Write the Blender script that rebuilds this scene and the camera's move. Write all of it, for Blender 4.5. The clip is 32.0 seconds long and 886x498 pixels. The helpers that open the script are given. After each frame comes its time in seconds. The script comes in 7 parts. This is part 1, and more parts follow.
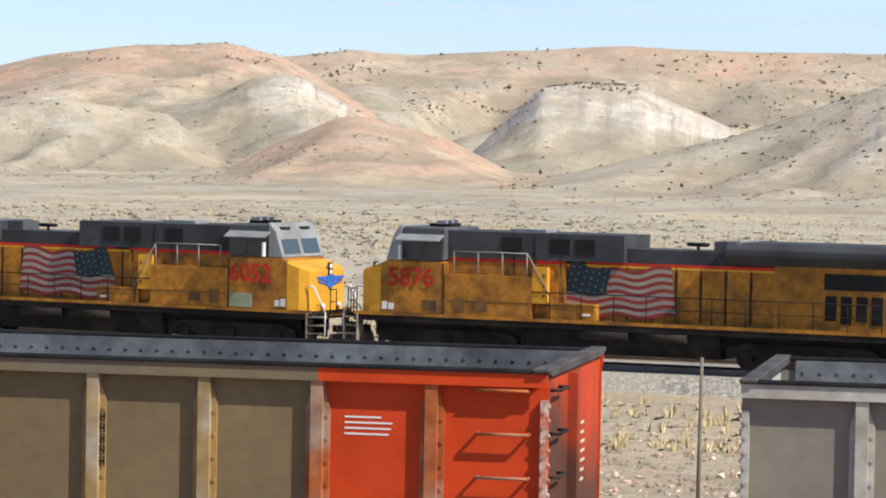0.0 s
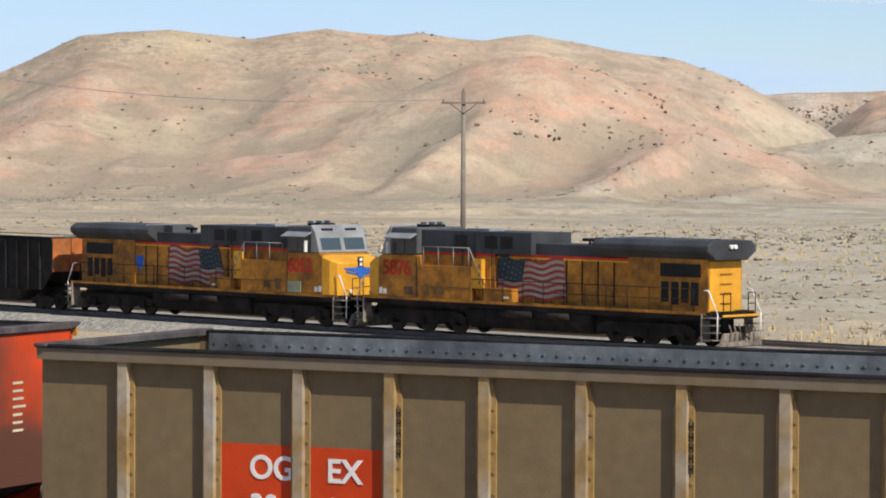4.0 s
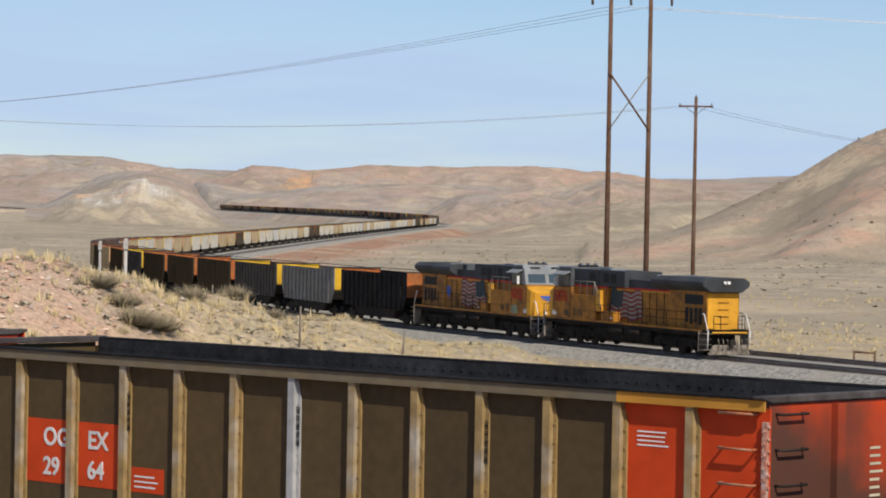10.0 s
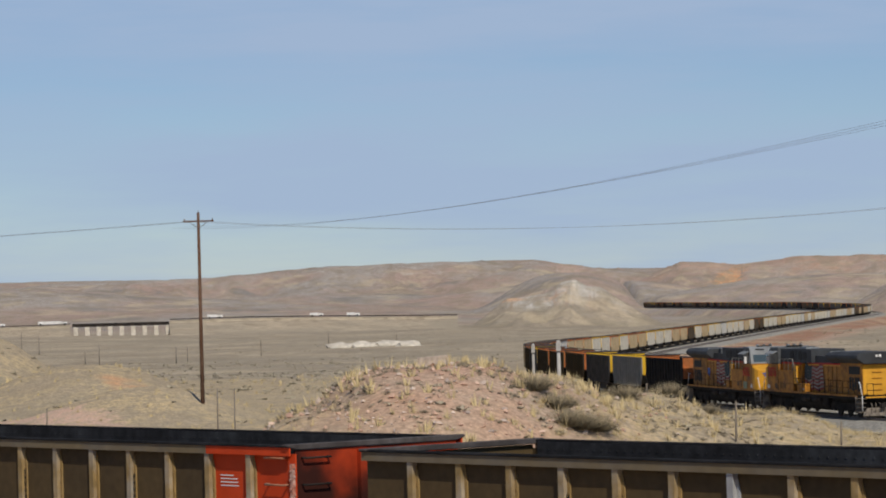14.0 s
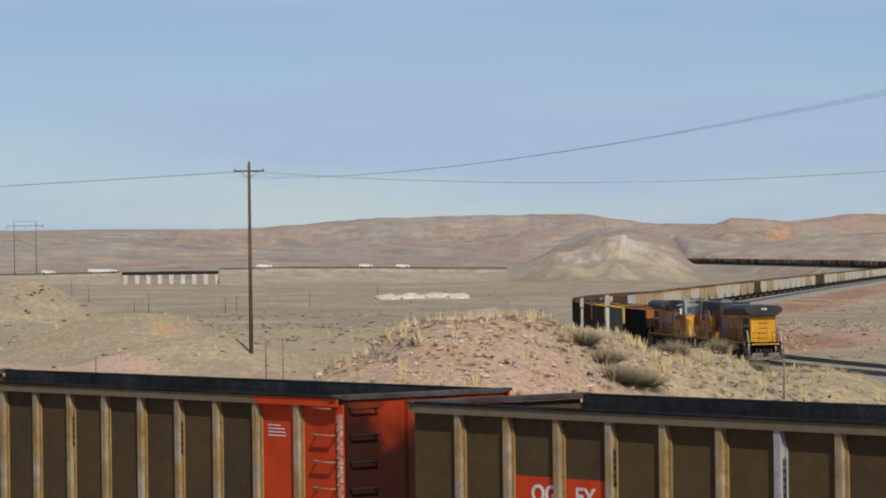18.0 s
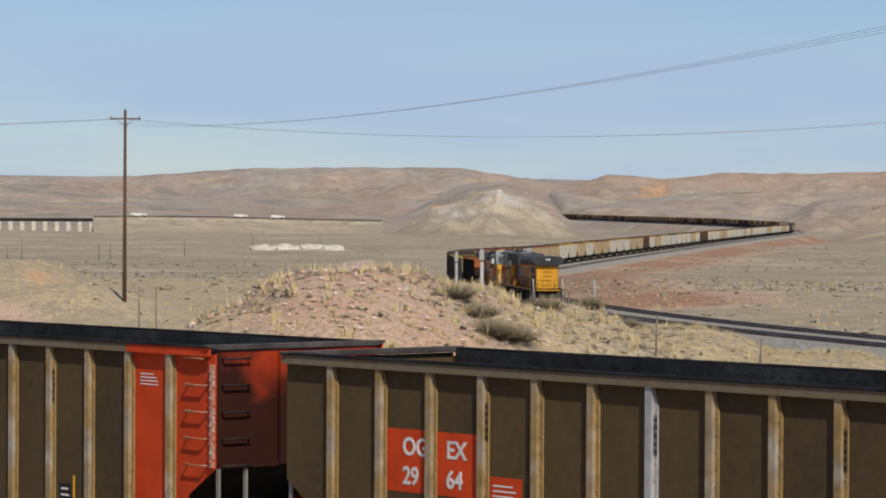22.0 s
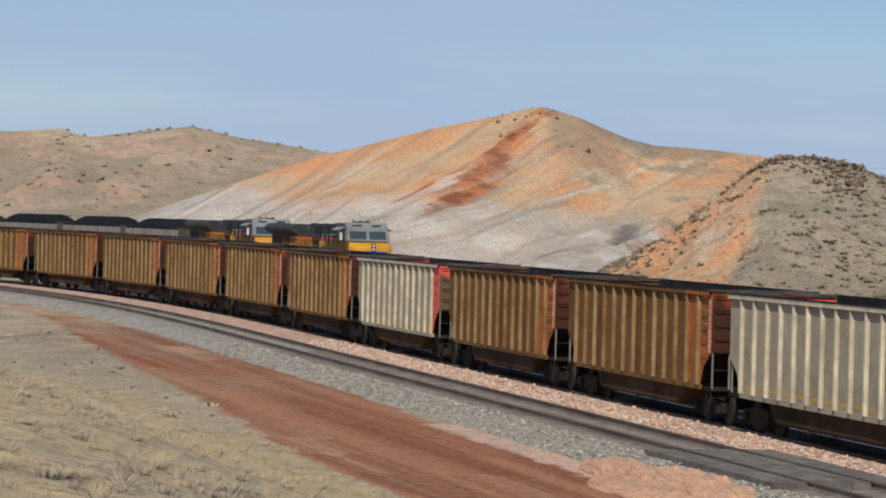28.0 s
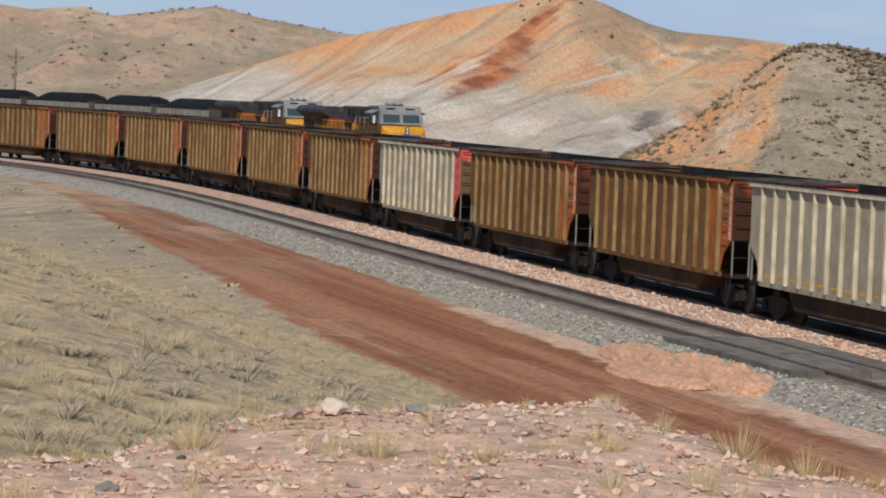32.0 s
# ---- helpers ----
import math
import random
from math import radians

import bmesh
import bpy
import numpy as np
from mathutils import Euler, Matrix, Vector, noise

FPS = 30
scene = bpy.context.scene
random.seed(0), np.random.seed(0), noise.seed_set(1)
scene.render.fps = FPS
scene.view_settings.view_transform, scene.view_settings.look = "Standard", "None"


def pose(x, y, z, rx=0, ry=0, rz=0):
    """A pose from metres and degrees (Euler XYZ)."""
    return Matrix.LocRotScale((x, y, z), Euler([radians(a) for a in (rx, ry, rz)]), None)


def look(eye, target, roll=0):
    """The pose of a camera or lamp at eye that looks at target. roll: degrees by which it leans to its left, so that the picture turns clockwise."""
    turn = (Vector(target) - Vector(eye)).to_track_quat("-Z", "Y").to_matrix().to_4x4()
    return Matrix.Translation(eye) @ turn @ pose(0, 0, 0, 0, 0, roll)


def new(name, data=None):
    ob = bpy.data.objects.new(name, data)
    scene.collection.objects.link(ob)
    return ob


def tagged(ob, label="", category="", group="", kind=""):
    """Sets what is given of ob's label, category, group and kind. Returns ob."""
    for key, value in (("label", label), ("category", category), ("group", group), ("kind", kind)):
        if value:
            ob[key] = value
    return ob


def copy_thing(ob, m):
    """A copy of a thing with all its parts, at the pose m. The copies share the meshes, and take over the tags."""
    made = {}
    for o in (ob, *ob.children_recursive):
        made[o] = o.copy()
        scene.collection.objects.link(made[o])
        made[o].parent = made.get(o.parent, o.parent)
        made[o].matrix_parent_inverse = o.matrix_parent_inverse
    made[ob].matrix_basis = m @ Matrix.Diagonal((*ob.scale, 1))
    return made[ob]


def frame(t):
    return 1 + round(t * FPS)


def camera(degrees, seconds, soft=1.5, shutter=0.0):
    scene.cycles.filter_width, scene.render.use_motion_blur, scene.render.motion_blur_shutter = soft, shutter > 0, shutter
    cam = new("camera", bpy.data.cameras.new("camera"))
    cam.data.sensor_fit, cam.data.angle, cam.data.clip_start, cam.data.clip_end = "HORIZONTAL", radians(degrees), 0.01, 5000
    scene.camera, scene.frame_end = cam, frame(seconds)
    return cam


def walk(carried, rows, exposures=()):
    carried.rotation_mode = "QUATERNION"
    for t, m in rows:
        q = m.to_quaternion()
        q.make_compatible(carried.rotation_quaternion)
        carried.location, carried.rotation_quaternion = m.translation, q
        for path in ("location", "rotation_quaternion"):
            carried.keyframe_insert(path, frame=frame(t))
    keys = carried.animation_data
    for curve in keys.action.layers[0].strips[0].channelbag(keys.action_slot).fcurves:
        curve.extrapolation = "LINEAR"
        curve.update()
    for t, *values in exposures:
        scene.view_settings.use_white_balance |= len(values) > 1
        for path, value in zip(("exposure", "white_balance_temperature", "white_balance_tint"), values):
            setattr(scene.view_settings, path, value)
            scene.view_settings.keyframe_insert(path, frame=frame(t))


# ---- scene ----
EYE = (0.0, 0.0, 5.85)


def aim(az, tilt, roll):
    """The camera's pose at its stand, by bearing, tilt and lean in degrees."""
    a, e = radians(az), radians(tilt)
    way = Vector((math.sin(a) * math.cos(e), math.cos(a) * math.cos(e), math.sin(e)))
    return look(EYE, Vector(EYE) + 100 * way, roll)


cam = camera(15.62, 32.0, soft=1.9)
walk(cam, [
    (0.0, aim(0.00, -2.07, 1.02)), (0.5, aim(-1.67, -2.27, 2.05)), (1.0, aim(-4.22, -1.79, 0.78)),
    (1.5, aim(-7.62, -2.22, 1.18)), (2.0, aim(-9.52, -2.07, 0.85)), (2.5, aim(-11.48, -2.05, 0.81)),
    (3.0, aim(-13.78, -2.19, 0.61)), (3.5, aim(-14.89, -2.04, 0.44)), (5.5, aim(-20.41, -1.41, -0.20)),
    (6.0, aim(-22.08, -1.58, -0.20)), (6.5, aim(-24.57, -1.61, -0.26)), (7.0, aim(-25.41, -2.19, 0.80)),
    (7.5, aim(-27.39, -1.74, -0.03)), (8.0, aim(-30.21, -1.00, 0.31)), (8.5, aim(-29.91, -1.36, 1.20)),
    (9.0, aim(-30.89, -1.31, 1.11)), (9.5, aim(-30.95, -1.03, 0.95)), (10.0, aim(-31.22, -0.84, 1.03)),
    (10.5, aim(-31.80, -0.72, 0.63)), (11.0, aim(-31.97, -0.38, 0.33)), (11.5, aim(-31.97, 0.84, 0.07)),
    (12.0, aim(-31.79, 0.51, -0.25)), (12.5, aim(-32.80, 0.62, -0.79)), (13.0, aim(-34.48, 0.68, -1.02)),
    (13.5, aim(-36.51, 0.87, -1.33)), (14.0, aim(-38.83, 0.92, -1.50)), (14.5, aim(-40.62, 0.86, -1.12)),
    (16.5, aim(-40.61, 0.01, -0.83)), (17.0, aim(-40.99, -0.14, -0.91)), (17.5, aim(-39.62, -0.47, -0.71)),
    (18.0, aim(-39.73, 0.10, -0.71)), (18.5, aim(-38.31, 0.09, -0.29)), (19.0, aim(-36.99, -0.08, 0.38)),
    (19.5, aim(-36.50, -0.37, 0.21)), (20.0, aim(-36.78, -1.28, 0.43)), (20.5, aim(-37.38, -1.04, 0.30)),
    (21.0, aim(-37.80, -0.71, 0.14)), (21.5, aim(-37.95, -0.77, 0.20)), (22.0, aim(-37.52, -0.75, 0.30)),
    (22.5, aim(-37.69, -0.70, 0.25)), (23.0, aim(-37.82, -0.95, 0.34)), (23.5, aim(-39.53, -1.16, -0.13)),
    (24.0, aim(-43.86, -0.77, 0.10)), (24.5, aim(-47.11, -0.73, 0.61)), (25.0, aim(-51.24, -0.83, 0.89)),
    (25.5, aim(-55.70, -0.67, 1.34)), (26.0, aim(-58.58, -0.84, 2.12)), (26.5, aim(-61.31, -0.62, 2.04)),
    (28.5, aim(-66.11, -1.04, 1.41)), (29.0, aim(-66.88, -1.34, 1.33)), (29.5, aim(-66.96, -1.16, 1.17)),
    (30.0, aim(-66.36, -1.35, 1.27)), (30.5, aim(-66.12, -1.23, 1.13)), (31.0, aim(-66.14, -1.73, 1.27)),
    (31.5, aim(-65.60, -2.27, 2.16)), (32.0, aim(-65.60, -2.71, 2.27)),
], exposures=[(0.0, 0.44), (2.0, 0.30), (3.5, 0.22), (6.0, 0.0), (8.5, 0.06), (9.5, -0.03), (11.0, -0.17), (13.0, -0.48), (14.5, -0.50), (16.5, -0.44), (19.0, -0.43), (22.0, -0.34), (24.0, -0.34), (26.0, -0.38), (29.0, -0.42), (31.0, -0.44), (32.0, -0.38)])

# ---- light ----
SUN_AZ, SUN_EL = 126.0, 45.0     # bearing clockwise from +y, and height, in degrees
world = bpy.data.worlds.new("world")
scene.world = world
world.use_nodes = True
wn, wl = world.node_tree.nodes, world.node_tree.links
wn.clear()
sky = wn.new("ShaderNodeTexSky")
sky.sky_type = "NISHITA"
sky.sun_disc = False
sky.sun_elevation, sky.sun_rotation = radians(SUN_EL), radians(SUN_AZ)
sky.altitude, sky.air_density, sky.dust_density, sky.ozone_density = 1400, 1.0, 0.25, 3.0
bg = wn.new("ShaderNodeBackground")
bg.inputs["Strength"].default_value = 0.088
wo = wn.new("ShaderNodeOutputWorld")
# thin high cloud
wc = wn.new("ShaderNodeTexCoord")
wm = wn.new("ShaderNodeMapping")
wm.inputs["Scale"].default_value = (2.0, 2.0, 16.0)
wt = wn.new("ShaderNodeTexNoise")
wt.inputs["Scale"].default_value, wt.inputs["Detail"].default_value, wt.inputs["Roughness"].default_value = 1.6, 7, 0.55
wr = wn.new("ShaderNodeMapRange")
wr.inputs["From Min"].default_value, wr.inputs["From Max"].default_value, wr.inputs["To Max"].default_value = 0.42, 0.60, 0.9
wr.inputs["To Min"].default_value = 0.12
wx = wn.new("ShaderNodeMix")
wx.data_type = "RGBA"
wx.inputs["B"].default_value = (6.5, 7.7, 8.9, 1)
wl.new(wc.outputs["Generated"], wm.inputs["Vector"])
wl.new(wm.outputs[0], wt.inputs["Vector"])
wl.new(wt.outputs["Fac"], wr.inputs["Value"])
wz = wn.new("ShaderNodeSeparateXYZ")
wl.new(wc.outputs["Generated"], wz.inputs[0])
wh = wn.new("ShaderNodeMapRange")
wh.inputs["From Min"].default_value, wh.inputs["From Max"].default_value = 0.12, 0.5
wh.inputs["To Min"].default_value, wh.inputs["To Max"].default_value = 1.0, 0.1
wl.new(wz.outputs["Z"], wh.inputs["Value"])
wk = wn.new("ShaderNodeMath")
wk.operation = "MULTIPLY"
wl.new(wr.outputs[0], wk.inputs[0])
wl.new(wh.outputs[0], wk.inputs[1])
wl.new(wk.outputs[0], wx.inputs["Factor"])
wl.new(sky.outputs[0], wx.inputs["A"])
wb = wn.new("ShaderNodeMix")
wb.data_type, wb.blend_type = "RGBA", "MULTIPLY"
wb.inputs["Factor"].default_value = 1.0
wb.inputs["B"].default_value = (0.88, 0.96, 1.14, 1)
wl.new(wx.outputs["Result"], wb.inputs["A"])
wl.new(wb.outputs["Result"], bg.inputs[0])
wl.new(bg.outputs[0], wo.inputs[0])
sun = new("sun", bpy.data.lights.new("sun", "SUN"))
sun.data.energy, sun.data.angle, sun.data.color = 4.6, radians(0.55), (1.0, 0.915, 0.79)
_a, _e = radians(SUN_AZ), radians(SUN_EL)
sun.matrix_world = look((200 * math.sin(_a) * math.cos(_e), 200 * math.cos(_a) * math.cos(_e), 200 * math.sin(_e)), (0, 0, 0))

# ---- small tools ----
def mesh_from(bm, name):
    me = bpy.data.meshes.new(name)
    bm.normal_update()
    bm.to_mesh(me)
    bm.free()
    return me


def part(name, bm, material, parent, label=""):
    """Links a bmesh as one mesh object under a thing or a part."""
    me = bm if isinstance(bm, bpy.types.Mesh) else mesh_from(bm, name)
    if material is not None and not me.materials:
        me.materials.append(material)
    ob = new(name, me)
    ob.parent = parent
    return tagged(ob, label) if label else ob


def at(ob, x=0.0, y=0.0, z=0.0, rz=0.0):
    ob.matrix_basis = pose(x, y, z, 0, 0, rz)
    return ob


def empty(name, label="", category="", group="", kind=""):
    return tagged(new(name), label, category, group, kind)


def box(bm, x0, x1, y0, y1, z0, z1, mat=0):
    """Adds a box to a bmesh."""
    v = [bm.verts.new((x, y, z)) for z in (z0, z1) for y in (y0, y1) for x in (x0, x1)]
    for a, b, c, d in ((0, 2, 3, 1), (4, 5, 7, 6), (0, 1, 5, 4), (2, 6, 7, 3), (1, 3, 7, 5), (0, 4, 6, 2)):
        bm.faces.new((v[a], v[b], v[c], v[d])).material_index = mat
    return v


def bar(bm, p0, p1, r0, r1=None, sides=8, mat=0):
    """Adds a round bar from p0 to p1."""
    r1 = r0 if r1 is None else r1
    p0, p1 = Vector(p0), Vector(p1)
    w = (p1 - p0).normalized()
    u = w.orthogonal().normalized()
    v = w.cross(u)
    rings = []
    for p, r in ((p0, r0), (p1, r1)):
        rings.append([bm.verts.new(p + r * (math.cos(k * math.tau / sides) * u + math.sin(k * math.tau / sides) * v)) for k in range(sides)])
    for k in range(sides):
        f = bm.faces.new((rings[0][k], rings[0][(k + 1) % sides], rings[1][(k + 1) % sides], rings[1][k]))
        f.material_index, f.smooth = mat, True
    bm.faces.new(rings[0][::-1]).material_index = mat
    bm.faces.new(rings[1]).material_index = mat


def rod(bm, pts, r, sides=6):
    for a, b in zip(pts, pts[1:]):
        bar(bm, a, b, r, sides=sides)


def prism(bm, outline, y0, y1, mat=0):
    """Adds a prism whose outline (x, z) runs from y0 to y1."""
    a = [bm.verts.new((x, y0, z)) for x, z in outline]
    b = [bm.verts.new((x, y1, z)) for x, z in outline]
    n = len(outline)
    bm.faces.new(a).material_index = mat
    bm.faces.new(b[::-1]).material_index = mat
    for k in range(n):
        bm.faces.new((a[k], b[k], b[(k + 1) % n], a[(k + 1) % n])).material_index = mat
    bmesh.ops.recalc_face_normals(bm, faces=bm.faces[:])


def prism_x(bm, outline, x0, x1, mat=0):
    """Adds a prism whose outline (y, z) runs from x0 to x1."""
    a = [bm.verts.new((x0, y, z)) for y, z in outline]
    b = [bm.verts.new((x1, y, z)) for y, z in outline]
    n = len(outline)
    bm.faces.new(a).material_index = mat
    bm.faces.new(b[::-1]).material_index = mat
    for k in range(n):
        bm.faces.new((a[k], b[k], b[(k + 1) % n], a[(k + 1) % n])).material_index = mat
    bmesh.ops.recalc_face_normals(bm, faces=bm.faces[:])


def soften(bm, width, segments=1):
    bmesh.ops.bevel(bm, geom=[e for e in bm.edges if e.calc_face_angle(0) > 0.6], offset=width, segments=segments, affect="EDGES", clamp_overlap=True)


# ---- numpy noise for the land ----
_perm = np.random.RandomState(7).rand(256, 256)


def value_noise(x, y):
    xi, yi = np.floor(x).astype(int), np.floor(y).astype(int)
    fx, fy = x - xi, y - yi
    fx, fy = fx * fx * (3 - 2 * fx), fy * fy * (3 - 2 * fy)
    g = lambda i, j: _perm[(xi + i) & 255, (yi + j) & 255]
    return (g(0, 0) * (1 - fx) + g(1, 0) * fx) * (1 - fy) + (g(0, 1) * (1 - fx) + g(1, 1) * fx) * fy - 0.5


def fbm(x, y, size, octaves=4, gain=0.5):
    total, amp = 0.0, 1.0
    for k in range(octaves):
        total = total + amp * value_noise(x / size * 2 ** k + 17.3 * k, y / size * 2 ** k - 9.1 * k)
        amp *= gain
    return total


def smooth(a, b, v):
    t = np.clip((v - a) / (b - a), 0, 1)
    return t * t * (3 - 2 * t)


# ---- the tracks in plan ----
class Line:
    """A track's centre line, built from a start, a heading and a curvature that changes evenly between knots."""

    def __init__(self, x, y, heading, knots, curves, start, end, level):
        self.s = np.arange(start, end + 0.5, 1.0)
        k = np.interp(self.s, knots, curves)
        h = np.concatenate([[0], np.cumsum((k[1:] + k[:-1]) / 2)])
        i = int(np.argmin(abs(self.s)))
        self.h = h - h[i] + heading
        px = np.concatenate([[0], np.cumsum((np.cos(self.h[1:]) + np.cos(self.h[:-1])) / 2)])
        py = np.concatenate([[0], np.cumsum((np.sin(self.h[1:]) + np.sin(self.h[:-1])) / 2)])
        self.x, self.y = px - px[i] + x, py - py[i] + y
        self.z = np.interp(self.s, *level)

    def shifted(self, left, lift=0.0):
        """A track beside this one."""
        other = Line(0, 0, 0, (0, 1), (0, 0), 0, 1, ((0, 1), (0, 0)))
        other.s, other.h = self.s, self.h
        other.x, other.y, other.z = self.x - left * np.sin(self.h), self.y + left * np.cos(self.h), self.z + lift
        return other

    def point(self, s):
        return np.interp(s, self.s, self.x), np.interp(s, self.s, self.y), np.interp(s, self.s, self.z), np.interp(s, self.s, self.h)

    def gap(self, x, y, step=6):
        """Signed distance (left positive) of points from the line, and the level of the line there."""
        px, py = np.asarray(x, np.float32), np.asarray(y, np.float32)
        best, near = np.full(np.shape(px), 1e12, np.float32), np.zeros(np.shape(px), np.int32)
        for i in range(0, len(self.s), step):
            dx, dy = px - np.float32(self.x[i]), py - np.float32(self.y[i])
            dx *= dx
            dy *= dy
            dx += dy
            m = dx < best
            best[m], near[m] = dx[m], i
        h = self.h[near]
        dx, dy = x - self.x[near], y - self.y[near]
        across = -dx * np.sin(h) + dy * np.cos(h)
        ahead = dx * np.cos(h) + dy * np.sin(h)
        side = np.where(abs(ahead) < step * 1.5, across, np.sign(across) * np.hypot(dx, dy))
        lev, along = self.z[near], self.s[near]
        return side, lev, along


near_line = Line(-5.85, 31.12, -0.2002, (-280, -220, -160, -120, -80, -40, 0, 20, 160), (-0.0060, -0.0059, -0.00235, 0.00021, -0.00005, -0.00031, 0.00035, 0.00025, 0.0003),
                 -420, 260, ((-420, -220, 0, 260), (0.45, 0.34, 0.0, -0.4)))
far_line = Line(16.93, 109.56, 2.7282, (-60, 0, 60, 120, 180, 240, 300, 360, 420, 520, 640, 1370, 1440, 1540, 1610, 2700),
                (-0.0021, -0.0023, -0.0014, -0.0014, -0.0018, -0.0011, -0.0013, -0.00114, -0.0008, -0.0003, -0.00002, -0.00002, 0.0015, 0.0015, 0.0, 0.0),
                -260, 2900, ((-260, 0, 300, 520, 1400, 1700, 2900), (-1.6, -2.2, -3.4, -5.0, -5.2, -3.6, -2.5)))
front_line = near_line.shifted(-4.3, 0.05)
coal_line = Line(-196.5, 87.3, radians(-4.6), (-240, -70, -30, 140), (-0.0045, -0.0045, 0.0, 0.0), -240, 140, ((-240, 140), (0.5, 0.2)))
side_line = far_line.shifted(-5.2)
TRACKS = (near_line, front_line, coal_line, far_line, side_line)


def polar(az, r):
    return r * math.sin(radians(az)), r * math.cos(radians(az))


# ---- the land: bearing, distance, top level, half widths across and along the sight, in metres ----
# crest lines of the hills: name, distance of the crest, of the foot, of the back foot; then bearings and heights of the skyline in degrees
RIDGES = (
    ("plateau", 1000, 800, 1300, (-11.6, -10.6, -9.9, -8.6, -7.0, -2.7, -1.7, -0.5, 1.1, 3.1, 5.1, 7.7, 14, 24, 40), (-0.6, 0.92, 0.97, 1.0, 1.1, 1.31, 1.43, 1.36, 1.46, 1.57, 1.51, 1.51, 1.4, 1.3, -0.5)),
    ("north_hill", 790, 600, 980, (-10.4, -8.5, -7.2, -5.5, -3.9, -2.9, -1.3, -0.5), (-0.6, 0.85, 1.2, 1.46, 1.52, 1.29, 0.37, -0.7)),
    ("ash_spur", 690, 580, 760, (-5.6, -5.0, -3.4, -2.9, -2.5, -1.5, -0.6), (-0.6, 0.10, 0.90, 0.99, 0.92, 0.32, -0.6)),
    ("red_cone", 590, 500, 650, (-3.8, -2.9, -1.9, -1.58, -1.2, 0.1, 1.2), (-0.7, -0.21, 0.22, 0.27, 0.22, -0.15, -0.7)),
    ("ash_hill", 720, 590, 800, (0.2, 0.92, 1.71, 2.4, 3.41, 5.12, 6.4), (-0.6, 0.06, 0.85, 0.94, 0.90, 0.13, -0.5)),
    ("stony_hill", 560, 440, 680, (1.2, 2.64, 5.12, 7.75, 10, 14, 20), (-0.95, -0.58, 0.03, 0.97, 1.1, 0.8, -0.8)),
    ("great_hill", 690, 500, 900, (-28.2, -27.1, -26.4, -24.95, -23.98, -22.4, -20.9, -19.4, -18.1, -17.0, -16.4, -15.3, -14.5, -13.4, -11.9, -10.8, -9.4, -8.0),
     (-0.7, -0.42, -0.12, 0.60, 1.21, 1.96, 2.05, 1.90, 2.08, 1.95, 2.00, 1.87, 1.98, 1.79, 1.54, 1.16, 0.4, -0.6)),
    ("red_spur", 600, 480, 690, (-21.2, -20.4, -18.4, -16.4, -15.4, -14.3, -13.2, -11.0, -9.3), (-0.8, -0.45, 0.15, 1.10, 1.50, 1.60, 1.28, 0.25, -0.7)),
    ("low_shoulder", 640, 560, 760, (-13.0, -11.4, -9.0, -6.8, -4.9, -3.8), (-0.7, -0.22, 0.2, 0.48, 0.25, -0.6)),
    ("far_red_hill", 2850, 2440, 3800, (-36.3, -35.5, -34.64, -33.6, -32.6, -31.2, -29.6, -28, -26.5, -24.5), (-0.15, 0.2, 0.58, 0.50, 0.62, 0.60, 0.66, 0.55, 0.30, -0.1)),
    ("far_near_rise", 2050, 1720, 2600, (-31.7, -31.0, -29.8, -29.0, -28.3, -27.0, -25.5, -24.0), (-0.3, 0.1, 0.24, 0.30, 0.44, 0.36, 0.2, -0.1)),
    ("far_low_rise", 1350, 1120, 1600, (-31.0, -29.6, -28.0, -26.5, -24.5, -22), (-0.7, -0.25, 0.02, 0.10, -0.05, -0.5)),
    ("mesa", 3000, 2600, 4000, (-50, -46, -43, -41, -37.23, -36.9, -36, -33), (-0.1, 0.45, 0.5, 0.66, 0.69, 0.61, 0.5, 0.1)),
    ("pale_hill", 1500, 1420, 1570, (-38.4, -38.0, -37.73, -37.3, -36.95, -36.75, -36.5, -36.3, -36.05, -35.4, -35.0), (-0.5, -0.2, 0.0, 0.04, 0.12, 0.27, 0.30, 0.18, 0.16, -0.28, -0.5)),
    ("orange_ridge", 335, 258, 420, (-73, -71.5, -70.5, -68.8, -67.5, -67.2, -65.6, -64.6, -63.9, -63.6, -62.9, -62.1, -61.6, -61.1, -59.7, -58, -55),
     (-0.8, -0.4, -0.1, 0.5, 0.95, 1.04, 1.50, 1.74, 1.93, 1.97, 1.77, 1.44, 1.31, 1.28, 1.15, 0.6, -0.8)),
    ("brown_hill", 520, 400, 640, (-110, -95, -80, -75, -73.5, -73.0, -72.1, -71.6, -70.7, -69.8, -69.1, -68.1, -67.6, -66, -63), (-0.5, 1.0, 1.2, 1.3, 1.32, 1.26, 1.34, 1.18, 1.30, 1.43, 1.26, 1.12, 1.05, 0.8, -0.5)),
    ("grey_hill", 243, 200, 292, (-62.9, -62.0, -61.2, -60.4, -59.8, -59.4, -58.8, -58.4, -57.9, -56.5, -54.8, -53.0), (-1.2, -0.7, -0.2, 0.45, 0.95, 1.14, 1.14, 1.08, 0.95, 0.35, -0.3, -1.0)),
)
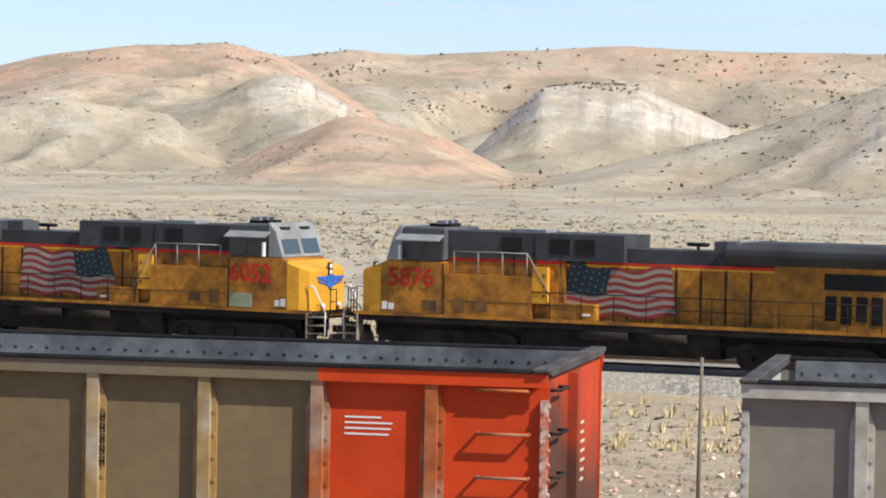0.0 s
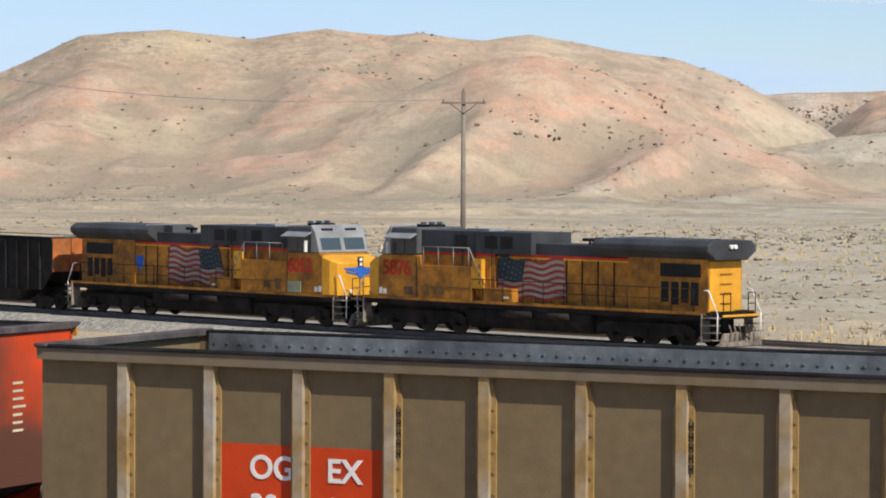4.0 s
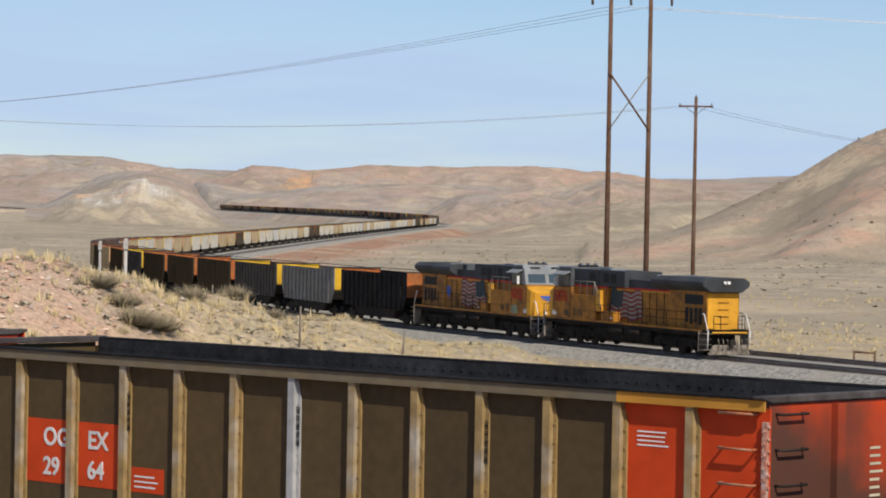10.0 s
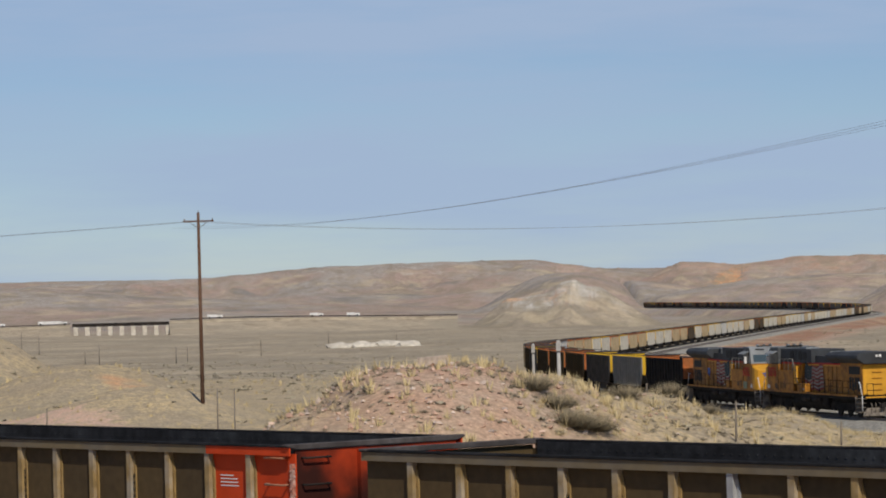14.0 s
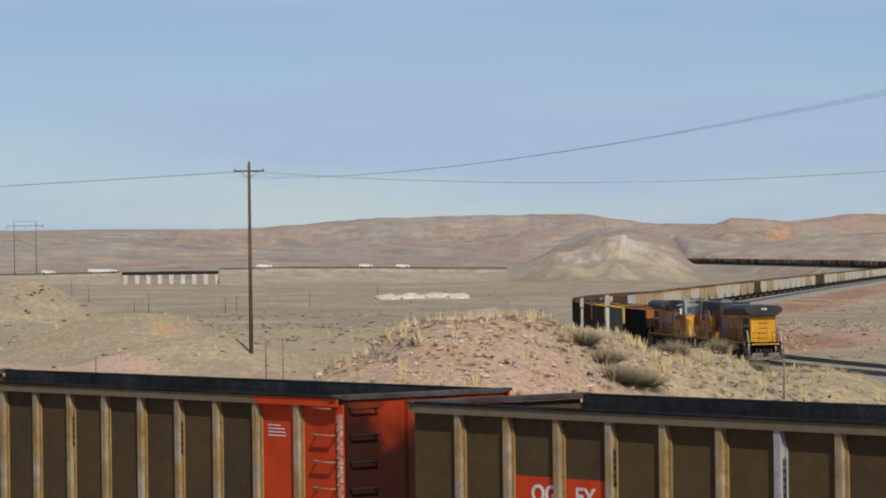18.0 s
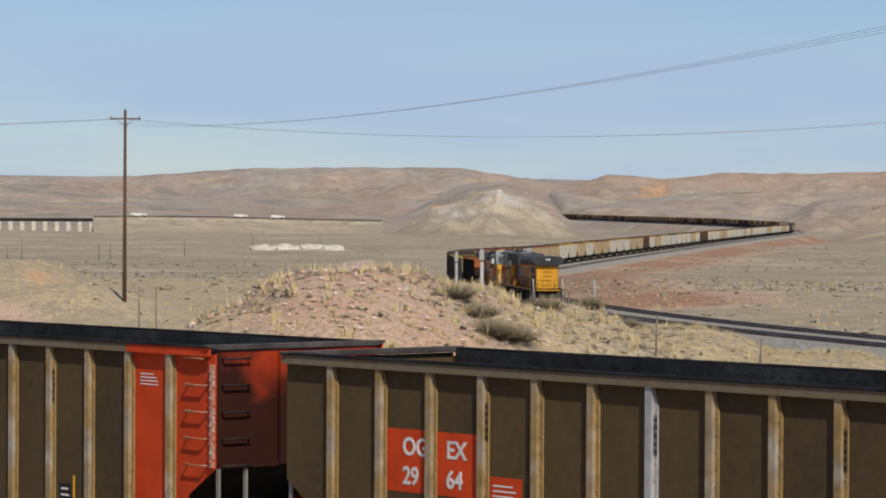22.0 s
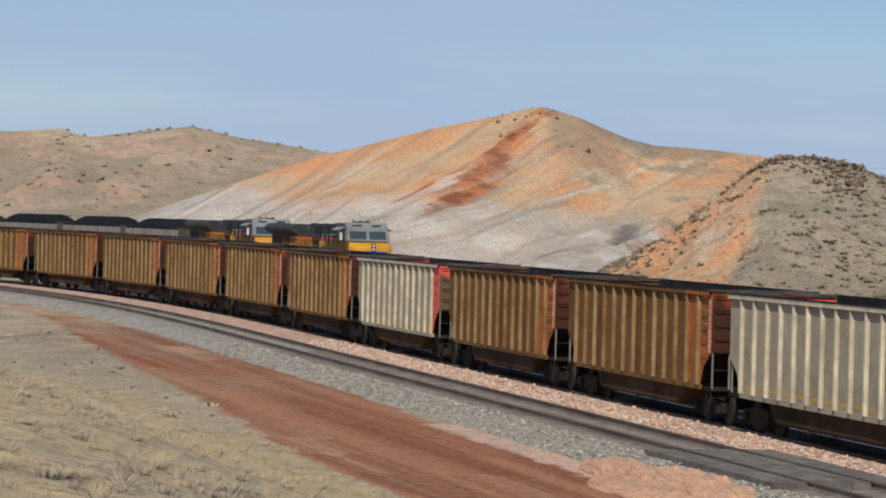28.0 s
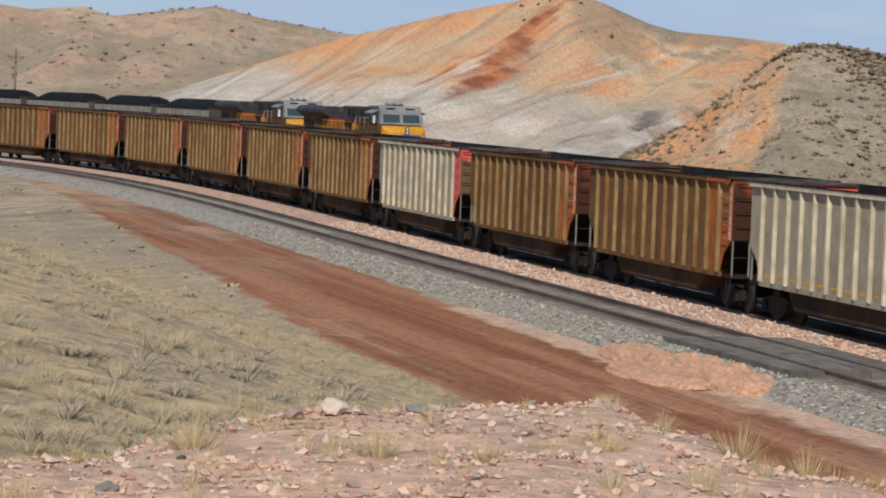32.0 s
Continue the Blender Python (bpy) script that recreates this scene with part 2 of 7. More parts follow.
# low swells: bearing, distance, top level, half widths across and along the sight
HILLS = (
    (-50.6, 400, 3.7, 20, 26, 2.0), (-47.4, 380, 3.2, 8, 20, 1.5), (-53.5, 420, 3.6, 20, 36, 1.0), (-56.0, 1700, 14.0, 160, 300, 1.8), (-45.2, 300, 0.9, 7, 14, 1.2), (-44.2, 262, -0.4, 6, 10, 1.1),
)
_hill_rng = random.Random(21)
for _k in range(60):
    _d = _hill_rng.uniform(2450, 3900)
    HILLS += ((_hill_rng.uniform(-64, -24), _d, EYE[2] + _d * math.tan(radians(_hill_rng.uniform(0.05, 0.46))), _hill_rng.uniform(40, 190), _hill_rng.uniform(60, 160), _hill_rng.choice((0.8, 1.0, 1.5))),)
MOUNDS = ((-39.6, 117, 3.45, 3.2, 9, 1.3), (-38.6, 118, 3.5, 3.4, 9, 1.2), (-37.2, 122, 2.9, 3.6, 9, 1.0), (-35.4, 126, 2.1, 3.8, 9, 1.0), (-33.2, 128, 1.1, 4.2, 9, 1.0), (-30.6, 126, 0.2, 4.0, 8, 1.0), (-40.9, 112, 2.2, 2.8, 7, 1.0), (-25.4, 172, -1.4, 3.0, 3, 0.9))


def bump(x, y, az, r, across, along):
    cx, cy = polar(az, r)
    a = radians(az)
    u, v = (x - cx) * math.cos(a) - (y - cy) * math.sin(a), (x - cx) * math.sin(a) + (y - cy) * math.cos(a)
    return (u / across) ** 2 + (v / along) ** 2


def land(x, y, want_zones=False):
    """The level of the ground; on demand also the share of the way down its ridge, the place along it, and which ridge."""
    x, y = np.asarray(x, float), np.asarray(y, float)
    r = np.hypot(x, y)
    az = np.degrees(np.arctan2(x, y))
    near_side, near_z, near_s = near_line.gap(x, y)
    far_side, far_z, far_s = far_line.gap(x, y, 10)
    # the plain falls from the near tracks to the far ones and on into the valley
    z = np.full(np.shape(x), -0.9)
    drop = smooth(14, 70, near_side) * smooth(-62, -46, az)
    z = z - 2.6 * drop
    z = z - 2.6 * smooth(380, 700, r) * smooth(-60, -50, az) * smooth(-24, -31, az)
    # distant uplands round the horizon
    up = smooth(2300, 4300, r) * (44 + 16 * fbm(x, y, 900, 4)) + smooth(900, 2600, r) * smooth(-29, -20, az) * 26
    up = up + smooth(600, 2600, r) * smooth(-50, -58, az) * 20
    z = z + up
    rough = smooth(60, 300, r)
    z = z + rough * (0.5 * fbm(x, y, 60, 3) + 1.0 * fbm(x, y, 160, 2) + 7.0 * smooth(2450, 3100, r) * (0.25 - abs(fbm(x, y, 170, 4)))) * smooth(8, 40, abs(far_side))
    z = z - 2.2 * smooth(1000, 1400, r) * smooth(-39, -37, az) * smooth(-29, -31, az)
    flat = z
    knobs = 1 + 0.3 * fbm(x, y, 16, 4) * (r < 600)
    for a, d, h, wa, wr, power in HILLS:
        q = bump(x, y, a, d, wa * 1.35, wr * 1.35)
        z = np.maximum(z, flat + (h - flat) * np.exp(-q ** power) * knobs)
    # ridges, scored by gullies from crest to foot; the highest counts
    g1, g2, g3 = fbm(x, y, 70, 4), fbm(x + 90, y, 24, 4), fbm(x, y, 7, 3)
    u = np.full(np.shape(x), 9.0)
    q = az * 0.0
    which = np.full(np.shape(x), -1)
    for k, (name, crest, foot, back, bearings, heights) in enumerate(RIDGES):
        near = (az > bearings[0] - 0.5) & (az < bearings[-1] + 0.5) & (r > foot * 0.94) & (r < back * 1.05)
        if not near.any():
            continue
        ra, aa, zz = r[near], az[near], flat[near]
        wide = crest - foot
        across = aa * crest * 0.01745
        spur = fbm(across, across * 0 + 31.7 * k, wide * 0.62, 3) + 0.45 * fbm(across + 0.25 * (crest - ra), ra * 0.35, wide * 0.22, 3)
        top = EYE[2] + crest * np.tan(np.radians(np.interp(aa, bearings, heights)))
        front = (crest - ra) / wide
        uu = np.where(front > 0, front * (1 + 0.38 * np.clip(front * 3, 0, 1) * spur), (ra - crest) / (back - crest))
        f = np.clip(1 - uu, 0, 1)
        f = np.where(front > 0, 0.62 * f + 0.38 * f * f, f * f * (3 - 2 * f))
        rel = np.clip((top - zz), -3, None)
        carve = np.clip(rel / 16, 0, 1) * np.clip(uu * 4, 0.2, 1) * np.clip(f * 5, 0, 1)
        zr = zz + rel * f + carve * (2.6 if crest > 1200 else 1.0) * (wide / 110) ** 0.5 * (2.6 * (0.22 - abs(g1[near])) * 1.5 + 2.2 * (0.2 - abs(g2[near])) + 0.7 * g3[near])
        cut = abs(fbm(across + 0.35 * (crest - ra), ra * 0.12, wide * 0.26, 3))
        zr = zr - np.clip(rel / 14, 0, 1) * (wide / 130) ** 0.5 * 13.0 * cut * np.clip(4 * uu * (1 - uu), 0, 1) * (front > 0)
        join = np.clip(rel * 0.12, 0.3, 5.0)
        share = np.clip(0.5 + 0.5 * (zr - z[near]) / join, 0, 1)
        blend = z[near] * (1 - share) + zr * share + join * share * (1 - share)
        better = zr > z[near]
        sub = np.flatnonzero(near.ravel())[better.ravel()] if near.ndim else 0
        z[near] = np.where(front > -0.05, blend, np.maximum(zr, z[near]))
        u.ravel()[sub], which.ravel()[sub] = uu[better], k
        q.ravel()[sub] = across[better]
    for a, d, h, wa, wr, power in MOUNDS:
        g = np.exp(-bump(x, y, a, d, wa * 1.4, wr * 1.4) ** power)
        z = np.maximum(z, z + (h + 0.2 * fbm(x, y, 5, 4) - z) * g)
    # track beds
    for line, half in ((near_line, 13.0), (far_line, 9.0)):
        side, lev, along = (near_side, near_z, near_s) if line is near_line else (far_side, far_z, far_s)
        centre = 2.6 if line is near_line else -2.6
        bed = lev - (0.5 if line is near_line else 0.75)
        w = 1 - smooth(half, half + 9, abs(side - centre))
        z = z * (1 - w) + bed * w
    # the knoll under the camera, and the grassy bank
    rho = np.sqrt(((x + 3) / 19.0) ** 2 + ((y - 1) / 11.0) ** 2) + 0.10 * fbm(x, y, 4.0, 3)
    edge = np.interp(az, (-95, -73.4, -68.4, -66.4, -64.4, -62.5, -61.5, -59.4, -45), (12.5, 13.8, 15.7, 16.4, 17.3, 17.7, 16.3, 15.0, 13.0))
    facing = smooth(-110, -95, az) * smooth(-30, -45, az)
    rho = rho * (1 - facing) + (0.84 * r / edge + 0.05 * fbm(x, y, 2.5, 3)) * facing
    kn = 1 - smooth(0.82, 1.30, rho)
    z = z * (1 - kn) + (4.25 + 0.16 * fbm(x, y, 2.0, 4)) * kn
    bank = np.exp(-(bump(x, y, -79.0, 60, 12.0, 60)) ** 1.5)
    z = np.maximum(z, z + (3.0 + 0.3 * fbm(x, y, 7, 4) - z) * bank * smooth(-9.5, -15, near_side))
    return (z, u, q, which) if want_zones else z


def ground_height(x, y):
    return float(land(np.array([float(x)]), np.array([float(y)]))[0])

# ---- materials ----
def material(name, colour, rough=0.8, metal=0.0, vary=0.25, size=0.5, bump_size=0.03, bump=0.06, tint=None, tint_size=2.0, island=0.0, spec=0.14):
    """A surface with grain, stains at a second scale and fine relief."""
    m = bpy.data.materials.new(name)
    m.use_nodes = True
    n, l = m.node_tree.nodes, m.node_tree.links
    b = n["Principled BSDF"]
    b.inputs["Roughness"].default_value, b.inputs["Metallic"].default_value = rough, metal
    b.inputs["Specular IOR Level"].default_value = spec
    co = n.new("ShaderNodeTexCoord")
    info = n.new("ShaderNodeObjectInfo")
    off = n.new("ShaderNodeVectorMath")
    off.operation = "MULTIPLY_ADD"
    off.inputs[1].default_value = (1, 1, 1)
    rnd = n.new("ShaderNodeVectorMath")
    rnd.operation = "SCALE"
    rnd.inputs[0].default_value = (37.0, 11.0, 23.0)
    l.new(info.outputs["Random"], rnd.inputs["Scale"])
    l.new(co.outputs["Object"], off.inputs[0])
    l.new(rnd.outputs[0], off.inputs[2])
    fine = n.new("ShaderNodeTexNoise")
    fine.inputs["Scale"].default_value, fine.inputs["Detail"].default_value = 1 / size, 6
    l.new(off.outputs[0], fine.inputs["Vector"])
    big = n.new("ShaderNodeTexNoise")
    big.inputs["Scale"].default_value, big.inputs["Detail"].default_value = 1 / tint_size, 4
    l.new(off.outputs[0], big.inputs["Vector"])
    ramp = n.new("ShaderNodeMapRange")
    ramp.inputs["From Min"].default_value, ramp.inputs["From Max"].default_value = 0.25, 0.75
    ramp.inputs["To Min"].default_value, ramp.inputs["To Max"].default_value = 1 - vary, 1 + vary
    l.new(fine.outputs["Fac"], ramp.inputs["Value"])
    mix = n.new("ShaderNodeMix")
    mix.data_type = "RGBA"
    mix.inputs["A"].default_value = (*colour, 1)
    mix.inputs["B"].default_value = (*(tint or [c * 0.7 for c in colour]), 1)
    step = n.new("ShaderNodeMapRange")
    step.inputs["From Min"].default_value, step.inputs["From Max"].default_value = 0.42, 0.68
    l.new(big.outputs["Fac"], step.inputs["Value"])
    l.new(step.outputs[0], mix.inputs["Factor"])
    mul = n.new("ShaderNodeMix")
    mul.data_type, mul.blend_type = "RGBA", "MULTIPLY"
    mul.inputs["Factor"].default_value = 1.0
    l.new(mix.outputs["Result"], mul.inputs["A"])
    l.new(ramp.outputs[0], mul.inputs["B"])
    l.new(mul.outputs["Result"], b.inputs["Base Color"])
    if bump:
        grain = n.new("ShaderNodeTexNoise")
        grain.inputs["Scale"].default_value, grain.inputs["Detail"].default_value = 1 / bump_size, 3
        l.new(off.outputs[0], grain.inputs["Vector"])
        bp = n.new("ShaderNodeBump")
        bp.inputs["Strength"].default_value, bp.inputs["Distance"].default_value = bump, bump_size
        l.new(grain.outputs["Fac"], bp.inputs["Height"])
        l.new(bp.outputs[0], b.inputs["Normal"])
    return m


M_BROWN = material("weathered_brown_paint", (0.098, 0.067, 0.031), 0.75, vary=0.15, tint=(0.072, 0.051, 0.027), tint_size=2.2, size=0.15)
# brighter copy of the brown for car 0: stronger light put into the paint
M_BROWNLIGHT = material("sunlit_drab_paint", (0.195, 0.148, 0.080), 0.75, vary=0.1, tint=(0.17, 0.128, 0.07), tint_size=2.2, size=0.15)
M_POST = material("worn_post_paint", (0.31, 0.215, 0.095), 0.8, vary=0.3, tint=(0.37, 0.34, 0.29), tint_size=0.55, size=0.2)
M_FLANGE = material("tan_rivet_flange", (0.34, 0.225, 0.085), 0.8, vary=0.25, tint=(0.27, 0.19, 0.09), tint_size=0.6, size=0.15)
M_RUSTPOST = material("rubbed_orange_post", (0.36, 0.105, 0.035), 0.8, vary=0.35, tint=(0.33, 0.24, 0.18), tint_size=0.5, size=0.2)
M_PALEGREY = material("weathered_pale_grey_paint", (0.225, 0.205, 0.165), 0.75, vary=0.12, tint=(0.19, 0.172, 0.138), size=0.25)
M_PALEPOST = material("chalky_white_paint", (0.42, 0.41, 0.37), 0.75, vary=0.2, tint=(0.32, 0.295, 0.25), tint_size=0.5, size=0.15)
M_SILVER = material("bare_silver_post", (0.46, 0.46, 0.45), 0.6, metal=0.2, tint=(0.38, 0.38, 0.38), size=0.2)
M_CHORD = material("chord_paint", (0.18, 0.142, 0.085), 0.8, vary=0.15, tint=(0.17, 0.145, 0.108), tint_size=1.0, size=0.3)
M_ORANGE = material("orange_red_paint", (0.56, 0.060, 0.014), 0.6, vary=0.15, tint=(0.50, 0.052, 0.013), size=0.4)
M_ORANGE2 = material("dusty_orange_paint", (0.42, 0.125, 0.036), 0.7, vary=0.3, tint=(0.27, 0.115, 0.045), size=0.4, tint_size=1.2)
M_CREAM = material("cream_paint", (0.64, 0.58, 0.44), 0.7, tint=(0.47, 0.41, 0.30), size=0.4)
# cream between the posts, darkened: the posts' shade put into the paint
M_CREAMPANEL = material("shaded_cream_panel", (0.40, 0.36, 0.265), 0.75, vary=0.15, tint=(0.33, 0.29, 0.21), size=0.3)
M_FADED = material("faded_orange_letters", (0.48, 0.22, 0.08), 0.7)
# tan panels darker than M_TANPOST: shade of the posts painted into them
M_TAN = material("tan_paint", (0.19, 0.104, 0.038), 0.75, vary=0.2, tint=(0.135, 0.066, 0.028), size=0.4, tint_size=2.4)
M_TANPOST = material("tan_post_paint", (0.35, 0.245, 0.115), 0.75, tint=(0.24, 0.125, 0.05), size=0.3)
M_DULLTUB = material("sooty_brown_underside", (0.095, 0.058, 0.034), 0.85, vary=0.35, tint=(0.045, 0.032, 0.023), spec=0.05)
M_PINK = material("pink_red_paint", (0.72, 0.14, 0.13), 0.6, vary=0.15)
M_YELLOW = material("yellow_paint", (0.80, 0.42, 0.03), 0.6, vary=0.15)
M_BLACKCAR = material("sooty_black_paint", (0.026, 0.025, 0.024), 0.85, tint=(0.04, 0.036, 0.032), spec=0.04)
M_DARKCAR = material("dark_grey_paint", (0.085, 0.078, 0.068), 0.8, tint=(0.12, 0.10, 0.08))
M_GREYCAR = material("grey_paint", (0.26, 0.25, 0.22), 0.7, tint=(0.20, 0.19, 0.17))
M_RIM = material("coal_dusted_rim", (0.013, 0.013, 0.014), 0.9, tint=(0.026, 0.026, 0.028), tint_size=0.9, size=0.12, spec=0.04)
M_BLADE = material("worn_end_blade", (0.055, 0.048, 0.046), 0.75, tint=(0.11, 0.10, 0.098), tint_size=0.6, size=0.1)
M_CORNER = material("chipped_corner_paint", (0.50, 0.20, 0.13), 0.7, vary=0.4, tint=(0.46, 0.36, 0.31), tint_size=0.12, size=0.06)
M_LINING = material("scoured_steel_lining", (0.19, 0.205, 0.215), 0.8, vary=0.3, tint=(0.06, 0.062, 0.066), tint_size=1.4, size=0.15)
M_LININGDARK = material("coal_blackened_lining", (0.026, 0.026, 0.028), 0.85, vary=0.35, tint=(0.05, 0.052, 0.056), tint_size=1.4, size=0.15, spec=0.04)
M_COAL = material("coal", (0.012, 0.012, 0.013), 0.65, vary=0.5, size=0.2, bump_size=0.12, bump=0.6)
M_STEEL = material("dirty_steel", (0.026, 0.023, 0.021), 0.8, tint=(0.048, 0.038, 0.031), spec=0.06)
M_WHEEL = material("worn_wheel_steel", (0.045, 0.038, 0.032), 0.7, metal=0.2, tint=(0.03, 0.027, 0.025))
M_RAIL = material("dusty_rail_steel", (0.20, 0.165, 0.14), 0.7, tint=(0.13, 0.10, 0.085))
M_RAILTOP = material("polished_rail_top", (0.45, 0.44, 0.43), 0.3, metal=0.9, vary=0.1)
M_TIE = material("dusty_sleeper", (0.19, 0.165, 0.14), 0.9, tint=(0.27, 0.24, 0.21))
M_WHITE = material("white_lettering", (0.80, 0.79, 0.76), 0.6, vary=0.1, bump=0)
M_BLACK = material("black_decal", (0.02, 0.02, 0.02), 0.6, bump=0)
M_LOCO_YELLOW = material("grimy_armour_yellow", (0.43, 0.185, 0.027), 0.6, vary=0.32, tint=(0.17, 0.08, 0.026), tint_size=1.1, size=0.25)
M_DUSTYSTEEL = material("dusty_buffer_steel", (0.24, 0.205, 0.165), 0.85, vary=0.35, tint=(0.10, 0.085, 0.07), tint_size=0.4, size=0.12)
# cleaner than the body yellow, with sun on the facing ends put in too
M_NOSE_YELLOW = material("clean_sunlit_yellow", (0.70, 0.35, 0.035), 0.5, vary=0.12, tint=(0.58, 0.28, 0.03), size=0.3)
M_SOOTYELLOW = material("sooted_armour_yellow", (0.17, 0.09, 0.03), 0.7, vary=0.35, tint=(0.06, 0.05, 0.045), tint_size=1.1)
M_GOLD = material("yellow_orange_chord", (0.62, 0.30, 0.05), 0.7, vary=0.2)
M_LOCO_GREY = material("harbour_grey", (0.058, 0.063, 0.069), 0.65, tint=(0.035, 0.036, 0.038))
M_CABGREY = material("light_cab_grey", (0.26, 0.275, 0.28), 0.55, tint=(0.20, 0.21, 0.215))
M_CABDARK = material("dull_cab_grey", (0.085, 0.09, 0.094), 0.6, tint=(0.06, 0.064, 0.067))
M_PALEGREEN = material("faded_green_door", (0.27, 0.31, 0.20), 0.7)
M_RED = material("signal_red", (0.55, 0.04, 0.025), 0.6, vary=0.15)
M_FLAGWHITE = material("dusty_white_stripe", (0.34, 0.30, 0.255), 0.6, vary=0.15)
M_FLAGRED = material("faded_red_stripe", (0.28, 0.052, 0.043), 0.6)
M_NAVY = material("faded_navy_field", (0.035, 0.055, 0.065), 0.6)
M_BLUE = material("emblem_blue", (0.04, 0.15, 0.55), 0.5)
M_LOCOBLACK = material("underframe_black", (0.018, 0.017, 0.016), 0.8, tint=(0.035, 0.03, 0.026), spec=0.04)
M_TIMBER = material("creosoted_timber", (0.115, 0.062, 0.038), 0.9, tint=(0.16, 0.10, 0.07), size=0.3)
M_GREYWOOD = material("weathered_grey_timber", (0.22, 0.19, 0.155), 0.9, tint=(0.15, 0.125, 0.10))
M_OLDPLANK = material("sun_bleached_planks", (0.20, 0.185, 0.165), 0.9, tint=(0.12, 0.11, 0.10), size=0.3, tint_size=0.8)
M_PALEDUST = material("pale_dust", (0.62, 0.57, 0.48), 0.95, tint=(0.50, 0.45, 0.37), size=1.5)
M_WIRE = material("dull_wire", (0.34, 0.36, 0.39), 0.6, metal=0.4, bump=0)
M_INSUL = material("insulator", (0.16, 0.12, 0.10), 0.4)
M_CONCRETE = material("pale_concrete", (0.42, 0.40, 0.37), 0.85, tint=(0.33, 0.31, 0.28))
M_STONE = material("pink_stone", (0.42, 0.28, 0.21), 0.9, tint=(0.33, 0.27, 0.23), size=0.12)
M_PALESTONE = material("pale_stone", (0.58, 0.48, 0.39), 0.9, size=0.12)
M_GREYSTONE = material("blue_grey_stone", (0.27, 0.265, 0.25), 0.9, tint=(0.20, 0.195, 0.185), size=0.1)
M_DARKSTONE = material("dark_stone", (0.13, 0.11, 0.10), 0.9, size=0.15)


def glass_material(name, colour, rough=0.08):
    m = bpy.data.materials.new(name)
    m.use_nodes = True
    b = m.node_tree.nodes["Principled BSDF"]
    b.inputs["Base Color"].default_value = (*colour, 1)
    b.inputs["Roughness"].default_value, b.inputs["Specular IOR Level"].default_value = rough, 0.8
    return m


M_GLASS = glass_material("cab_window_glass", (0.05, 0.075, 0.085))
M_DARKGLASS = glass_material("shaded_side_glass", (0.010, 0.011, 0.012), 0.35)


def sooted(name, clean, soot, low=4.15, high=5.25):
    """An end sheet whose paint is blackened by coal dust from the middle downwards, in a ragged cloud."""
    m = material(name, clean, 0.65, vary=0.15, tint=[c * 0.85 for c in clean], size=0.4)
    n, l = m.node_tree.nodes, m.node_tree.links
    b = n["Principled BSDF"]
    old = b.inputs["Base Color"].links[0].from_socket
    co = n.new("ShaderNodeTexCoord")
    info = n.new("ShaderNodeObjectInfo")
    sep = n.new("ShaderNodeSeparateXYZ")
    l.new(co.outputs["Object"], sep.inputs[0])
    t = n.new("ShaderNodeTexNoise")
    t.noise_dimensions = "4D"
    t.inputs["Scale"].default_value, t.inputs["Detail"].default_value = 0.9, 4
    l.new(co.outputs["Object"], t.inputs["Vector"])
    w = n.new("ShaderNodeMath")
    w.operation, w.inputs[1].default_value = "MULTIPLY", 40.0
    l.new(info.outputs["Random"], w.inputs[0])
    l.new(w.outputs[0], t.inputs["W"])
    add = n.new("ShaderNodeMath")
    add.operation, add.inputs[1].default_value = "MULTIPLY_ADD", 2.6
    l.new(t.outputs["Fac"], add.inputs[0])
    tilt = n.new("ShaderNodeMath")
    tilt.operation, tilt.inputs[1].default_value = "MULTIPLY_ADD", 0.28
    l.new(sep.outputs["Y"], tilt.inputs[0])
    l.new(sep.outputs["Z"], tilt.inputs[2])
    l.new(tilt.outputs[0], add.inputs[2])
    r = n.new("ShaderNodeMapRange")
    r.interpolation_type = "SMOOTHSTEP"
    r.inputs["From Min"].default_value, r.inputs["From Max"].default_value, r.inputs["To Min"].default_value, r.inputs["To Max"].default_value = low, high, 0.96, 0.0
    l.new(add.outputs[0], r.inputs["Value"])
    mix = n.new("ShaderNodeMix")
    mix.data_type = "RGBA"
    mix.inputs["B"].default_value = (*soot, 1)
    l.new(r.outputs[0], mix.inputs["Factor"])
    l.new(old, mix.inputs["A"])
    l.new(mix.outputs["Result"], b.inputs["Base Color"])
    return m


M_SOOTEND = sooted("sooted_orange_end", (0.58, 0.062, 0.015), (0.085, 0.045, 0.032))
M_SOOTEND2 = sooted("sooted_dusty_end", (0.52, 0.11, 0.03), (0.05, 0.026, 0.018))
M_SOOTDEEP = sooted("deeply_sooted_end", (0.56, 0.060, 0.015), (0.018, 0.010, 0.008), 4.45, 5.4)
M_SOOTPINK = sooted("sooted_pink_end", (0.70, 0.12, 0.085), (0.13, 0.10, 0.055), 4.25, 4.5)
M_SANDHEAP = material("sandy_orange_earth", (0.58, 0.345, 0.225), 0.95, vary=0.3, tint=(0.50, 0.32, 0.22), size=0.12, tint_size=0.8, bump_size=0.08, bump=0.6)


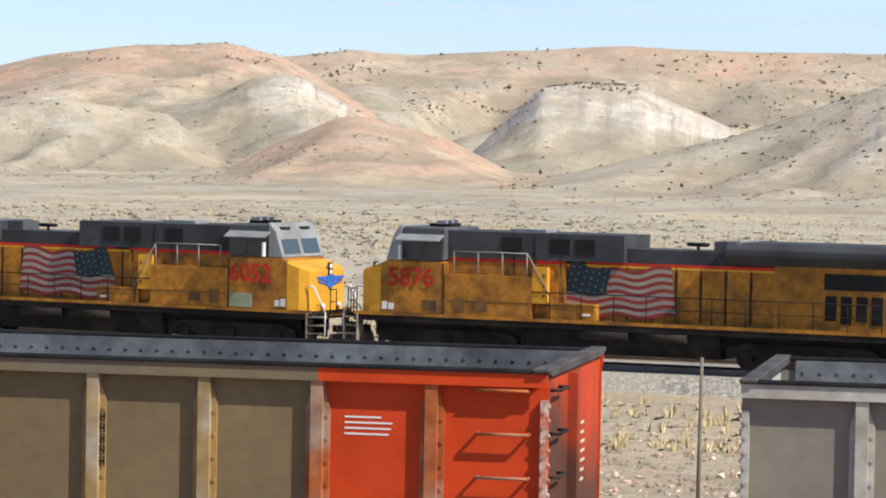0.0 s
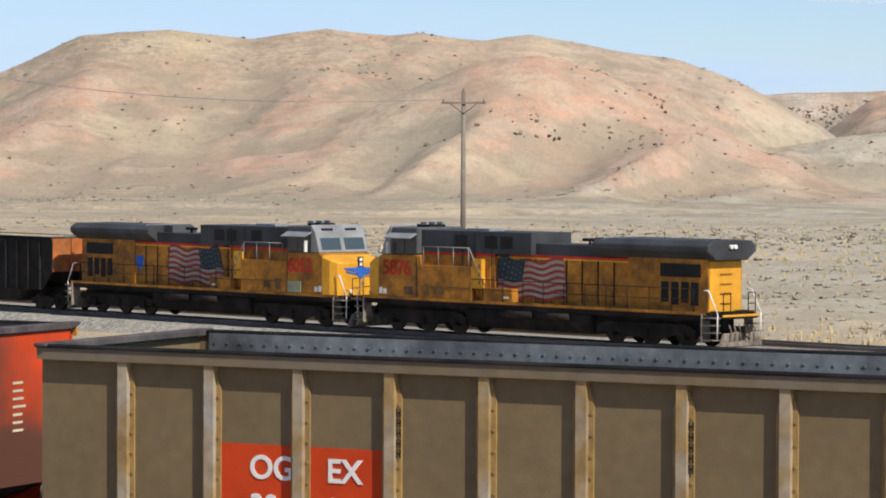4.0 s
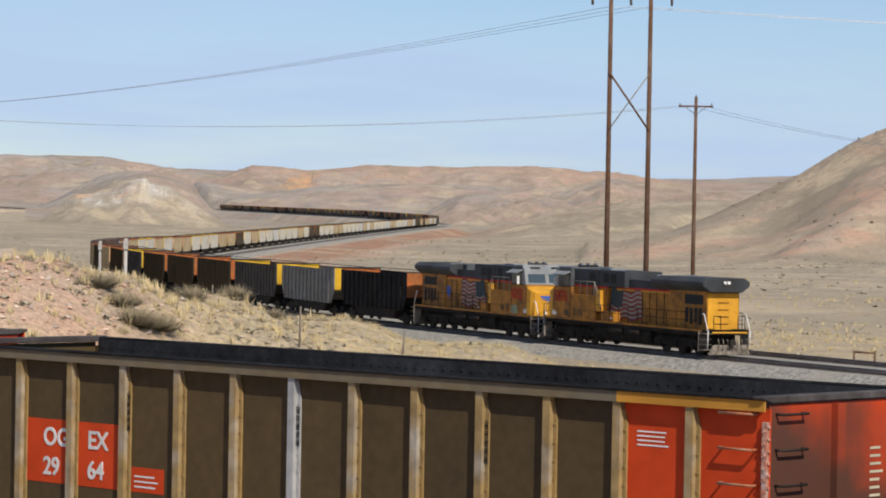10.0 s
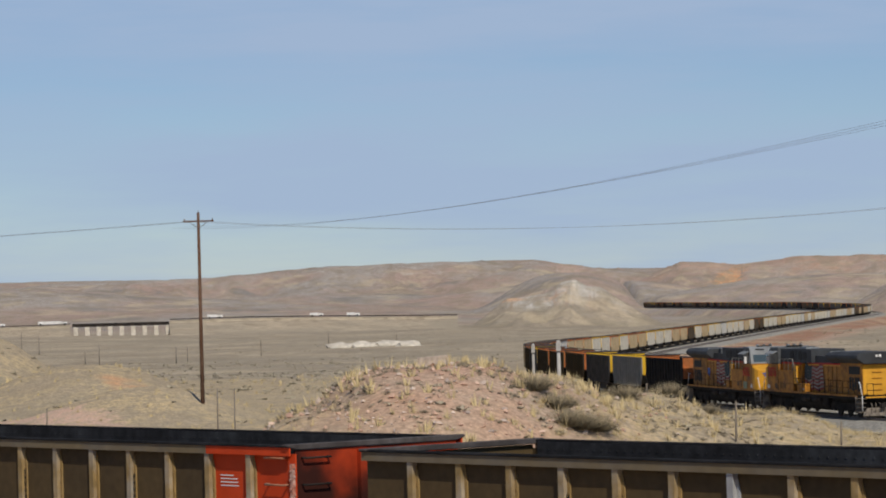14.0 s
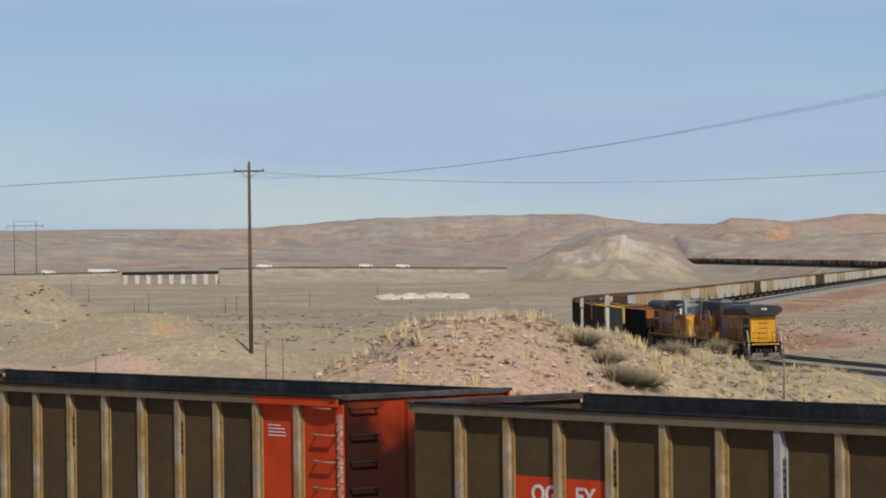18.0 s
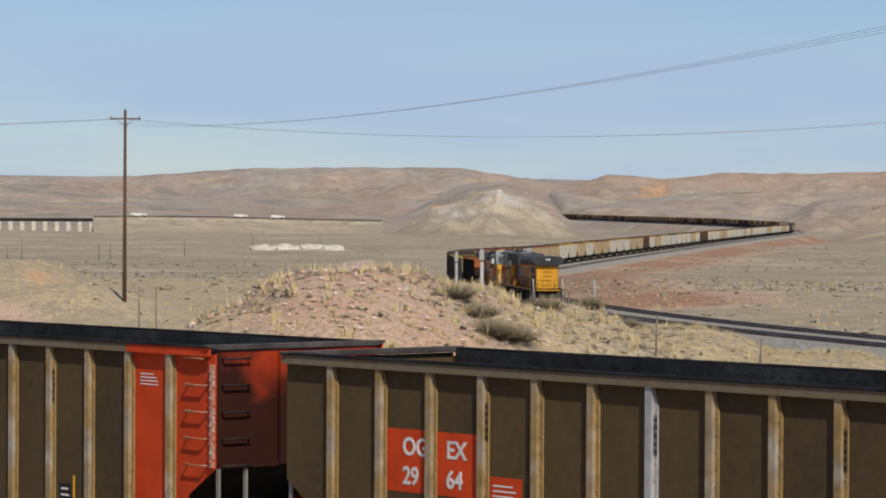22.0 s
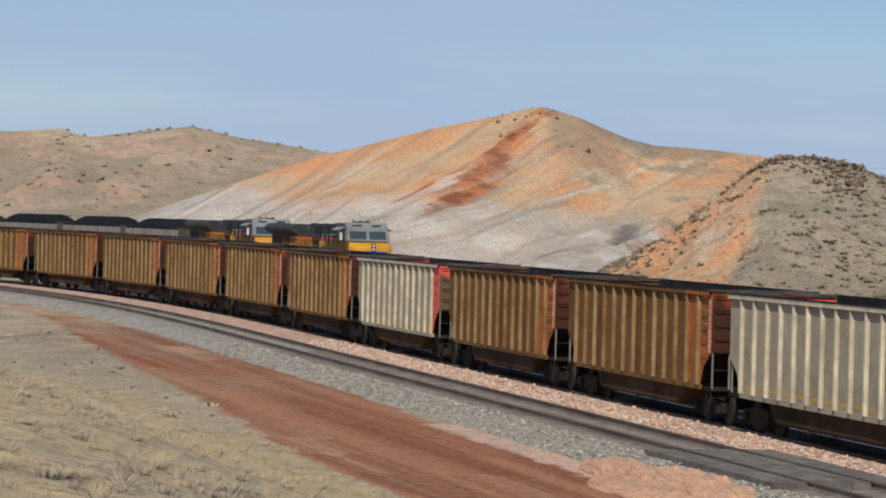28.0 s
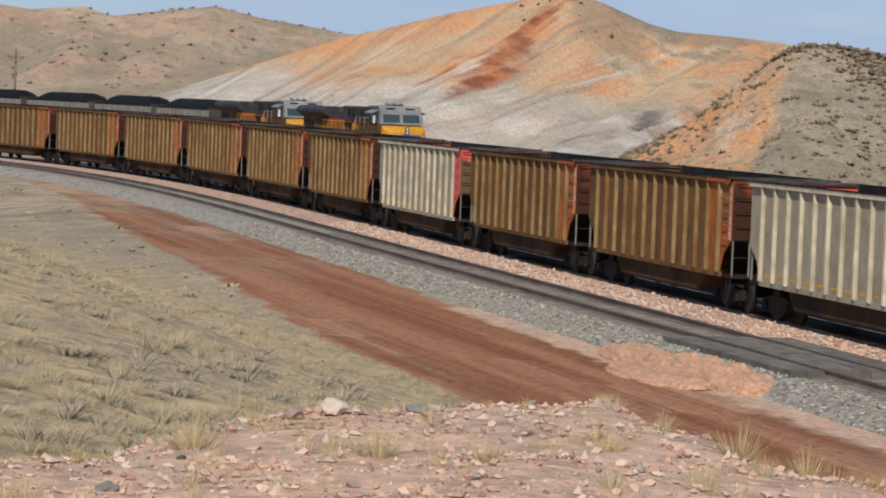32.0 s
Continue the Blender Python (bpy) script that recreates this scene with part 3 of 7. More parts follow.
# ---- the ground ----
def ground_material():
    m = bpy.data.materials.new("prairie")
    m.use_nodes = True
    n, l = m.node_tree.nodes, m.node_tree.links
    b = n["Principled BSDF"]
    b.inputs["Roughness"].default_value, b.inputs["Specular IOR Level"].default_value = 0.95, 0.1
    co = n.new("ShaderNodeTexCoord")

    def noise(size, detail=5, rough=0.6):
        t = n.new("ShaderNodeTexNoise")
        t.inputs["Scale"].default_value, t.inputs["Detail"].default_value, t.inputs["Roughness"].default_value = 1 / size, detail, rough
        l.new(co.outputs["Object"], t.inputs["Vector"])
        return t.outputs["Fac"]

    def steps(v, a, z, lo=0.0, hi=1.0):
        t = n.new("ShaderNodeMapRange")
        t.interpolation_type = "SMOOTHSTEP"
        t.inputs["From Min"].default_value, t.inputs["From Max"].default_value = a, z
        t.inputs["To Min"].default_value, t.inputs["To Max"].default_value = lo, hi
        l.new(v, t.inputs["Value"])
        return t.outputs[0]

    def mix(fac, a, c):
        t = n.new("ShaderNodeMix")
        t.data_type = "RGBA"
        l.new(fac, t.inputs["Factor"])
        for sock, v in ((t.inputs["A"], a), (t.inputs["B"], c)):
            if isinstance(v, tuple):
                sock.default_value = (*v, 1)
            else:
                l.new(v, sock)
        return t.outputs["Result"]

    def math_node(op, a, c):
        t = n.new("ShaderNodeMath")
        t.operation = op
        for sock, v in ((t.inputs[0], a), (t.inputs[1], c)):
            if isinstance(v, float):
                sock.default_value = v
            else:
                l.new(v, sock)
        return t.outputs[0]

    def mask(name):
        t = n.new("ShaderNodeAttribute")
        t.attribute_name = name
        return t.outputs["Fac"]

    def edged(name, size):
        """A mask with a ragged edge."""
        v = math_node("ADD", mask(name), math_node("MULTIPLY", math_node("SUBTRACT", noise(size, 6), 0.5), 0.9))
        return steps(v, 0.35, 0.65)

    base = mix(steps(noise(26), 0.35, 0.65), (0.53, 0.44, 0.315), (0.45, 0.37, 0.265))
    base = mix(steps(noise(4.0), 0.45, 0.7), base, (0.31, 0.255, 0.18))
    base = mix(math_node("MULTIPLY", steps(noise(70.0, 6, 0.62), 0.45, 0.58), 0.75), base, (0.36, 0.31, 0.23))
    # far ground greyed towards mauve with range: air haze put into the colour
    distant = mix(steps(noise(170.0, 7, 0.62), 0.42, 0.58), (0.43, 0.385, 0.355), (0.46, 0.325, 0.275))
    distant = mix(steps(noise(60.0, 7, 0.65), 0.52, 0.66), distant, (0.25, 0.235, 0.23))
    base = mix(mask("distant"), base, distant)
    turf = mix(steps(noise(5.0, 6, 0.65), 0.42, 0.58), (0.60, 0.465, 0.265), (0.47, 0.375, 0.25))
    base = mix(edged("grass", 6.0), base, mix(steps(noise(0.7, 6, 0.7), 0.4, 0.62), turf, (0.36, 0.30, 0.21)))
    sage = math_node("MULTIPLY", mask("sage"), steps(noise(1.5, 3), 0.50, 0.60))
    base = mix(math_node("MULTIPLY", sage, 0.75), base, (0.25, 0.225, 0.17))
    base = mix(math_node("MULTIPLY", mask("pale"), steps(noise(30.0, 6, 0.65), 0.3, 0.7, 0.6, 1.0)), base, (0.435, 0.41, 0.335))
    red = mix(steps(noise(9.0), 0.35, 0.65), (0.54, 0.325, 0.225), (0.48, 0.365, 0.275))
    softred = steps(math_node("ADD", mask("red"), math_node("MULTIPLY", math_node("SUBTRACT", noise(45.0, 8, 0.65), 0.5), 1.7)), 0.2, 1.0)
    base = mix(math_node("MULTIPLY", softred, 0.9), base, red)
    orange = mix(steps(noise(7.0), 0.4, 0.6), (0.66, 0.34, 0.17), (0.62, 0.42, 0.25))
    base = mix(edged("orange", 6.0), base, orange)
    ash = mix(steps(noise(5.0), 0.35, 0.65), (0.62, 0.59, 0.53), (0.47, 0.44, 0.39))
    softash = steps(math_node("ADD", mask("ash"), math_node("MULTIPLY", math_node("SUBTRACT", noise(16.0, 7, 0.65), 0.5), 1.9)), 0.25, 0.9)
    base = mix(math_node("MULTIPLY", softash, 0.88), base, ash)
    # hollows darker: brush growing there, and gully shade put into the colour
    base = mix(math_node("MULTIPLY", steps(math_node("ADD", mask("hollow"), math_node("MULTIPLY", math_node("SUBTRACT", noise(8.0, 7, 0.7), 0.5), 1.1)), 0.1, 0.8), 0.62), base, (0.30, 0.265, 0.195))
    fl = n.new("ShaderNodeAttribute")
    fl.attribute_name = "flow"

    def streaks(across, down, detail=6):
        mp = n.new("ShaderNodeMapping")
        mp.inputs["Scale"].default_value = (1 / across, 1 / down, 1.0)
        l.new(fl.outputs["Vector"], mp.inputs["Vector"])
        st = n.new("ShaderNodeTexNoise")
        st.inputs["Scale"].default_value, st.inputs["Detail"].default_value, st.inputs["Roughness"].default_value = 1.0, detail, 0.65
        l.new(mp.outputs[0], st.inputs["Vector"])
        return st.outputs["Fac"]

    # wheel tracks run along the dirt road
    dirt = mix(steps(streaks(16.0, 70.0, 5), 0.38, 0.62), (0.26, 0.108, 0.058), (0.40, 0.20, 0.12))
    dirt = mix(steps(streaks(30.0, 22.0, 6), 0.52, 0.68), dirt, (0.50, 0.29, 0.19))
    base = mix(steps(math_node("ADD", mask("dirt"), math_node("MULTIPLY", math_node("SUBTRACT", noise(3.0, 5), 0.5), 0.6)), 0.3, 0.6), base, dirt)
    base = mix(edged("pink", 1.2), base, mix(steps(noise(0.5), 0.35, 0.65), (0.66, 0.44, 0.32), (0.57, 0.42, 0.32)))
    # streaks washed down the slopes
    bare = steps(math_node("MAXIMUM", mask("orange"), mask("ash")), 0.2, 0.6)
    base = mix(math_node("MULTIPLY", math_node("MULTIPLY", steps(streaks(3.0, 40.0), 0.5, 0.64), bare), 0.62), base, mix(steps(streaks(8.0, 60.0, 3), 0.46, 0.56), (0.40, 0.24, 0.15), (0.25, 0.235, 0.22)))
    base = mix(math_node("MULTIPLY", math_node("MULTIPLY", steps(streaks(4.5, 50.0), 0.55, 0.68), bare), 0.8), base, (0.70, 0.65, 0.56))
    ragged = math_node("ADD", math_node("MULTIPLY", math_node("SUBTRACT", noise(5.0, 7, 0.7), 0.5), 1.6), math_node("MULTIPLY", math_node("SUBTRACT", streaks(2.6, 45.0), 0.5), 2.4))
    rusty = steps(math_node("ADD", mask("rust"), ragged), 0.42, 1.0)
    base = mix(math_node("MULTIPLY", rusty, steps(mask("rust"), 0.05, 0.3)), base, mix(steps(noise(3.0), 0.4, 0.6), (0.27, 0.085, 0.045), (0.52, 0.20, 0.085)))
    slaty = steps(math_node("ADD", mask("slate"), math_node("MULTIPLY", math_node("SUBTRACT", streaks(3.0, 40.0), 0.5), 1.8)), 0.35, 0.9)
    base = mix(math_node("MULTIPLY", slaty, steps(mask("slate"), 0.05, 0.3)), base, (0.16, 0.15, 0.15))
    base = mix(math_node("MULTIPLY", math_node("MULTIPLY", steps(streaks(9.0, 55.0), 0.52, 0.68), mask("slope")), 0.45), base, (0.33, 0.27, 0.20))
    base = mix(math_node("MULTIPLY", steps(noise(7.0, 6, 0.7), 0.53, 0.64), math_node("MULTIPLY", mask("sage"), 0.7)), base, (0.29, 0.25, 0.18))
    base = mix(math_node("MULTIPLY", steps(noise(21.0, 8, 0.68), 0.48, 0.58), math_node("MULTIPLY", mask("sage"), 0.72)), base, (0.30, 0.25, 0.18))
    base = mix(math_node("MULTIPLY", steps(noise(33.0, 8, 0.66), 0.52, 0.62), math_node("MULTIPLY", mask("sage"), 0.6)), base, (0.60, 0.49, 0.33))
    base = mix(math_node("MULTIPLY", steps(noise(2.6, 7, 0.75), 0.52, 0.6), math_node("MULTIPLY", mask("sage"), 0.5)), base, (0.25, 0.215, 0.155))
    fleck = steps(noise(0.22, 4, 0.7), 0.25, 0.75, 0.66, 1.3)
    mul = n.new("ShaderNodeMix")
    mul.data_type, mul.blend_type = "RGBA", "MULTIPLY"
    mul.inputs["Factor"].default_value = 1.0
    l.new(base, mul.inputs["A"])
    l.new(fleck, mul.inputs["B"])
    l.new(mul.outputs["Result"], b.inputs["Base Color"])
    bp = n.new("ShaderNodeBump")
    bp.inputs["Strength"].default_value, bp.inputs["Distance"].default_value = 0.7, 0.12
    l.new(math_node("ADD", noise(0.35, 6, 0.7), noise(2.5, 4)), bp.inputs["Height"])
    b2 = n.new("ShaderNodeBump")
    b2.inputs["Distance"].default_value = 1.5
    l.new(math_node("MULTIPLY", mask("sage"), 0.75), b2.inputs["Strength"])
    l.new(noise(11.0, 8, 0.68), b2.inputs["Height"])
    b3 = n.new("ShaderNodeBump")
    b3.inputs["Distance"].default_value = 9.0
    l.new(mask("distant"), b3.inputs["Strength"])
    l.new(noise(75.0, 8, 0.66), b3.inputs["Height"])
    l.new(b3.outputs[0], b2.inputs["Normal"])
    l.new(b2.outputs[0], bp.inputs["Normal"])
    l.new(bp.outputs[0], b.inputs["Normal"])
    return m


def blob(az, r, centre_az, centre_r, wide, deep):
    return np.exp(-(((az - centre_az) / wide) ** 2 + ((r - centre_r) / deep) ** 2))


def blurred(v, n):
    """The mean over a square of 2n + 1 cells of the polar grid."""
    for axis in (0, 1):
        pad = [(0, 0), (0, 0)]
        pad[axis] = (n + 1, n)
        c = np.cumsum(np.pad(v, pad, mode="edge"), axis)
        k = 2 * n + 1
        v = (c[k:] - c[:-k]) / k if axis == 0 else (c[:, k:] - c[:, :-k]) / k
    return v


def build_ground():
    azs = np.concatenate([np.arange(-84, -71, 0.14), np.arange(-71, -53, 0.07), np.arange(-53, 12, 0.11), np.arange(12, 276, 4.0)])
    rs = np.unique(np.concatenate([np.arange(1400, 1530, 4.0), [0.0], np.geomspace(1.2, 60, 80), np.geomspace(61, 900, 360), np.geomspace(904, 4800, 190)]))
    A, R = np.meshgrid(np.radians(azs), rs)
    X, Y = R * np.sin(A), R * np.cos(A)
    Z, u, q, which = land(X, Y, True)
    na, nr = len(azs), len(rs)
    verts = np.stack([X, Y, Z], -1).reshape(-1, 3)
    i = np.arange(nr - 1)[:, None] * na
    j = np.arange(na)[None, :]
    k = (np.arange(na)[None, :] + 1) % na
    faces = np.stack([i + j, i + na + j, i + na + k, i + k], -1).reshape(-1, 4)
    me = bpy.data.meshes.new("ground")
    me.from_pydata(verts.tolist(), [], faces[:, ::-1].tolist())
    me.polygons.foreach_set("use_smooth", np.ones(len(me.polygons), bool))
    az, r = np.degrees(A), R
    az = np.where(az > 180, az - 360, az)
    ns, nz, nalong = near_line.gap(X, Y)
    fs, fz, falong = far_line.gap(X, Y, 10)
    level = Z
    names = [ridge[0] for ridge in RIDGES]

    def on(*wanted):
        return sum(1.0 * (which == names.index(w)) for w in wanted)

    masks = {}
    clean = smooth(1.05, 0.85, u)
    masks["red"] = clean * (on("plateau") * (0.3 + 0.4 * smooth(0.35, 0.1, u)) + on("north_hill") * 0.95 * smooth(0.5, 0.15, u) + on("red_cone") * 0.85 + on("great_hill") * (0.46 + 0.35 * smooth(0.1, 0.3, u) * smooth(0.9, 0.6, u) + 0.18 * smooth(-20.5, -18.5, az)) + on("red_spur") * (0.42 + 0.75 * smooth(-16.0, -14.5, az) * smooth(0.7, 0.4, u))
                            + on("far_red_hill") * 0.7 + on("far_near_rise") * 0.42 + on("far_low_rise") * 0.3 + on("mesa") * (0.1 + 0.25 * smooth(0.4, 0.7, u)) + on("brown_hill") * 0.6 + on("stony_hill") * 0.3 + on("orange_ridge") * 0.3 + on("grey_hill") * 0.22)
    masks["red"] = np.clip(masks["red"] + 1.0 * blob(az, r, -38.6, 113, 3.4, 16) + 1.5 * smooth(-8, -10, fs) * smooth(-34, -22, fs) * smooth(215, 270, falong) * smooth(1500, 1300, falong), 0, 1.5)
    masks["ash"] = np.clip(clean * (on("ash_spur") * 0.85 * smooth(0.50, 0.15, u) * smooth(-4.0, -3.1, az) + on("ash_hill") * 0.9 * smooth(0.44, 0.14, u) + on("north_hill") * 0.8 * blob(az, u, -6.9, 0.5, 1.0, 0.25) + on("stony_hill") * 0.75 * blob(az, u, 7.6, 0.25, 1.4, 0.25)
                                    + on("plateau") * 0.85 * smooth(-5, -7, az) * blob(az, u, az, 0.35, 1, 0.3) + on("low_shoulder") * 0.32 + on("red_spur") * 0.55 * smooth(0.45, 0.65, u) * smooth(-16, -14.5, az) + on("pale_hill") * 0.8 * smooth(-1.5, 3.5, level) + on("mesa") * 0.3)
                           + on("orange_ridge") * smooth(9.0, 5.6, level + 2.6 * fbm(q + 60 * u, 25 * u, 12, 3)) * smooth(-72, -70, az) * smooth(-60.6, -62, az) * smooth(1.3, 1.05, u), 0, 1)
    cut_bank = 0.5 * blob(az, r, -44.6, 285, 0.9, 14)
    slope_orange = on("orange_ridge") * smooth(0.80, 0.55, u)
    masks["orange"] = np.clip(cut_bank + 0.55 * on("pale_hill") * smooth(0.0, 6.0, level) * smooth(-36.2, -36.8, az) + 0.85 * on("far_red_hill") * blob(az - 1.1 * (0.4 - u), u, -34.0, 0.4, 0.35, 0.5) + slope_orange * (smooth(-70.5, -68, az) * smooth(-61.2, -63.4, az + 1.2 * u) + 1.0 * smooth(-63.0, -62.0, az) * smooth(0.02, 0.1, u + 0.12 * smooth(-61.8, -61, az))) + 0.85 * on("grey_hill") * smooth(-58.8, -60.2, az + 0.8 * u), 0, 1)
    lane = az + 4.6 * u
    masks["rust"] = np.clip(on("orange_ridge") * smooth(0.66, 0.5, u) * (1.1 * blob(lane, u, -63.55, 0.2, 0.38, 0.24) + 0.8 * blob(lane, u, -64.4, 0.30, 0.30, 0.16) + 0.6 * blob(lane, u, -62.3, 0.3, 0.3, 0.12) + 0.6 * blob(lane, u, -66.2, 0.28, 0.6, 0.14)), 0, 1)
    masks["slate"] = np.clip(1.0 * on("orange_ridge") * blob(az + 2.4 * (u - 0.4), u, -61.95, 0.42, 0.3, 0.16) + 0.6 * on("orange_ridge") * blob(az + 2.4 * (u - 0.4), u, -63.0, 0.6, 0.5, 0.14), 0, 1)
    way = 318 - 10 * (az + 52)
    masks["grass"] = np.clip(0.95 * blob(az, r, -19.5, 222, 5.0, 26) + 0.95 * smooth(-42.5, -44.5, az) * smooth(-54.5, -52, az) * (np.exp(-((r - way - 32) / 18) ** 2) + np.exp(-((r - way + 34) / 20) ** 2)) + blob(az, r, -77, 55, 9, 60) * 0.5 + 0.5 * smooth(-11, -16, ns) * smooth(160, 120, r) * smooth(16, 22, r) + 0.6 * smooth(-54, -50, az) * smooth(-38, -42, az) * smooth(90, 130, r) * smooth(460, 360, r) + 0.75 * blob(az, r, -33.5, 120, 5, 22) + 0.6 * blob(az, r, -47, 300, 6, 120) + 0.45 * smooth(60, 110, r) * smooth(500, 300, r) * smooth(-60, -50, az) + 0.9 * blob(az, r, -43.2, 190, 2.0, 50) + 0.7 * blob(az, r, -50, 170, 5, 14) + 0.8 * blob(az, r, -45, 285, 1.8, 16) + on("great_hill") * 0.7 * blob(az, u, -20.6, 0.1, 0.8, 0.5), 0, 1)
    # strength of the haze tint by range; it also drives the far relief
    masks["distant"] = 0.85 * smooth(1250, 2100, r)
    masks["sage"] = np.clip(smooth(90, 160, r) * (0.75 + 0.4 * fbm(X, Y, 90, 3)) * (1 - 0.75 * on("orange_ridge") * smooth(-62, -63.5, az)) + 0.5 * on("grey_hill") + 0.5 * on("orange_ridge") * smooth(-63.2, -62.6, az) * smooth(0.3, 0.1, u), 0, 1)
    masks["sage"] = masks["sage"] * (1 - 0.65 * masks["grass"])
    low = np.interp(nalong, (-190, -177, -131, -92, -65, -56, -20), (-7.4, -8.6, -11.3, -12.5, -14.2, -14.2, -14.2))
    high = np.interp(nalong, (-190, -149, -115, -92, -73, -40), (-5.6, -6.0, -6.5, -7.1, -8.0, -7.6))
    road = smooth(-1.2, 1.0, ns - low) * smooth(0.8, -0.8, ns - high) * smooth(-192, -175, nalong) * (0.75 + 0.25 * smooth(0.3, 0.7, abs((ns - low) / (high - low) - 0.5) * 2))
    masks["dirt"] = np.clip(road + 0.52 * smooth(-8.5, -10, fs) * smooth(-32, -20, fs) * smooth(215, 260, falong) * smooth(1450, 1300, falong), 0, 1)
    masks["pink"] = np.clip(1.2 * (1 - smooth(0.8, 1.15, np.sqrt(((X + 3) / 19.0) ** 2 + ((Y - 1) / 11.0) ** 2))) + 0.3 * blob(az, r, -38.6, 112, 3.6, 14) + 0.62 * smooth(-43.5, -45.0, az) * smooth(-54.5, -52.5, az) * np.exp(-((r - way) / 11) ** 2) + 0.9 * blob(ns, nalong, -5.6, -62, 1.6, 7) + 0.6 * smooth(-90, -76, nalong) * smooth(-9, -7.5, ns) * smooth(-4, -5.5, ns), 0, 1)
    for name in ("red", "ash"):
        far_off = smooth(350, 480, r)
        masks[name] = masks[name] * (1 - far_off) + blurred(masks[name], 5) * far_off
    # recesses of the relief and one slope get painted shade; other terms are brush
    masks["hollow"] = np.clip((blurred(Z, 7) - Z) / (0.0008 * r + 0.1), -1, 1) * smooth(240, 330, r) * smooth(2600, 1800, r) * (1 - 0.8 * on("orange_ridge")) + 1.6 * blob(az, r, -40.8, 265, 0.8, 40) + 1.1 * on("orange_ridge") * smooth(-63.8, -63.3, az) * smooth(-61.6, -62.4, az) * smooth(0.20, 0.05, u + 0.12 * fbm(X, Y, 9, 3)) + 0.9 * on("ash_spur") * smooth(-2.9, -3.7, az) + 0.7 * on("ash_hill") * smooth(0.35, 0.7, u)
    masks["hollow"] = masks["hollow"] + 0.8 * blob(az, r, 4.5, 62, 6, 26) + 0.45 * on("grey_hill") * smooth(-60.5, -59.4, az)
    masks["pale"] = 0.85 * smooth(-19, -9, az) * smooth(120, 220, r) * smooth(2000, 1500, r)
    masks["slope"] = 1.0 * ((which >= 0) | ((ns > -15) & (ns < -5) & (r < 230)))
    lane = (ns > -15) & (ns < -5) & (which < 0)
    q = np.where(lane, ns * 12, q)
    u = np.where(lane, nalong / 60, u)
    flow = np.stack([q + 46 * np.clip(u, 0, 1.2) * on("orange_ridge"), 60 * np.clip(u, -6, 2), 31.0 * (which + 1)], -1)
    me.attributes.new("flow", "FLOAT_VECTOR", "POINT").data.foreach_set("vector", flow.reshape(-1).astype(np.float32))
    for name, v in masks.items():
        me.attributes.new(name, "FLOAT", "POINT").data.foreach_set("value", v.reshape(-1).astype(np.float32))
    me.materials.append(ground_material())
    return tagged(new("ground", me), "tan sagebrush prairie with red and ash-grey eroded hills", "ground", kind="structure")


ground = build_ground()


# ---- tracks ----
def gravel_material(name, a, c, d):
    m = bpy.data.materials.new(name)
    m.use_nodes = True
    n, l = m.node_tree.nodes, m.node_tree.links
    b = n["Principled BSDF"]
    b.inputs["Roughness"].default_value, b.inputs["Specular IOR Level"].default_value = 0.9, 0.2
    co = n.new("ShaderNodeTexCoord")
    v = n.new("ShaderNodeTexVoronoi")
    v.inputs["Scale"].default_value = 6
    l.new(co.outputs["Object"], v.inputs["Vector"])
    big = n.new("ShaderNodeTexNoise")
    big.inputs["Scale"].default_value, big.inputs["Detail"].default_value = 0.25, 5
    l.new(co.outputs["Object"], big.inputs["Vector"])
    sep = n.new("ShaderNodeSeparateColor")
    l.new(v.outputs["Color"], sep.inputs[0])
    mix = n.new("ShaderNodeMix")
    mix.data_type = "RGBA"
    mix.inputs["A"].default_value, mix.inputs["B"].default_value = (*a, 1), (*c, 1)
    l.new(sep.outputs[0], mix.inputs["Factor"])
    mx = n.new("ShaderNodeMix")
    mx.data_type = "RGBA"
    mx.inputs["B"].default_value = (*d, 1)
    st = n.new("ShaderNodeMapRange")
    st.inputs["From Min"].default_value, st.inputs["From Max"].default_value, st.inputs["To Max"].default_value = 0.4, 0.7, 0.8
    l.new(big.outputs["Fac"], st.inputs["Value"])
    l.new(st.outputs[0], mx.inputs["Factor"])
    l.new(mix.outputs["Result"], mx.inputs["A"])
    l.new(mx.outputs["Result"], b.inputs["Base Color"])
    bp = n.new("ShaderNodeBump")
    bp.inputs["Strength"].default_value, bp.inputs["Distance"].default_value = 0.8, 0.05
    l.new(v.outputs["Distance"], bp.inputs["Height"])
    l.new(bp.outputs[0], b.inputs["Normal"])
    return m


M_PINKBALLAST = gravel_material("pink_ballast", (0.72, 0.51, 0.40), (0.28, 0.185, 0.145), (0.52, 0.36, 0.28))
M_GREYBALLAST = gravel_material("grey_ballast", (0.44, 0.42, 0.36), (0.17, 0.165, 0.145), (0.34, 0.31, 0.26))
# near-black gravel: the parked train's shade put into the colour
M_SHADESTRIP = gravel_material("coal_spill", (0.045, 0.042, 0.04), (0.015, 0.015, 0.015), (0.06, 0.052, 0.045))


def ribbon(line, s0, s1, step, profile, closed=False):
    """A strip along a track: profile is (left, up) pairs from the rail tops."""
    bm = bmesh.new()
    ss = np.arange(s0, s1 + step * 0.5, step)
    last = None
    for s in ss:
        x, y, z, h = line.point(s)
        row = [bm.verts.new((x - a * math.sin(h), y + a * math.cos(h), z + u)) for a, u in profile]
        if last:
            pairs = list(range(len(row) - 1)) + ([-1] if closed else [])
            for k in pairs:
                bm.faces.new((last[k], last[k + 1], row[k + 1], row[k]))
        last = row
    bmesh.ops.recalc_face_normals(bm, faces=bm.faces[:])
    return bm


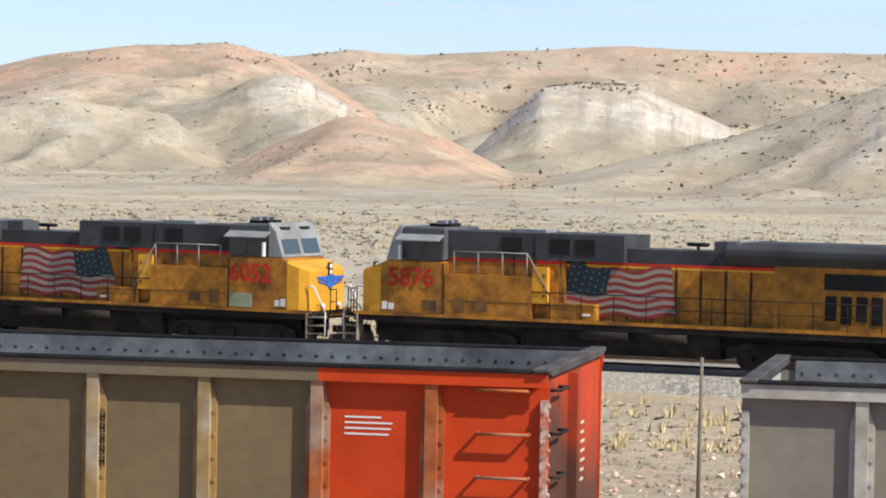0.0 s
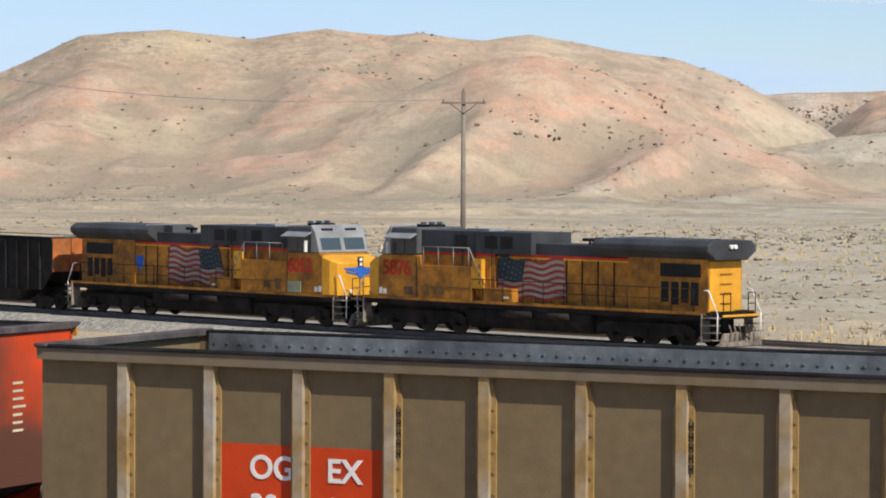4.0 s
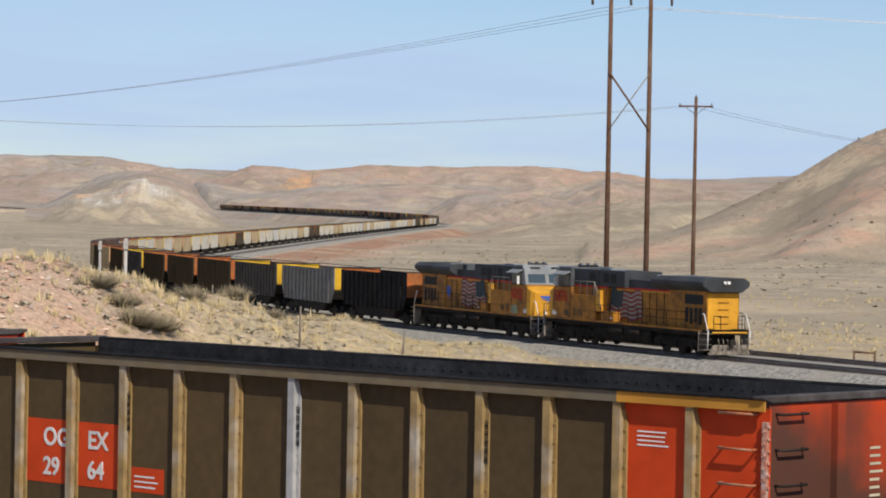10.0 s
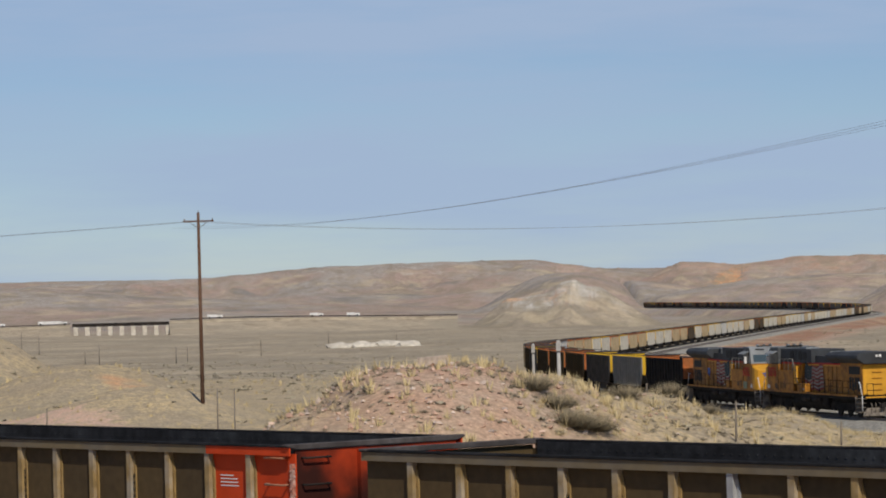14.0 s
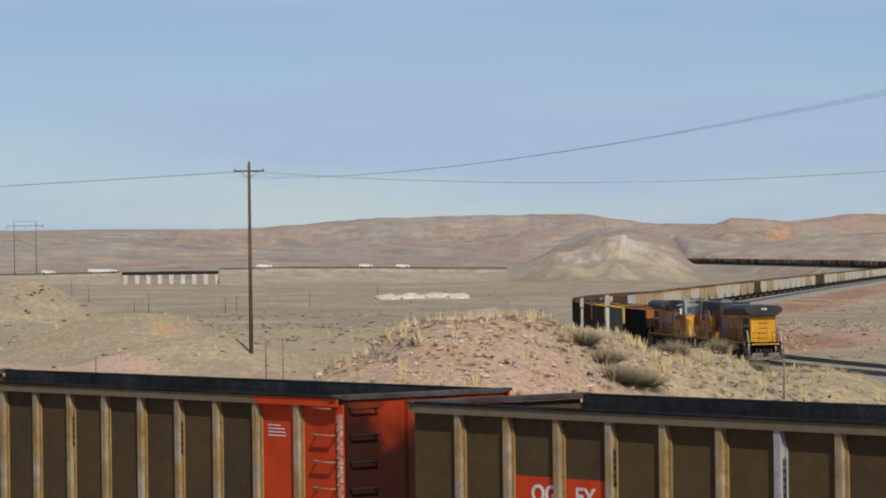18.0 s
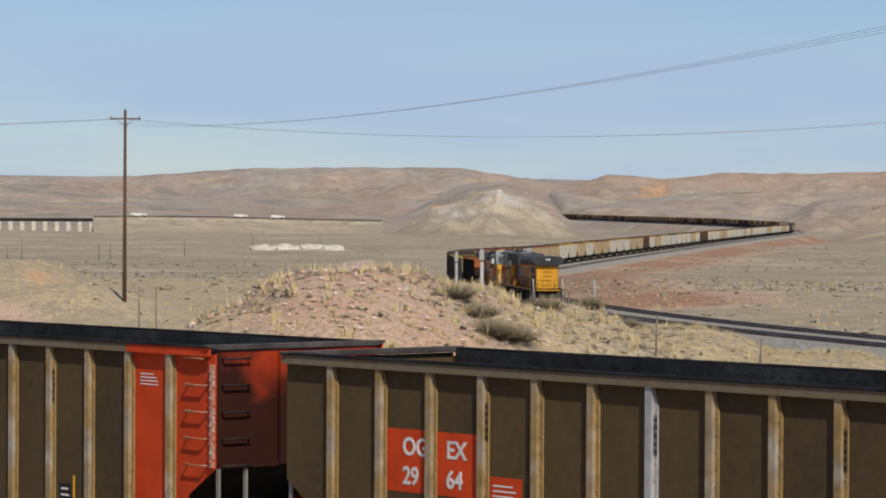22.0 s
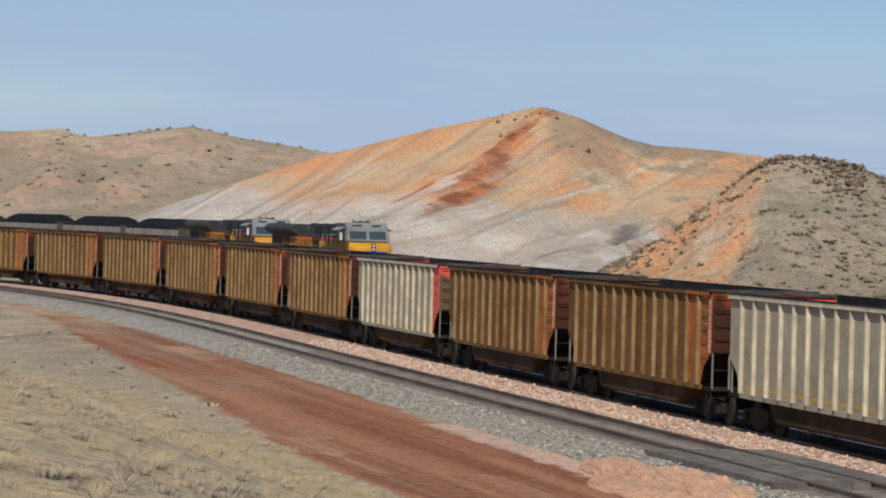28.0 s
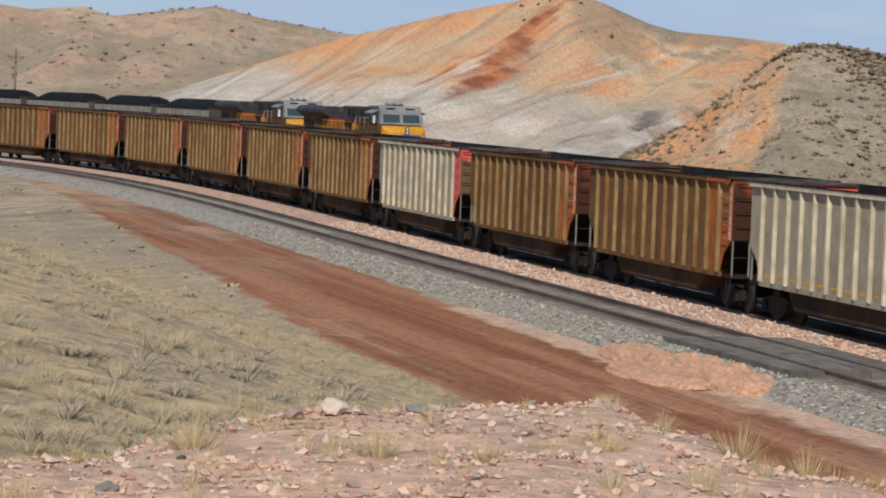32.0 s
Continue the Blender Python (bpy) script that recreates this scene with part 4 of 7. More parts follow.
RAIL = [(-0.035, 0.0), (0.035, 0.0), (0.035, -0.04), (0.012, -0.05), (0.012, -0.14), (0.07, -0.17), (-0.07, -0.17), (-0.012, -0.14), (-0.012, -0.05), (-0.035, -0.04)]


def build_track(line, s0, s1, step, ballast, label, tie_range, left=1.9, right=1.9):
    track = empty("railway_track", label, "track", "railway tracks", "structure")
    part("ballast", ribbon(line, s0, s1, step, [(-right - 1.3, -0.85), (-right, -0.185), (left, -0.185), (left + (1.3 if left > 1.6 else 0.5), -0.85 if left > 1.6 else -0.5)]), ballast, track)
    for g in (-0.75, 0.75):
        part("rail", ribbon(line, s0, s1, step, [(g + a, u) for a, u in RAIL], True), M_RAIL, track)
        part("rail_head", ribbon(line, s0, s1, step, [(g - 0.033, 0.004), (g + 0.033, 0.004)]), M_RAILTOP, track, "polished steel running surface")
    bm = bmesh.new()
    box(bm, -0.115, 0.115, -1.3, 1.3, -0.33, -0.172)
    tie = mesh_from(bm, "sleeper")
    tie.materials.append(M_TIE)
    a, z = tie_range
    count = 0
    s = a
    while s < z and count < 300:
        x, y, lev, h = line.point(s)
        ob = part("sleeper", tie, None, track)
        ob.matrix_basis = pose(x, y, lev, 0, 0, math.degrees(h) + random.uniform(-1, 1))
        s += 0.56
        count += 1
    return track


build_track(front_line, -400, 240, 4, M_GREYBALLAST, "empty railway track on grey ballast beside the coal train", (-118, 20), left=1.35)
build_track(near_line, -400, 240, 4, M_PINKBALLAST, "railway track on pink ballast under the parked coal train", (-120, -60), right=2.75)
shoulder = part("shoulder", ribbon(near_line, -400, 200, 4, [(-3.25, -0.22), (-2.7, -0.06), (-1.5, 0.06), (-1.12, -0.2)]), M_PINKBALLAST, bpy.data.objects["railway_track.001"], "heaped pink ballast shoulder")
# dark strip added under and behind the train, where its shade falls
part("coal_spill", ribbon(near_line, -400, -44, 4, [(1.0, -0.172), (2.0, -0.30), (9.5, -0.44)]), M_SHADESTRIP, bpy.data.objects["railway_track.001"], "black strip painted as the shade behind the parked train")
build_track(coal_line, -236, 136, 4, M_PINKBALLAST, "railway track behind the parked coal train", (0, 0))
build_track(far_line, -240, 2850, 6, M_GREYBALLAST, "curving main line on grey ballast across the valley", (0, 0))
build_track(side_line, -240, 2850, 6, M_GREYBALLAST, "second main line running beside the far train", (0, 0))


# ---- coal cars ----
HL, TOP, SILL = 7.25, 3.79, 1.08
PITCH = 1.035
_cache = {}


def cached(key, make, mat):
    if key not in _cache:
        me = mesh_from(make(), key[0])
        me.materials.append(mat)
        _cache[key] = me
    return _cache[key]


def one_box(*a, soft=0.0):
    bm = bmesh.new()
    box(bm, *a)
    if soft:
        soften(bm, soft)
    return bm


def panel_mesh(bay):
    """One bay of the side sheet; the end bays have their lower corner cut away."""
    def make():
        bm = bmesh.new()
        if bay == "mid":
            box(bm, -PITCH / 2, PITCH / 2, -0.012, 0.012, SILL, 3.66)
        else:
            prism(bm, [(0, SILL), (0.12, SILL), (0.42, 1.62), (1.04, 2.02), (1.04, 3.66), (0, 3.66)], -0.012, 0.012)
        return bm
    return make


def post_mesh():
    """A pressed post: the worn face, and a riveted flange on each side with its top corner cut off."""
    bm = bmesh.new()
    prism_x(bm, [(-0.085, 1.12), (0, 1.08), (0, 3.638), (-0.085, 3.638)], -0.055, 0.055)
    for s in (-1, 1):
        prism(bm, [(s * 0.05, 1.1), (s * 0.108, 1.1), (s * 0.108, 3.40), (s * 0.05, 3.60)], -0.024, 0.0, 1)
        for k in range(11):
            z = 1.26 + k * 0.205
            box(bm, s * 0.086 - 0.012, s * 0.086 + 0.012, -0.036, -0.024, z, z + 0.024, 1)
    return bm


def flanged(post):
    """The post's mesh with its face and flange paints."""
    key = ("post", post.name)
    if key not in _cache:
        me = mesh_from(post_mesh(), "post")
        me.materials.append(post)
        me.materials.append(M_FLANGE if post is M_POST else post)
        _cache[key] = me
    return _cache[key]


def wheel_mesh(r=0.457):
    bm = bmesh.new()
    bar(bm, (0, -0.065, 0), (0, 0.065, 0), r - 0.03, r, sides=20)
    bar(bm, (0, -0.075, 0), (0, -0.05, 0), 0.12, 0.12, sides=10)
    return bm


def frame_mesh():
    bm = bmesh.new()
    prism(bm, [(-1.15, 0.36), (-1.15, 0.62), (-0.45, 0.72), (0.45, 0.72), (1.15, 0.62), (1.15, 0.36), (0.70, 0.36), (0.40, 0.18), (-0.40, 0.18), (-0.70, 0.36)], -0.09, 0.09)
    for x in (-0.89, 0.89):
        box(bm, x - 0.14, x + 0.14, -0.16, 0.12, 0.34, 0.58)
    return bm


def add_truck(car, x):
    truck = part("truck", cached(("bolster",), lambda: one_box(-0.25, 0.25, -1.05, 1.05, 0.40, 0.75), M_STEEL), None, car)
    truck.matrix_basis = pose(x, 0, 0)
    for y in (-1.02, 1.02):
        part("side_frame", cached(("side_frame",), frame_mesh, M_STEEL), None, truck).matrix_basis = pose(0, y, 0)
    for dx in (-0.89, 0.89):
        for y in (-0.75, 0.75):
            part("wheel", cached(("wheel",), wheel_mesh, M_WHEEL), None, truck).matrix_basis = pose(dx, y, 0.457)


def tub_mesh():
    bm = bmesh.new()
    prism(bm, [(-4.75, 1.15), (-3.9, 0.42), (3.9, 0.42), (4.75, 1.15)], -1.36, 1.36)
    soften(bm, 0.08)
    return bm


def rim_mesh():
    bm = bmesh.new()
    for y in (0.0,):
        prism_x(bm, [(y - 0.075, 3.755), (y + 0.075, 3.755), (y + 0.075, 3.775), (y + 0.055, TOP), (y - 0.055, TOP), (y - 0.075, 3.775)], -HL, HL)
    return bm


def end_rim_mesh():
    bm = bmesh.new()
    for x in (0.0,):
        prism_x(bm, [(-1.66, 3.765), (-1.66, TOP + 0.012), (1.66, TOP + 0.012), (1.66, 3.765), (1.48, 3.72), (-1.48, 3.72)], x - 0.075, x + 0.08)
        soften(bm, 0.012)
    return bm


def add_rims(car):
    for y in (-1.56, 1.56):
        part("top_rim", cached(("top_rim", 1), rim_mesh, M_RIM), None, car, "coal-dusted steel top rim").matrix_basis = pose(0, y, 0)
    for x in (-HL + 0.06, HL - 0.06):
        part("end_rim", cached(("end_rim", 1), end_rim_mesh, M_BLADE), None, car, "worn grey end blade").matrix_basis = pose(x, 0, 0)


def lining_mesh():
    """The dark inside of the hopper: four walls and the two sloping floors."""
    bm = bmesh.new()
    for s in (-1, 1):
        prism(bm, [(-7.05, 2.2), (-4.5, 1.25), (4.5, 1.25), (7.05, 2.2), (7.05, 3.757), (-7.05, 3.757)], s * 1.47 - 0.012, s * 1.47 + 0.012)
    prism(bm, [(-7.0, 2.3), (-4.4, 1.22), (4.4, 1.22), (7.0, 2.3), (7.0, 2.24), (4.4, 1.18), (-4.4, 1.18), (-7.0, 2.24)], -1.45, 1.45)
    for k in range(86):
        x = -HL + 0.28 + k * 0.163
        box(bm, x - 0.012, x + 0.012, 1.446, 1.462, 3.64, 3.662)
    return bm


def end_mesh():
    bm = bmesh.new()
    box(bm, -0.02, 0.02, -1.5, 1.5, 2.02, 3.71)
    for y in (-0.3,):
        box(bm, 0.02, 0.11, y - 0.075, y + 0.075, 2.05, 3.69)
    box(bm, 0.02, 0.06, -1.46, 1.46, 2.02, 2.10)
    return bm


def rung_mesh():
    bm = bmesh.new()
    rod(bm, [(-0.23, 0, 0), (-0.23, -0.09, 0), (0.23, -0.09, 0), (0.23, 0, 0)], 0.016, 5)
    return bm


def add_ladder(car, x, y, rz, mat):
    for k in range(5):
        part("grab_iron", cached(("grab_iron", mat.name), rung_mesh, mat), None, car).matrix_basis = pose(x, y, 2.06 + k * 0.385, 0, 0, rz)


def end_frame_mesh():
    """Uprights, step and platform bars below the end sheet."""
    bm = bmesh.new()
    bar(bm, (0, -1.42, 1.55), (0, -0.55, 1.55), 0.018, sides=6)
    bar(bm, (0, 0.55, 1.55), (0, 1.42, 1.55), 0.018, sides=6)
    box(bm, -0.5, 0.05, -1.5, 1.5, 0.98, 1.08)
    for y in (-1.47, 1.47):
        for z in (0.42, 0.72):
            bar(bm, (-0.32, y, z), (0.02, y, z), 0.014, sides=5)
        bar(bm, (-0.32, y, 0.4), (-0.32, y, 1.0), 0.014, sides=5)
        bar(bm, (0.02, y, 0.4), (0.02, y, 1.0), 0.014, sides=5)
    return bm


def slope_mesh():
    """The sloping sheet under an end of the hopper."""
    bm = bmesh.new()
    prism(bm, [(4.6, 1.08), (7.19, 2.05), (7.19, 2.11), (4.6, 1.16)], -1.47, 1.47)
    return bm


def stanchion_mesh():
    bm = bmesh.new()
    box(bm, -0.03, 0.03, -0.02, 0.02, 1.02, 2.04)
    return bm


def coupler_mesh():
    bm = bmesh.new()
    box(bm, 0, 0.75, -0.10, 0.10, 0.74, 0.98)
    box(bm, 0.62, 0.86, -0.17, 0.17, 0.72, 1.0)
    bar(bm, (0.3, 0.3, 0.7), (0.8, 0.2, 0.45), 0.025, sides=6)
    return bm


def letters(text, size, mat, thick=0.004):
    """Writing as a mesh in the x, z plane, facing -y, from its lower left corner."""
    cu = bpy.data.curves.new("text", "FONT")
    cu.body, cu.size, cu.extrude, cu.offset = text, size, thick, 0.02 * size
    ob = bpy.data.objects.new("text", cu)
    scene.collection.objects.link(ob)
    bpy.context.view_layer.update()
    me = bpy.data.meshes.new_from_object(ob.evaluated_get(bpy.context.evaluated_depsgraph_get()))
    bpy.data.objects.remove(ob)
    me.transform(Matrix.Rotation(radians(90), 4, "X"))
    me.materials.clear()
    me.materials.append(mat)
    return me


def stencil_mesh():
    """A small black mark on a post."""
    bm = bmesh.new()
    for z in (0.0,):
        box(bm, -0.028, -0.012, -0.004, 0, z, z + 0.085)
        box(bm, 0.012, 0.028, -0.004, 0, z, z + 0.085)
        box(bm, -0.012, 0.012, -0.004, 0, z + 0.035, z + 0.05)
    return bm


def bars_mesh(w, h, n):
    """Lines of print too small to read."""
    bm = bmesh.new()
    step = h / n
    for k in range(n):
        box(bm, 0, w * random.uniform(0.7, 1.0), -0.003, 0.0, k * step, k * step + step * 0.32)
    return bm


SOOT = {M_ORANGE.name: M_SOOTEND, M_ORANGE2.name: M_SOOTEND2, M_PINK.name: M_SOOTPINK}


def corner_mesh():
    bm = bmesh.new()
    box(bm, -0.05, 0.015, -0.05, 0.0, 2.04, 3.52)
    for i in range(11):
        bar(bm, (-0.02, -0.05, 2.12 + i * 0.13), (-0.02, -0.07, 2.12 + i * 0.13), 0.022, sides=6)
        bar(bm, (0.015, -0.025, 2.17 + i * 0.13), (0.035, -0.025, 2.17 + i * 0.13), 0.02, sides=6)
    return bm


def gondola(style, number="", label="", gold=False, deep=False):
    """An empty coal car: style is (side, post, end, rim-end) materials."""
    side, post, end, two_tone, special = style
    car = empty("coal_car", label, "coal car", "parked coal train")
    for k in range(14):
        x = (k - 6.5) * PITCH
        for y in (-1.5, 1.5):
            mat = end if (two_tone and k >= 12) or (side is M_CREAMPANEL and k == 13) else side
            if k in (0, 13):
                ob = part("side_panel", cached(("side_panel", "end", mat.name), panel_mesh("end"), mat), None, car)
                ob.matrix_basis = pose(6 * PITCH, y, 0) if k == 13 else pose(-6 * PITCH, y, 0, 0, 0, 180)
            else:
                part("side_panel", cached(("side_panel", "mid", mat.name), panel_mesh("mid"), mat), None, car).matrix_basis = pose(x, y, 0)
    for k in range(13):
        mat = M_SILVER if k == special else (M_RUSTPOST if side is M_BROWNLIGHT and k >= 11 else post)
        for y, rz in ((-1.512, 0), (1.512, 180)):
            part("post", flanged(mat), None, car).matrix_basis = pose((k - 6) * PITCH, y, 0, 0, 0, rz)
    add_rims(car)
    inner = M_LINING if side in (M_BROWNLIGHT, M_PALEGREY) else M_LININGDARK
    part("lining", cached(("lining", inner.name), lining_mesh, inner), None, car)
    for y in (-1.605, 1.605):
        chord = part("side_chord", cached(("side_chord", post.name), lambda: one_box(-HL, 6 * PITCH - 1.02 if two_tone else HL, -0.012, 0.012, 3.635, 3.772), (side if side is M_TAN else M_CHORD) if two_tone else post), None, car)
        chord.matrix_basis = pose(0, y, 0)
        if two_tone:
            part("side_chord", cached(("side_chord", "end", end.name, gold), lambda: one_box(6 * PITCH - 1.02, HL, -0.012, 0.012, 3.635, 3.772), M_GOLD if gold else end), None, car).matrix_basis = pose(0, y, 0)
        part("side_sill", cached(("side_sill", side.name), lambda: one_box(-6.35, 6.35, -0.05, 0.05, 0.98, 1.12), side), None, car).matrix_basis = pose(0, y * 0.925, 0)
    for x, rz in ((HL - 0.04, 0), (-HL + 0.04, 180)):
        mat = end if (rz == 0 or not two_tone) else side
        part("end_sheet", cached(("end_sheet", mat.name, deep and rz == 0), end_mesh, M_SOOTDEEP if deep and rz == 0 else SOOT.get(mat.name, mat)), None, car).matrix_basis = pose(x, 0, 0, 0, 0, rz)
        part("end_frame", cached(("end_frame", 1), end_frame_mesh, M_STEEL), None, car).matrix_basis = pose(x, 0, 0, 0, 0, rz)
        part("slope_sheet", cached(("slope_sheet", 1), slope_mesh, M_BLACKCAR), None, car).matrix_basis = pose(0, 0, 0, 0, 0, rz)
        for y in (-1.44, -0.95, 0.95, 1.44):
            part("stanchion", cached(("stanchion", 1), stanchion_mesh, M_GREYCAR), None, car).matrix_basis = pose(x * 1.004, y, 0)
        part("coupler", cached(("coupler", 1), coupler_mesh, M_STEEL), None, car).matrix_basis = pose(x, 0, 0, 0, 0, rz)
        add_truck(car, math.copysign(5.95, x))
        sgn = 1 if rz == 0 else -1
        add_ladder(car, sgn * 6.85, -1.512 * sgn, 0 if sgn > 0 else 180, M_RUSTPOST if two_tone else end)
        add_ladder(car, x + 0.02 * sgn, -1.15 * sgn, 90 if sgn > 0 else -90, M_STEEL)
    if number:
        for k in (3, 6, 9):
            for j in range(5):
                part("stencil_mark", cached(("stencil_mark",), stencil_mesh, M_BLACK), None, car).matrix_basis = pose((k - 6) * PITCH + 0.08, -1.512 - 0.036, 2.80 + 0.10 * j)
    part("hopper_tub", cached(("hopper_tub", "near"), tub_mesh, M_DULLTUB), None, car)
    if side is M_PALEGREY:
        part("corner_angle", cached(("corner_angle", "pale"), corner_mesh, M_PALEPOST), None, car, "riveted white corner angle").matrix_basis = pose(-HL + 0.02, -1.512, 0) @ Matrix.Diagonal((-1, 1, 1, 1))
    if two_tone:
        part("corner_angle", cached(("corner_angle",), corner_mesh, M_CORNER), None, car, "riveted corner angle with chipped paint").matrix_basis = pose(HL - 0.02, -1.512, 0)
    if number:
        for bx, z0 in ((-5.72, 1.36), (3.55, 1.3), (0.42, 1.22)):
            part("yellow_mark", one_box(0, 0.05, -0.003, 0.0, z0, z0 + 0.40), M_YELLOW, car, "yellow upright mark").matrix_basis = pose(bx * PITCH, -1.514, 0)
        part("white_mark", one_box(0, 0.09, -0.003, 0.0, 1.32, 1.41), M_WHITE, car).matrix_basis = pose(-3.1 * PITCH, -1.514, 0)
        ep = part("end_print", bars_mesh(0.26, 0.62, 7), M_CREAM, car)
        ep.matrix_basis = pose(HL - 0.016, 0.36, 2.62, 0, 0, 90)
        plate = part("number_panel", one_box(0, 2 * PITCH, -0.003, 0.0, 2.02, 2.86), M_RUSTYBROWN if number == "2866" else M_ORANGE, car, "brown lettering panel" if number == "2866" else "orange-red lettering panel")
        plate.matrix_basis = pose(-5 * PITCH + 0.02, -1.514, 0)
        for text, dx, z in (("OG", 0.42, 2.52), ("EX", 1.31, 2.52), (number[:2], 0.42, 2.13), (number[2:], 1.31, 2.13)):
            part("lettering", letters(text, 0.33, M_FADED if number == "2866" else M_WHITE), None, plate).matrix_basis = pose(dx, -0.008, z)
        small = part("notice_panel", one_box(0, 0.62, -0.003, 0.0, 2.02, 2.34), M_RUSTYBROWN if number == "2866" else M_ORANGE, car)
        small.matrix_basis = pose(-3 * PITCH + 0.12, -1.514, 0)
        part("small_print", bars_mesh(0.45, 0.2, 3), M_WHITE, small).matrix_basis = pose(0.06, -0.004, 2.08)
        note = part("notice_print", bars_mesh(0.46, 0.20, 4), M_WHITE, car)
        note.matrix_basis = pose(5 * PITCH + 0.24, -1.514, 3.16)
        plac = part("data_placard", one_box(0, 0.30, -0.003, 0, 1.22, 1.56), M_BLACK, car, "black and white data placard")
        plac.matrix_basis = pose(3.2 * PITCH, -1.514, 0)
        part("placard_print", bars_mesh(0.24, 0.28, 3), M_WHITE, plac).matrix_basis = pose(0.05, -0.004, 1.28)
    elif two_tone and side is M_TAN:
        for dx in (0.3, 0.62):
            part("reporting_mark", bars_mesh(0.16, 0.62, 4), M_ORANGE2, car).matrix_basis = pose(-4.6 * PITCH + dx, -1.514, 2.2)
    elif side is M_CREAMPANEL:
        for b in range(12):
            part("yellow_mark", cached(("low_mark",), lambda: one_box(-0.18, 0.18, -0.003, 0.0, 1.24, 1.31), M_YELLOW), None, car).matrix_basis = pose((b - 5.5) * PITCH, -1.514, 0)
    return car


OGEX = (M_BROWN, M_POST, M_ORANGE, True, None)
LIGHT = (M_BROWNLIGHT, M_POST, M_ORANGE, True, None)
SILVER = (M_BROWN, M_POST, M_ORANGE, True, 6)
M_RUSTYBROWN = material("rust_washed_brown_paint", (0.135, 0.078, 0.034), 0.78, vary=0.2, tint=(0.10, 0.058, 0.028), tint_size=1.6, size=0.3)
DUSTY = (M_RUSTYBROWN, M_POST, M_ORANGE2, True, None)
TANCAR = (M_TAN, M_TANPOST, M_ORANGE2, True, None)
GREY = (M_PALEGREY, M_PALEPOST, M_PALEPOST, False, None)
PALE = (M_CREAMPANEL, M_CREAM, M_PINK, False, None)


def place_on(line, ob, s, back=False):
    x, y, z, h = line.point(s)
    ob.matrix_basis = pose(float(x), float(y), float(z), 0, 0, math.degrees(h) + (180 if back else 0))
    return ob


CAR = 16.18
near_train = {}
_protos = {}
for i in range(-3, 16):
    if i in (0, 1, 2, 3):
        number = {0: "3036", 1: "2964", 2: "3047", 3: "2866"}[i]
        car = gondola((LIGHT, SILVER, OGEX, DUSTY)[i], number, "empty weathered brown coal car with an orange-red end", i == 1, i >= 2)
    else:
        kind = "pale" if i in (4, 7) else ("grey" if i == -1 else "ogex" if i < 0 else "tan")
        if kind not in _protos:
            style, label = {"pale": (PALE, "empty cream ribbed coal car with a pink-red end"), "grey": (GREY, "empty pale grey coal car with chalky riveted corners"), "ogex": (OGEX, "empty brown coal car parked on the near track"),
                            "tan": (TANCAR, "empty tan ribbed coal car with orange ends")}[kind]
            car = _protos[kind] = gondola(style, "", label)
        else:
            car = copy_thing(_protos[kind], Matrix())
    near_train[i] = place_on(near_line, car, -CAR * i)


# ---- locomotives ----
def loco_body(sections, mat_count=1):
    bm = bmesh.new()
    for s in sections:
        box(bm, *s)
    soften(bm, 0.05)
    return bm


def loco_truck(loco, x):
    truck = part("truck", one_box(-2.6, 2.6, -0.9, 0.9, 0.5, 0.85, soft=0.05), M_LOCOBLACK, loco)
    truck.matrix_basis = pose(x, 0, 0)
    for y in (-1.12, 1.12):
        bm = bmesh.new()
        prism(bm, [(-2.75, 0.45), (-2.75, 0.8), (-2.2, 1.0), (2.2, 1.0), (2.75, 0.8), (2.75, 0.45), (1.9, 0.62), (1.0, 0.40), (-1.0, 0.40), (-1.9, 0.62)], -0.1, 0.1)
        for k in (-1, 0, 1):
            box(bm, k * 2.0 - 0.2, k * 2.0 + 0.2, -0.2, 0.15, 0.38, 0.75)
            bar(bm, (k * 2.0 - 0.45, 0, 0.7), (k * 2.0 - 0.45, 0, 1.0), 0.09, sides=8)
        part("side_frame", bm, M_LOCOBLACK, truck).matrix_basis = pose(0, y, 0)
    for k in (-1, 0, 1):
        for y in (-0.75, 0.75):
            part("wheel", cached(("loco_wheel",), lambda: wheel_mesh(0.53), M_WHEEL), None, truck).matrix_basis = pose(k * 2.0, y, 0.53)


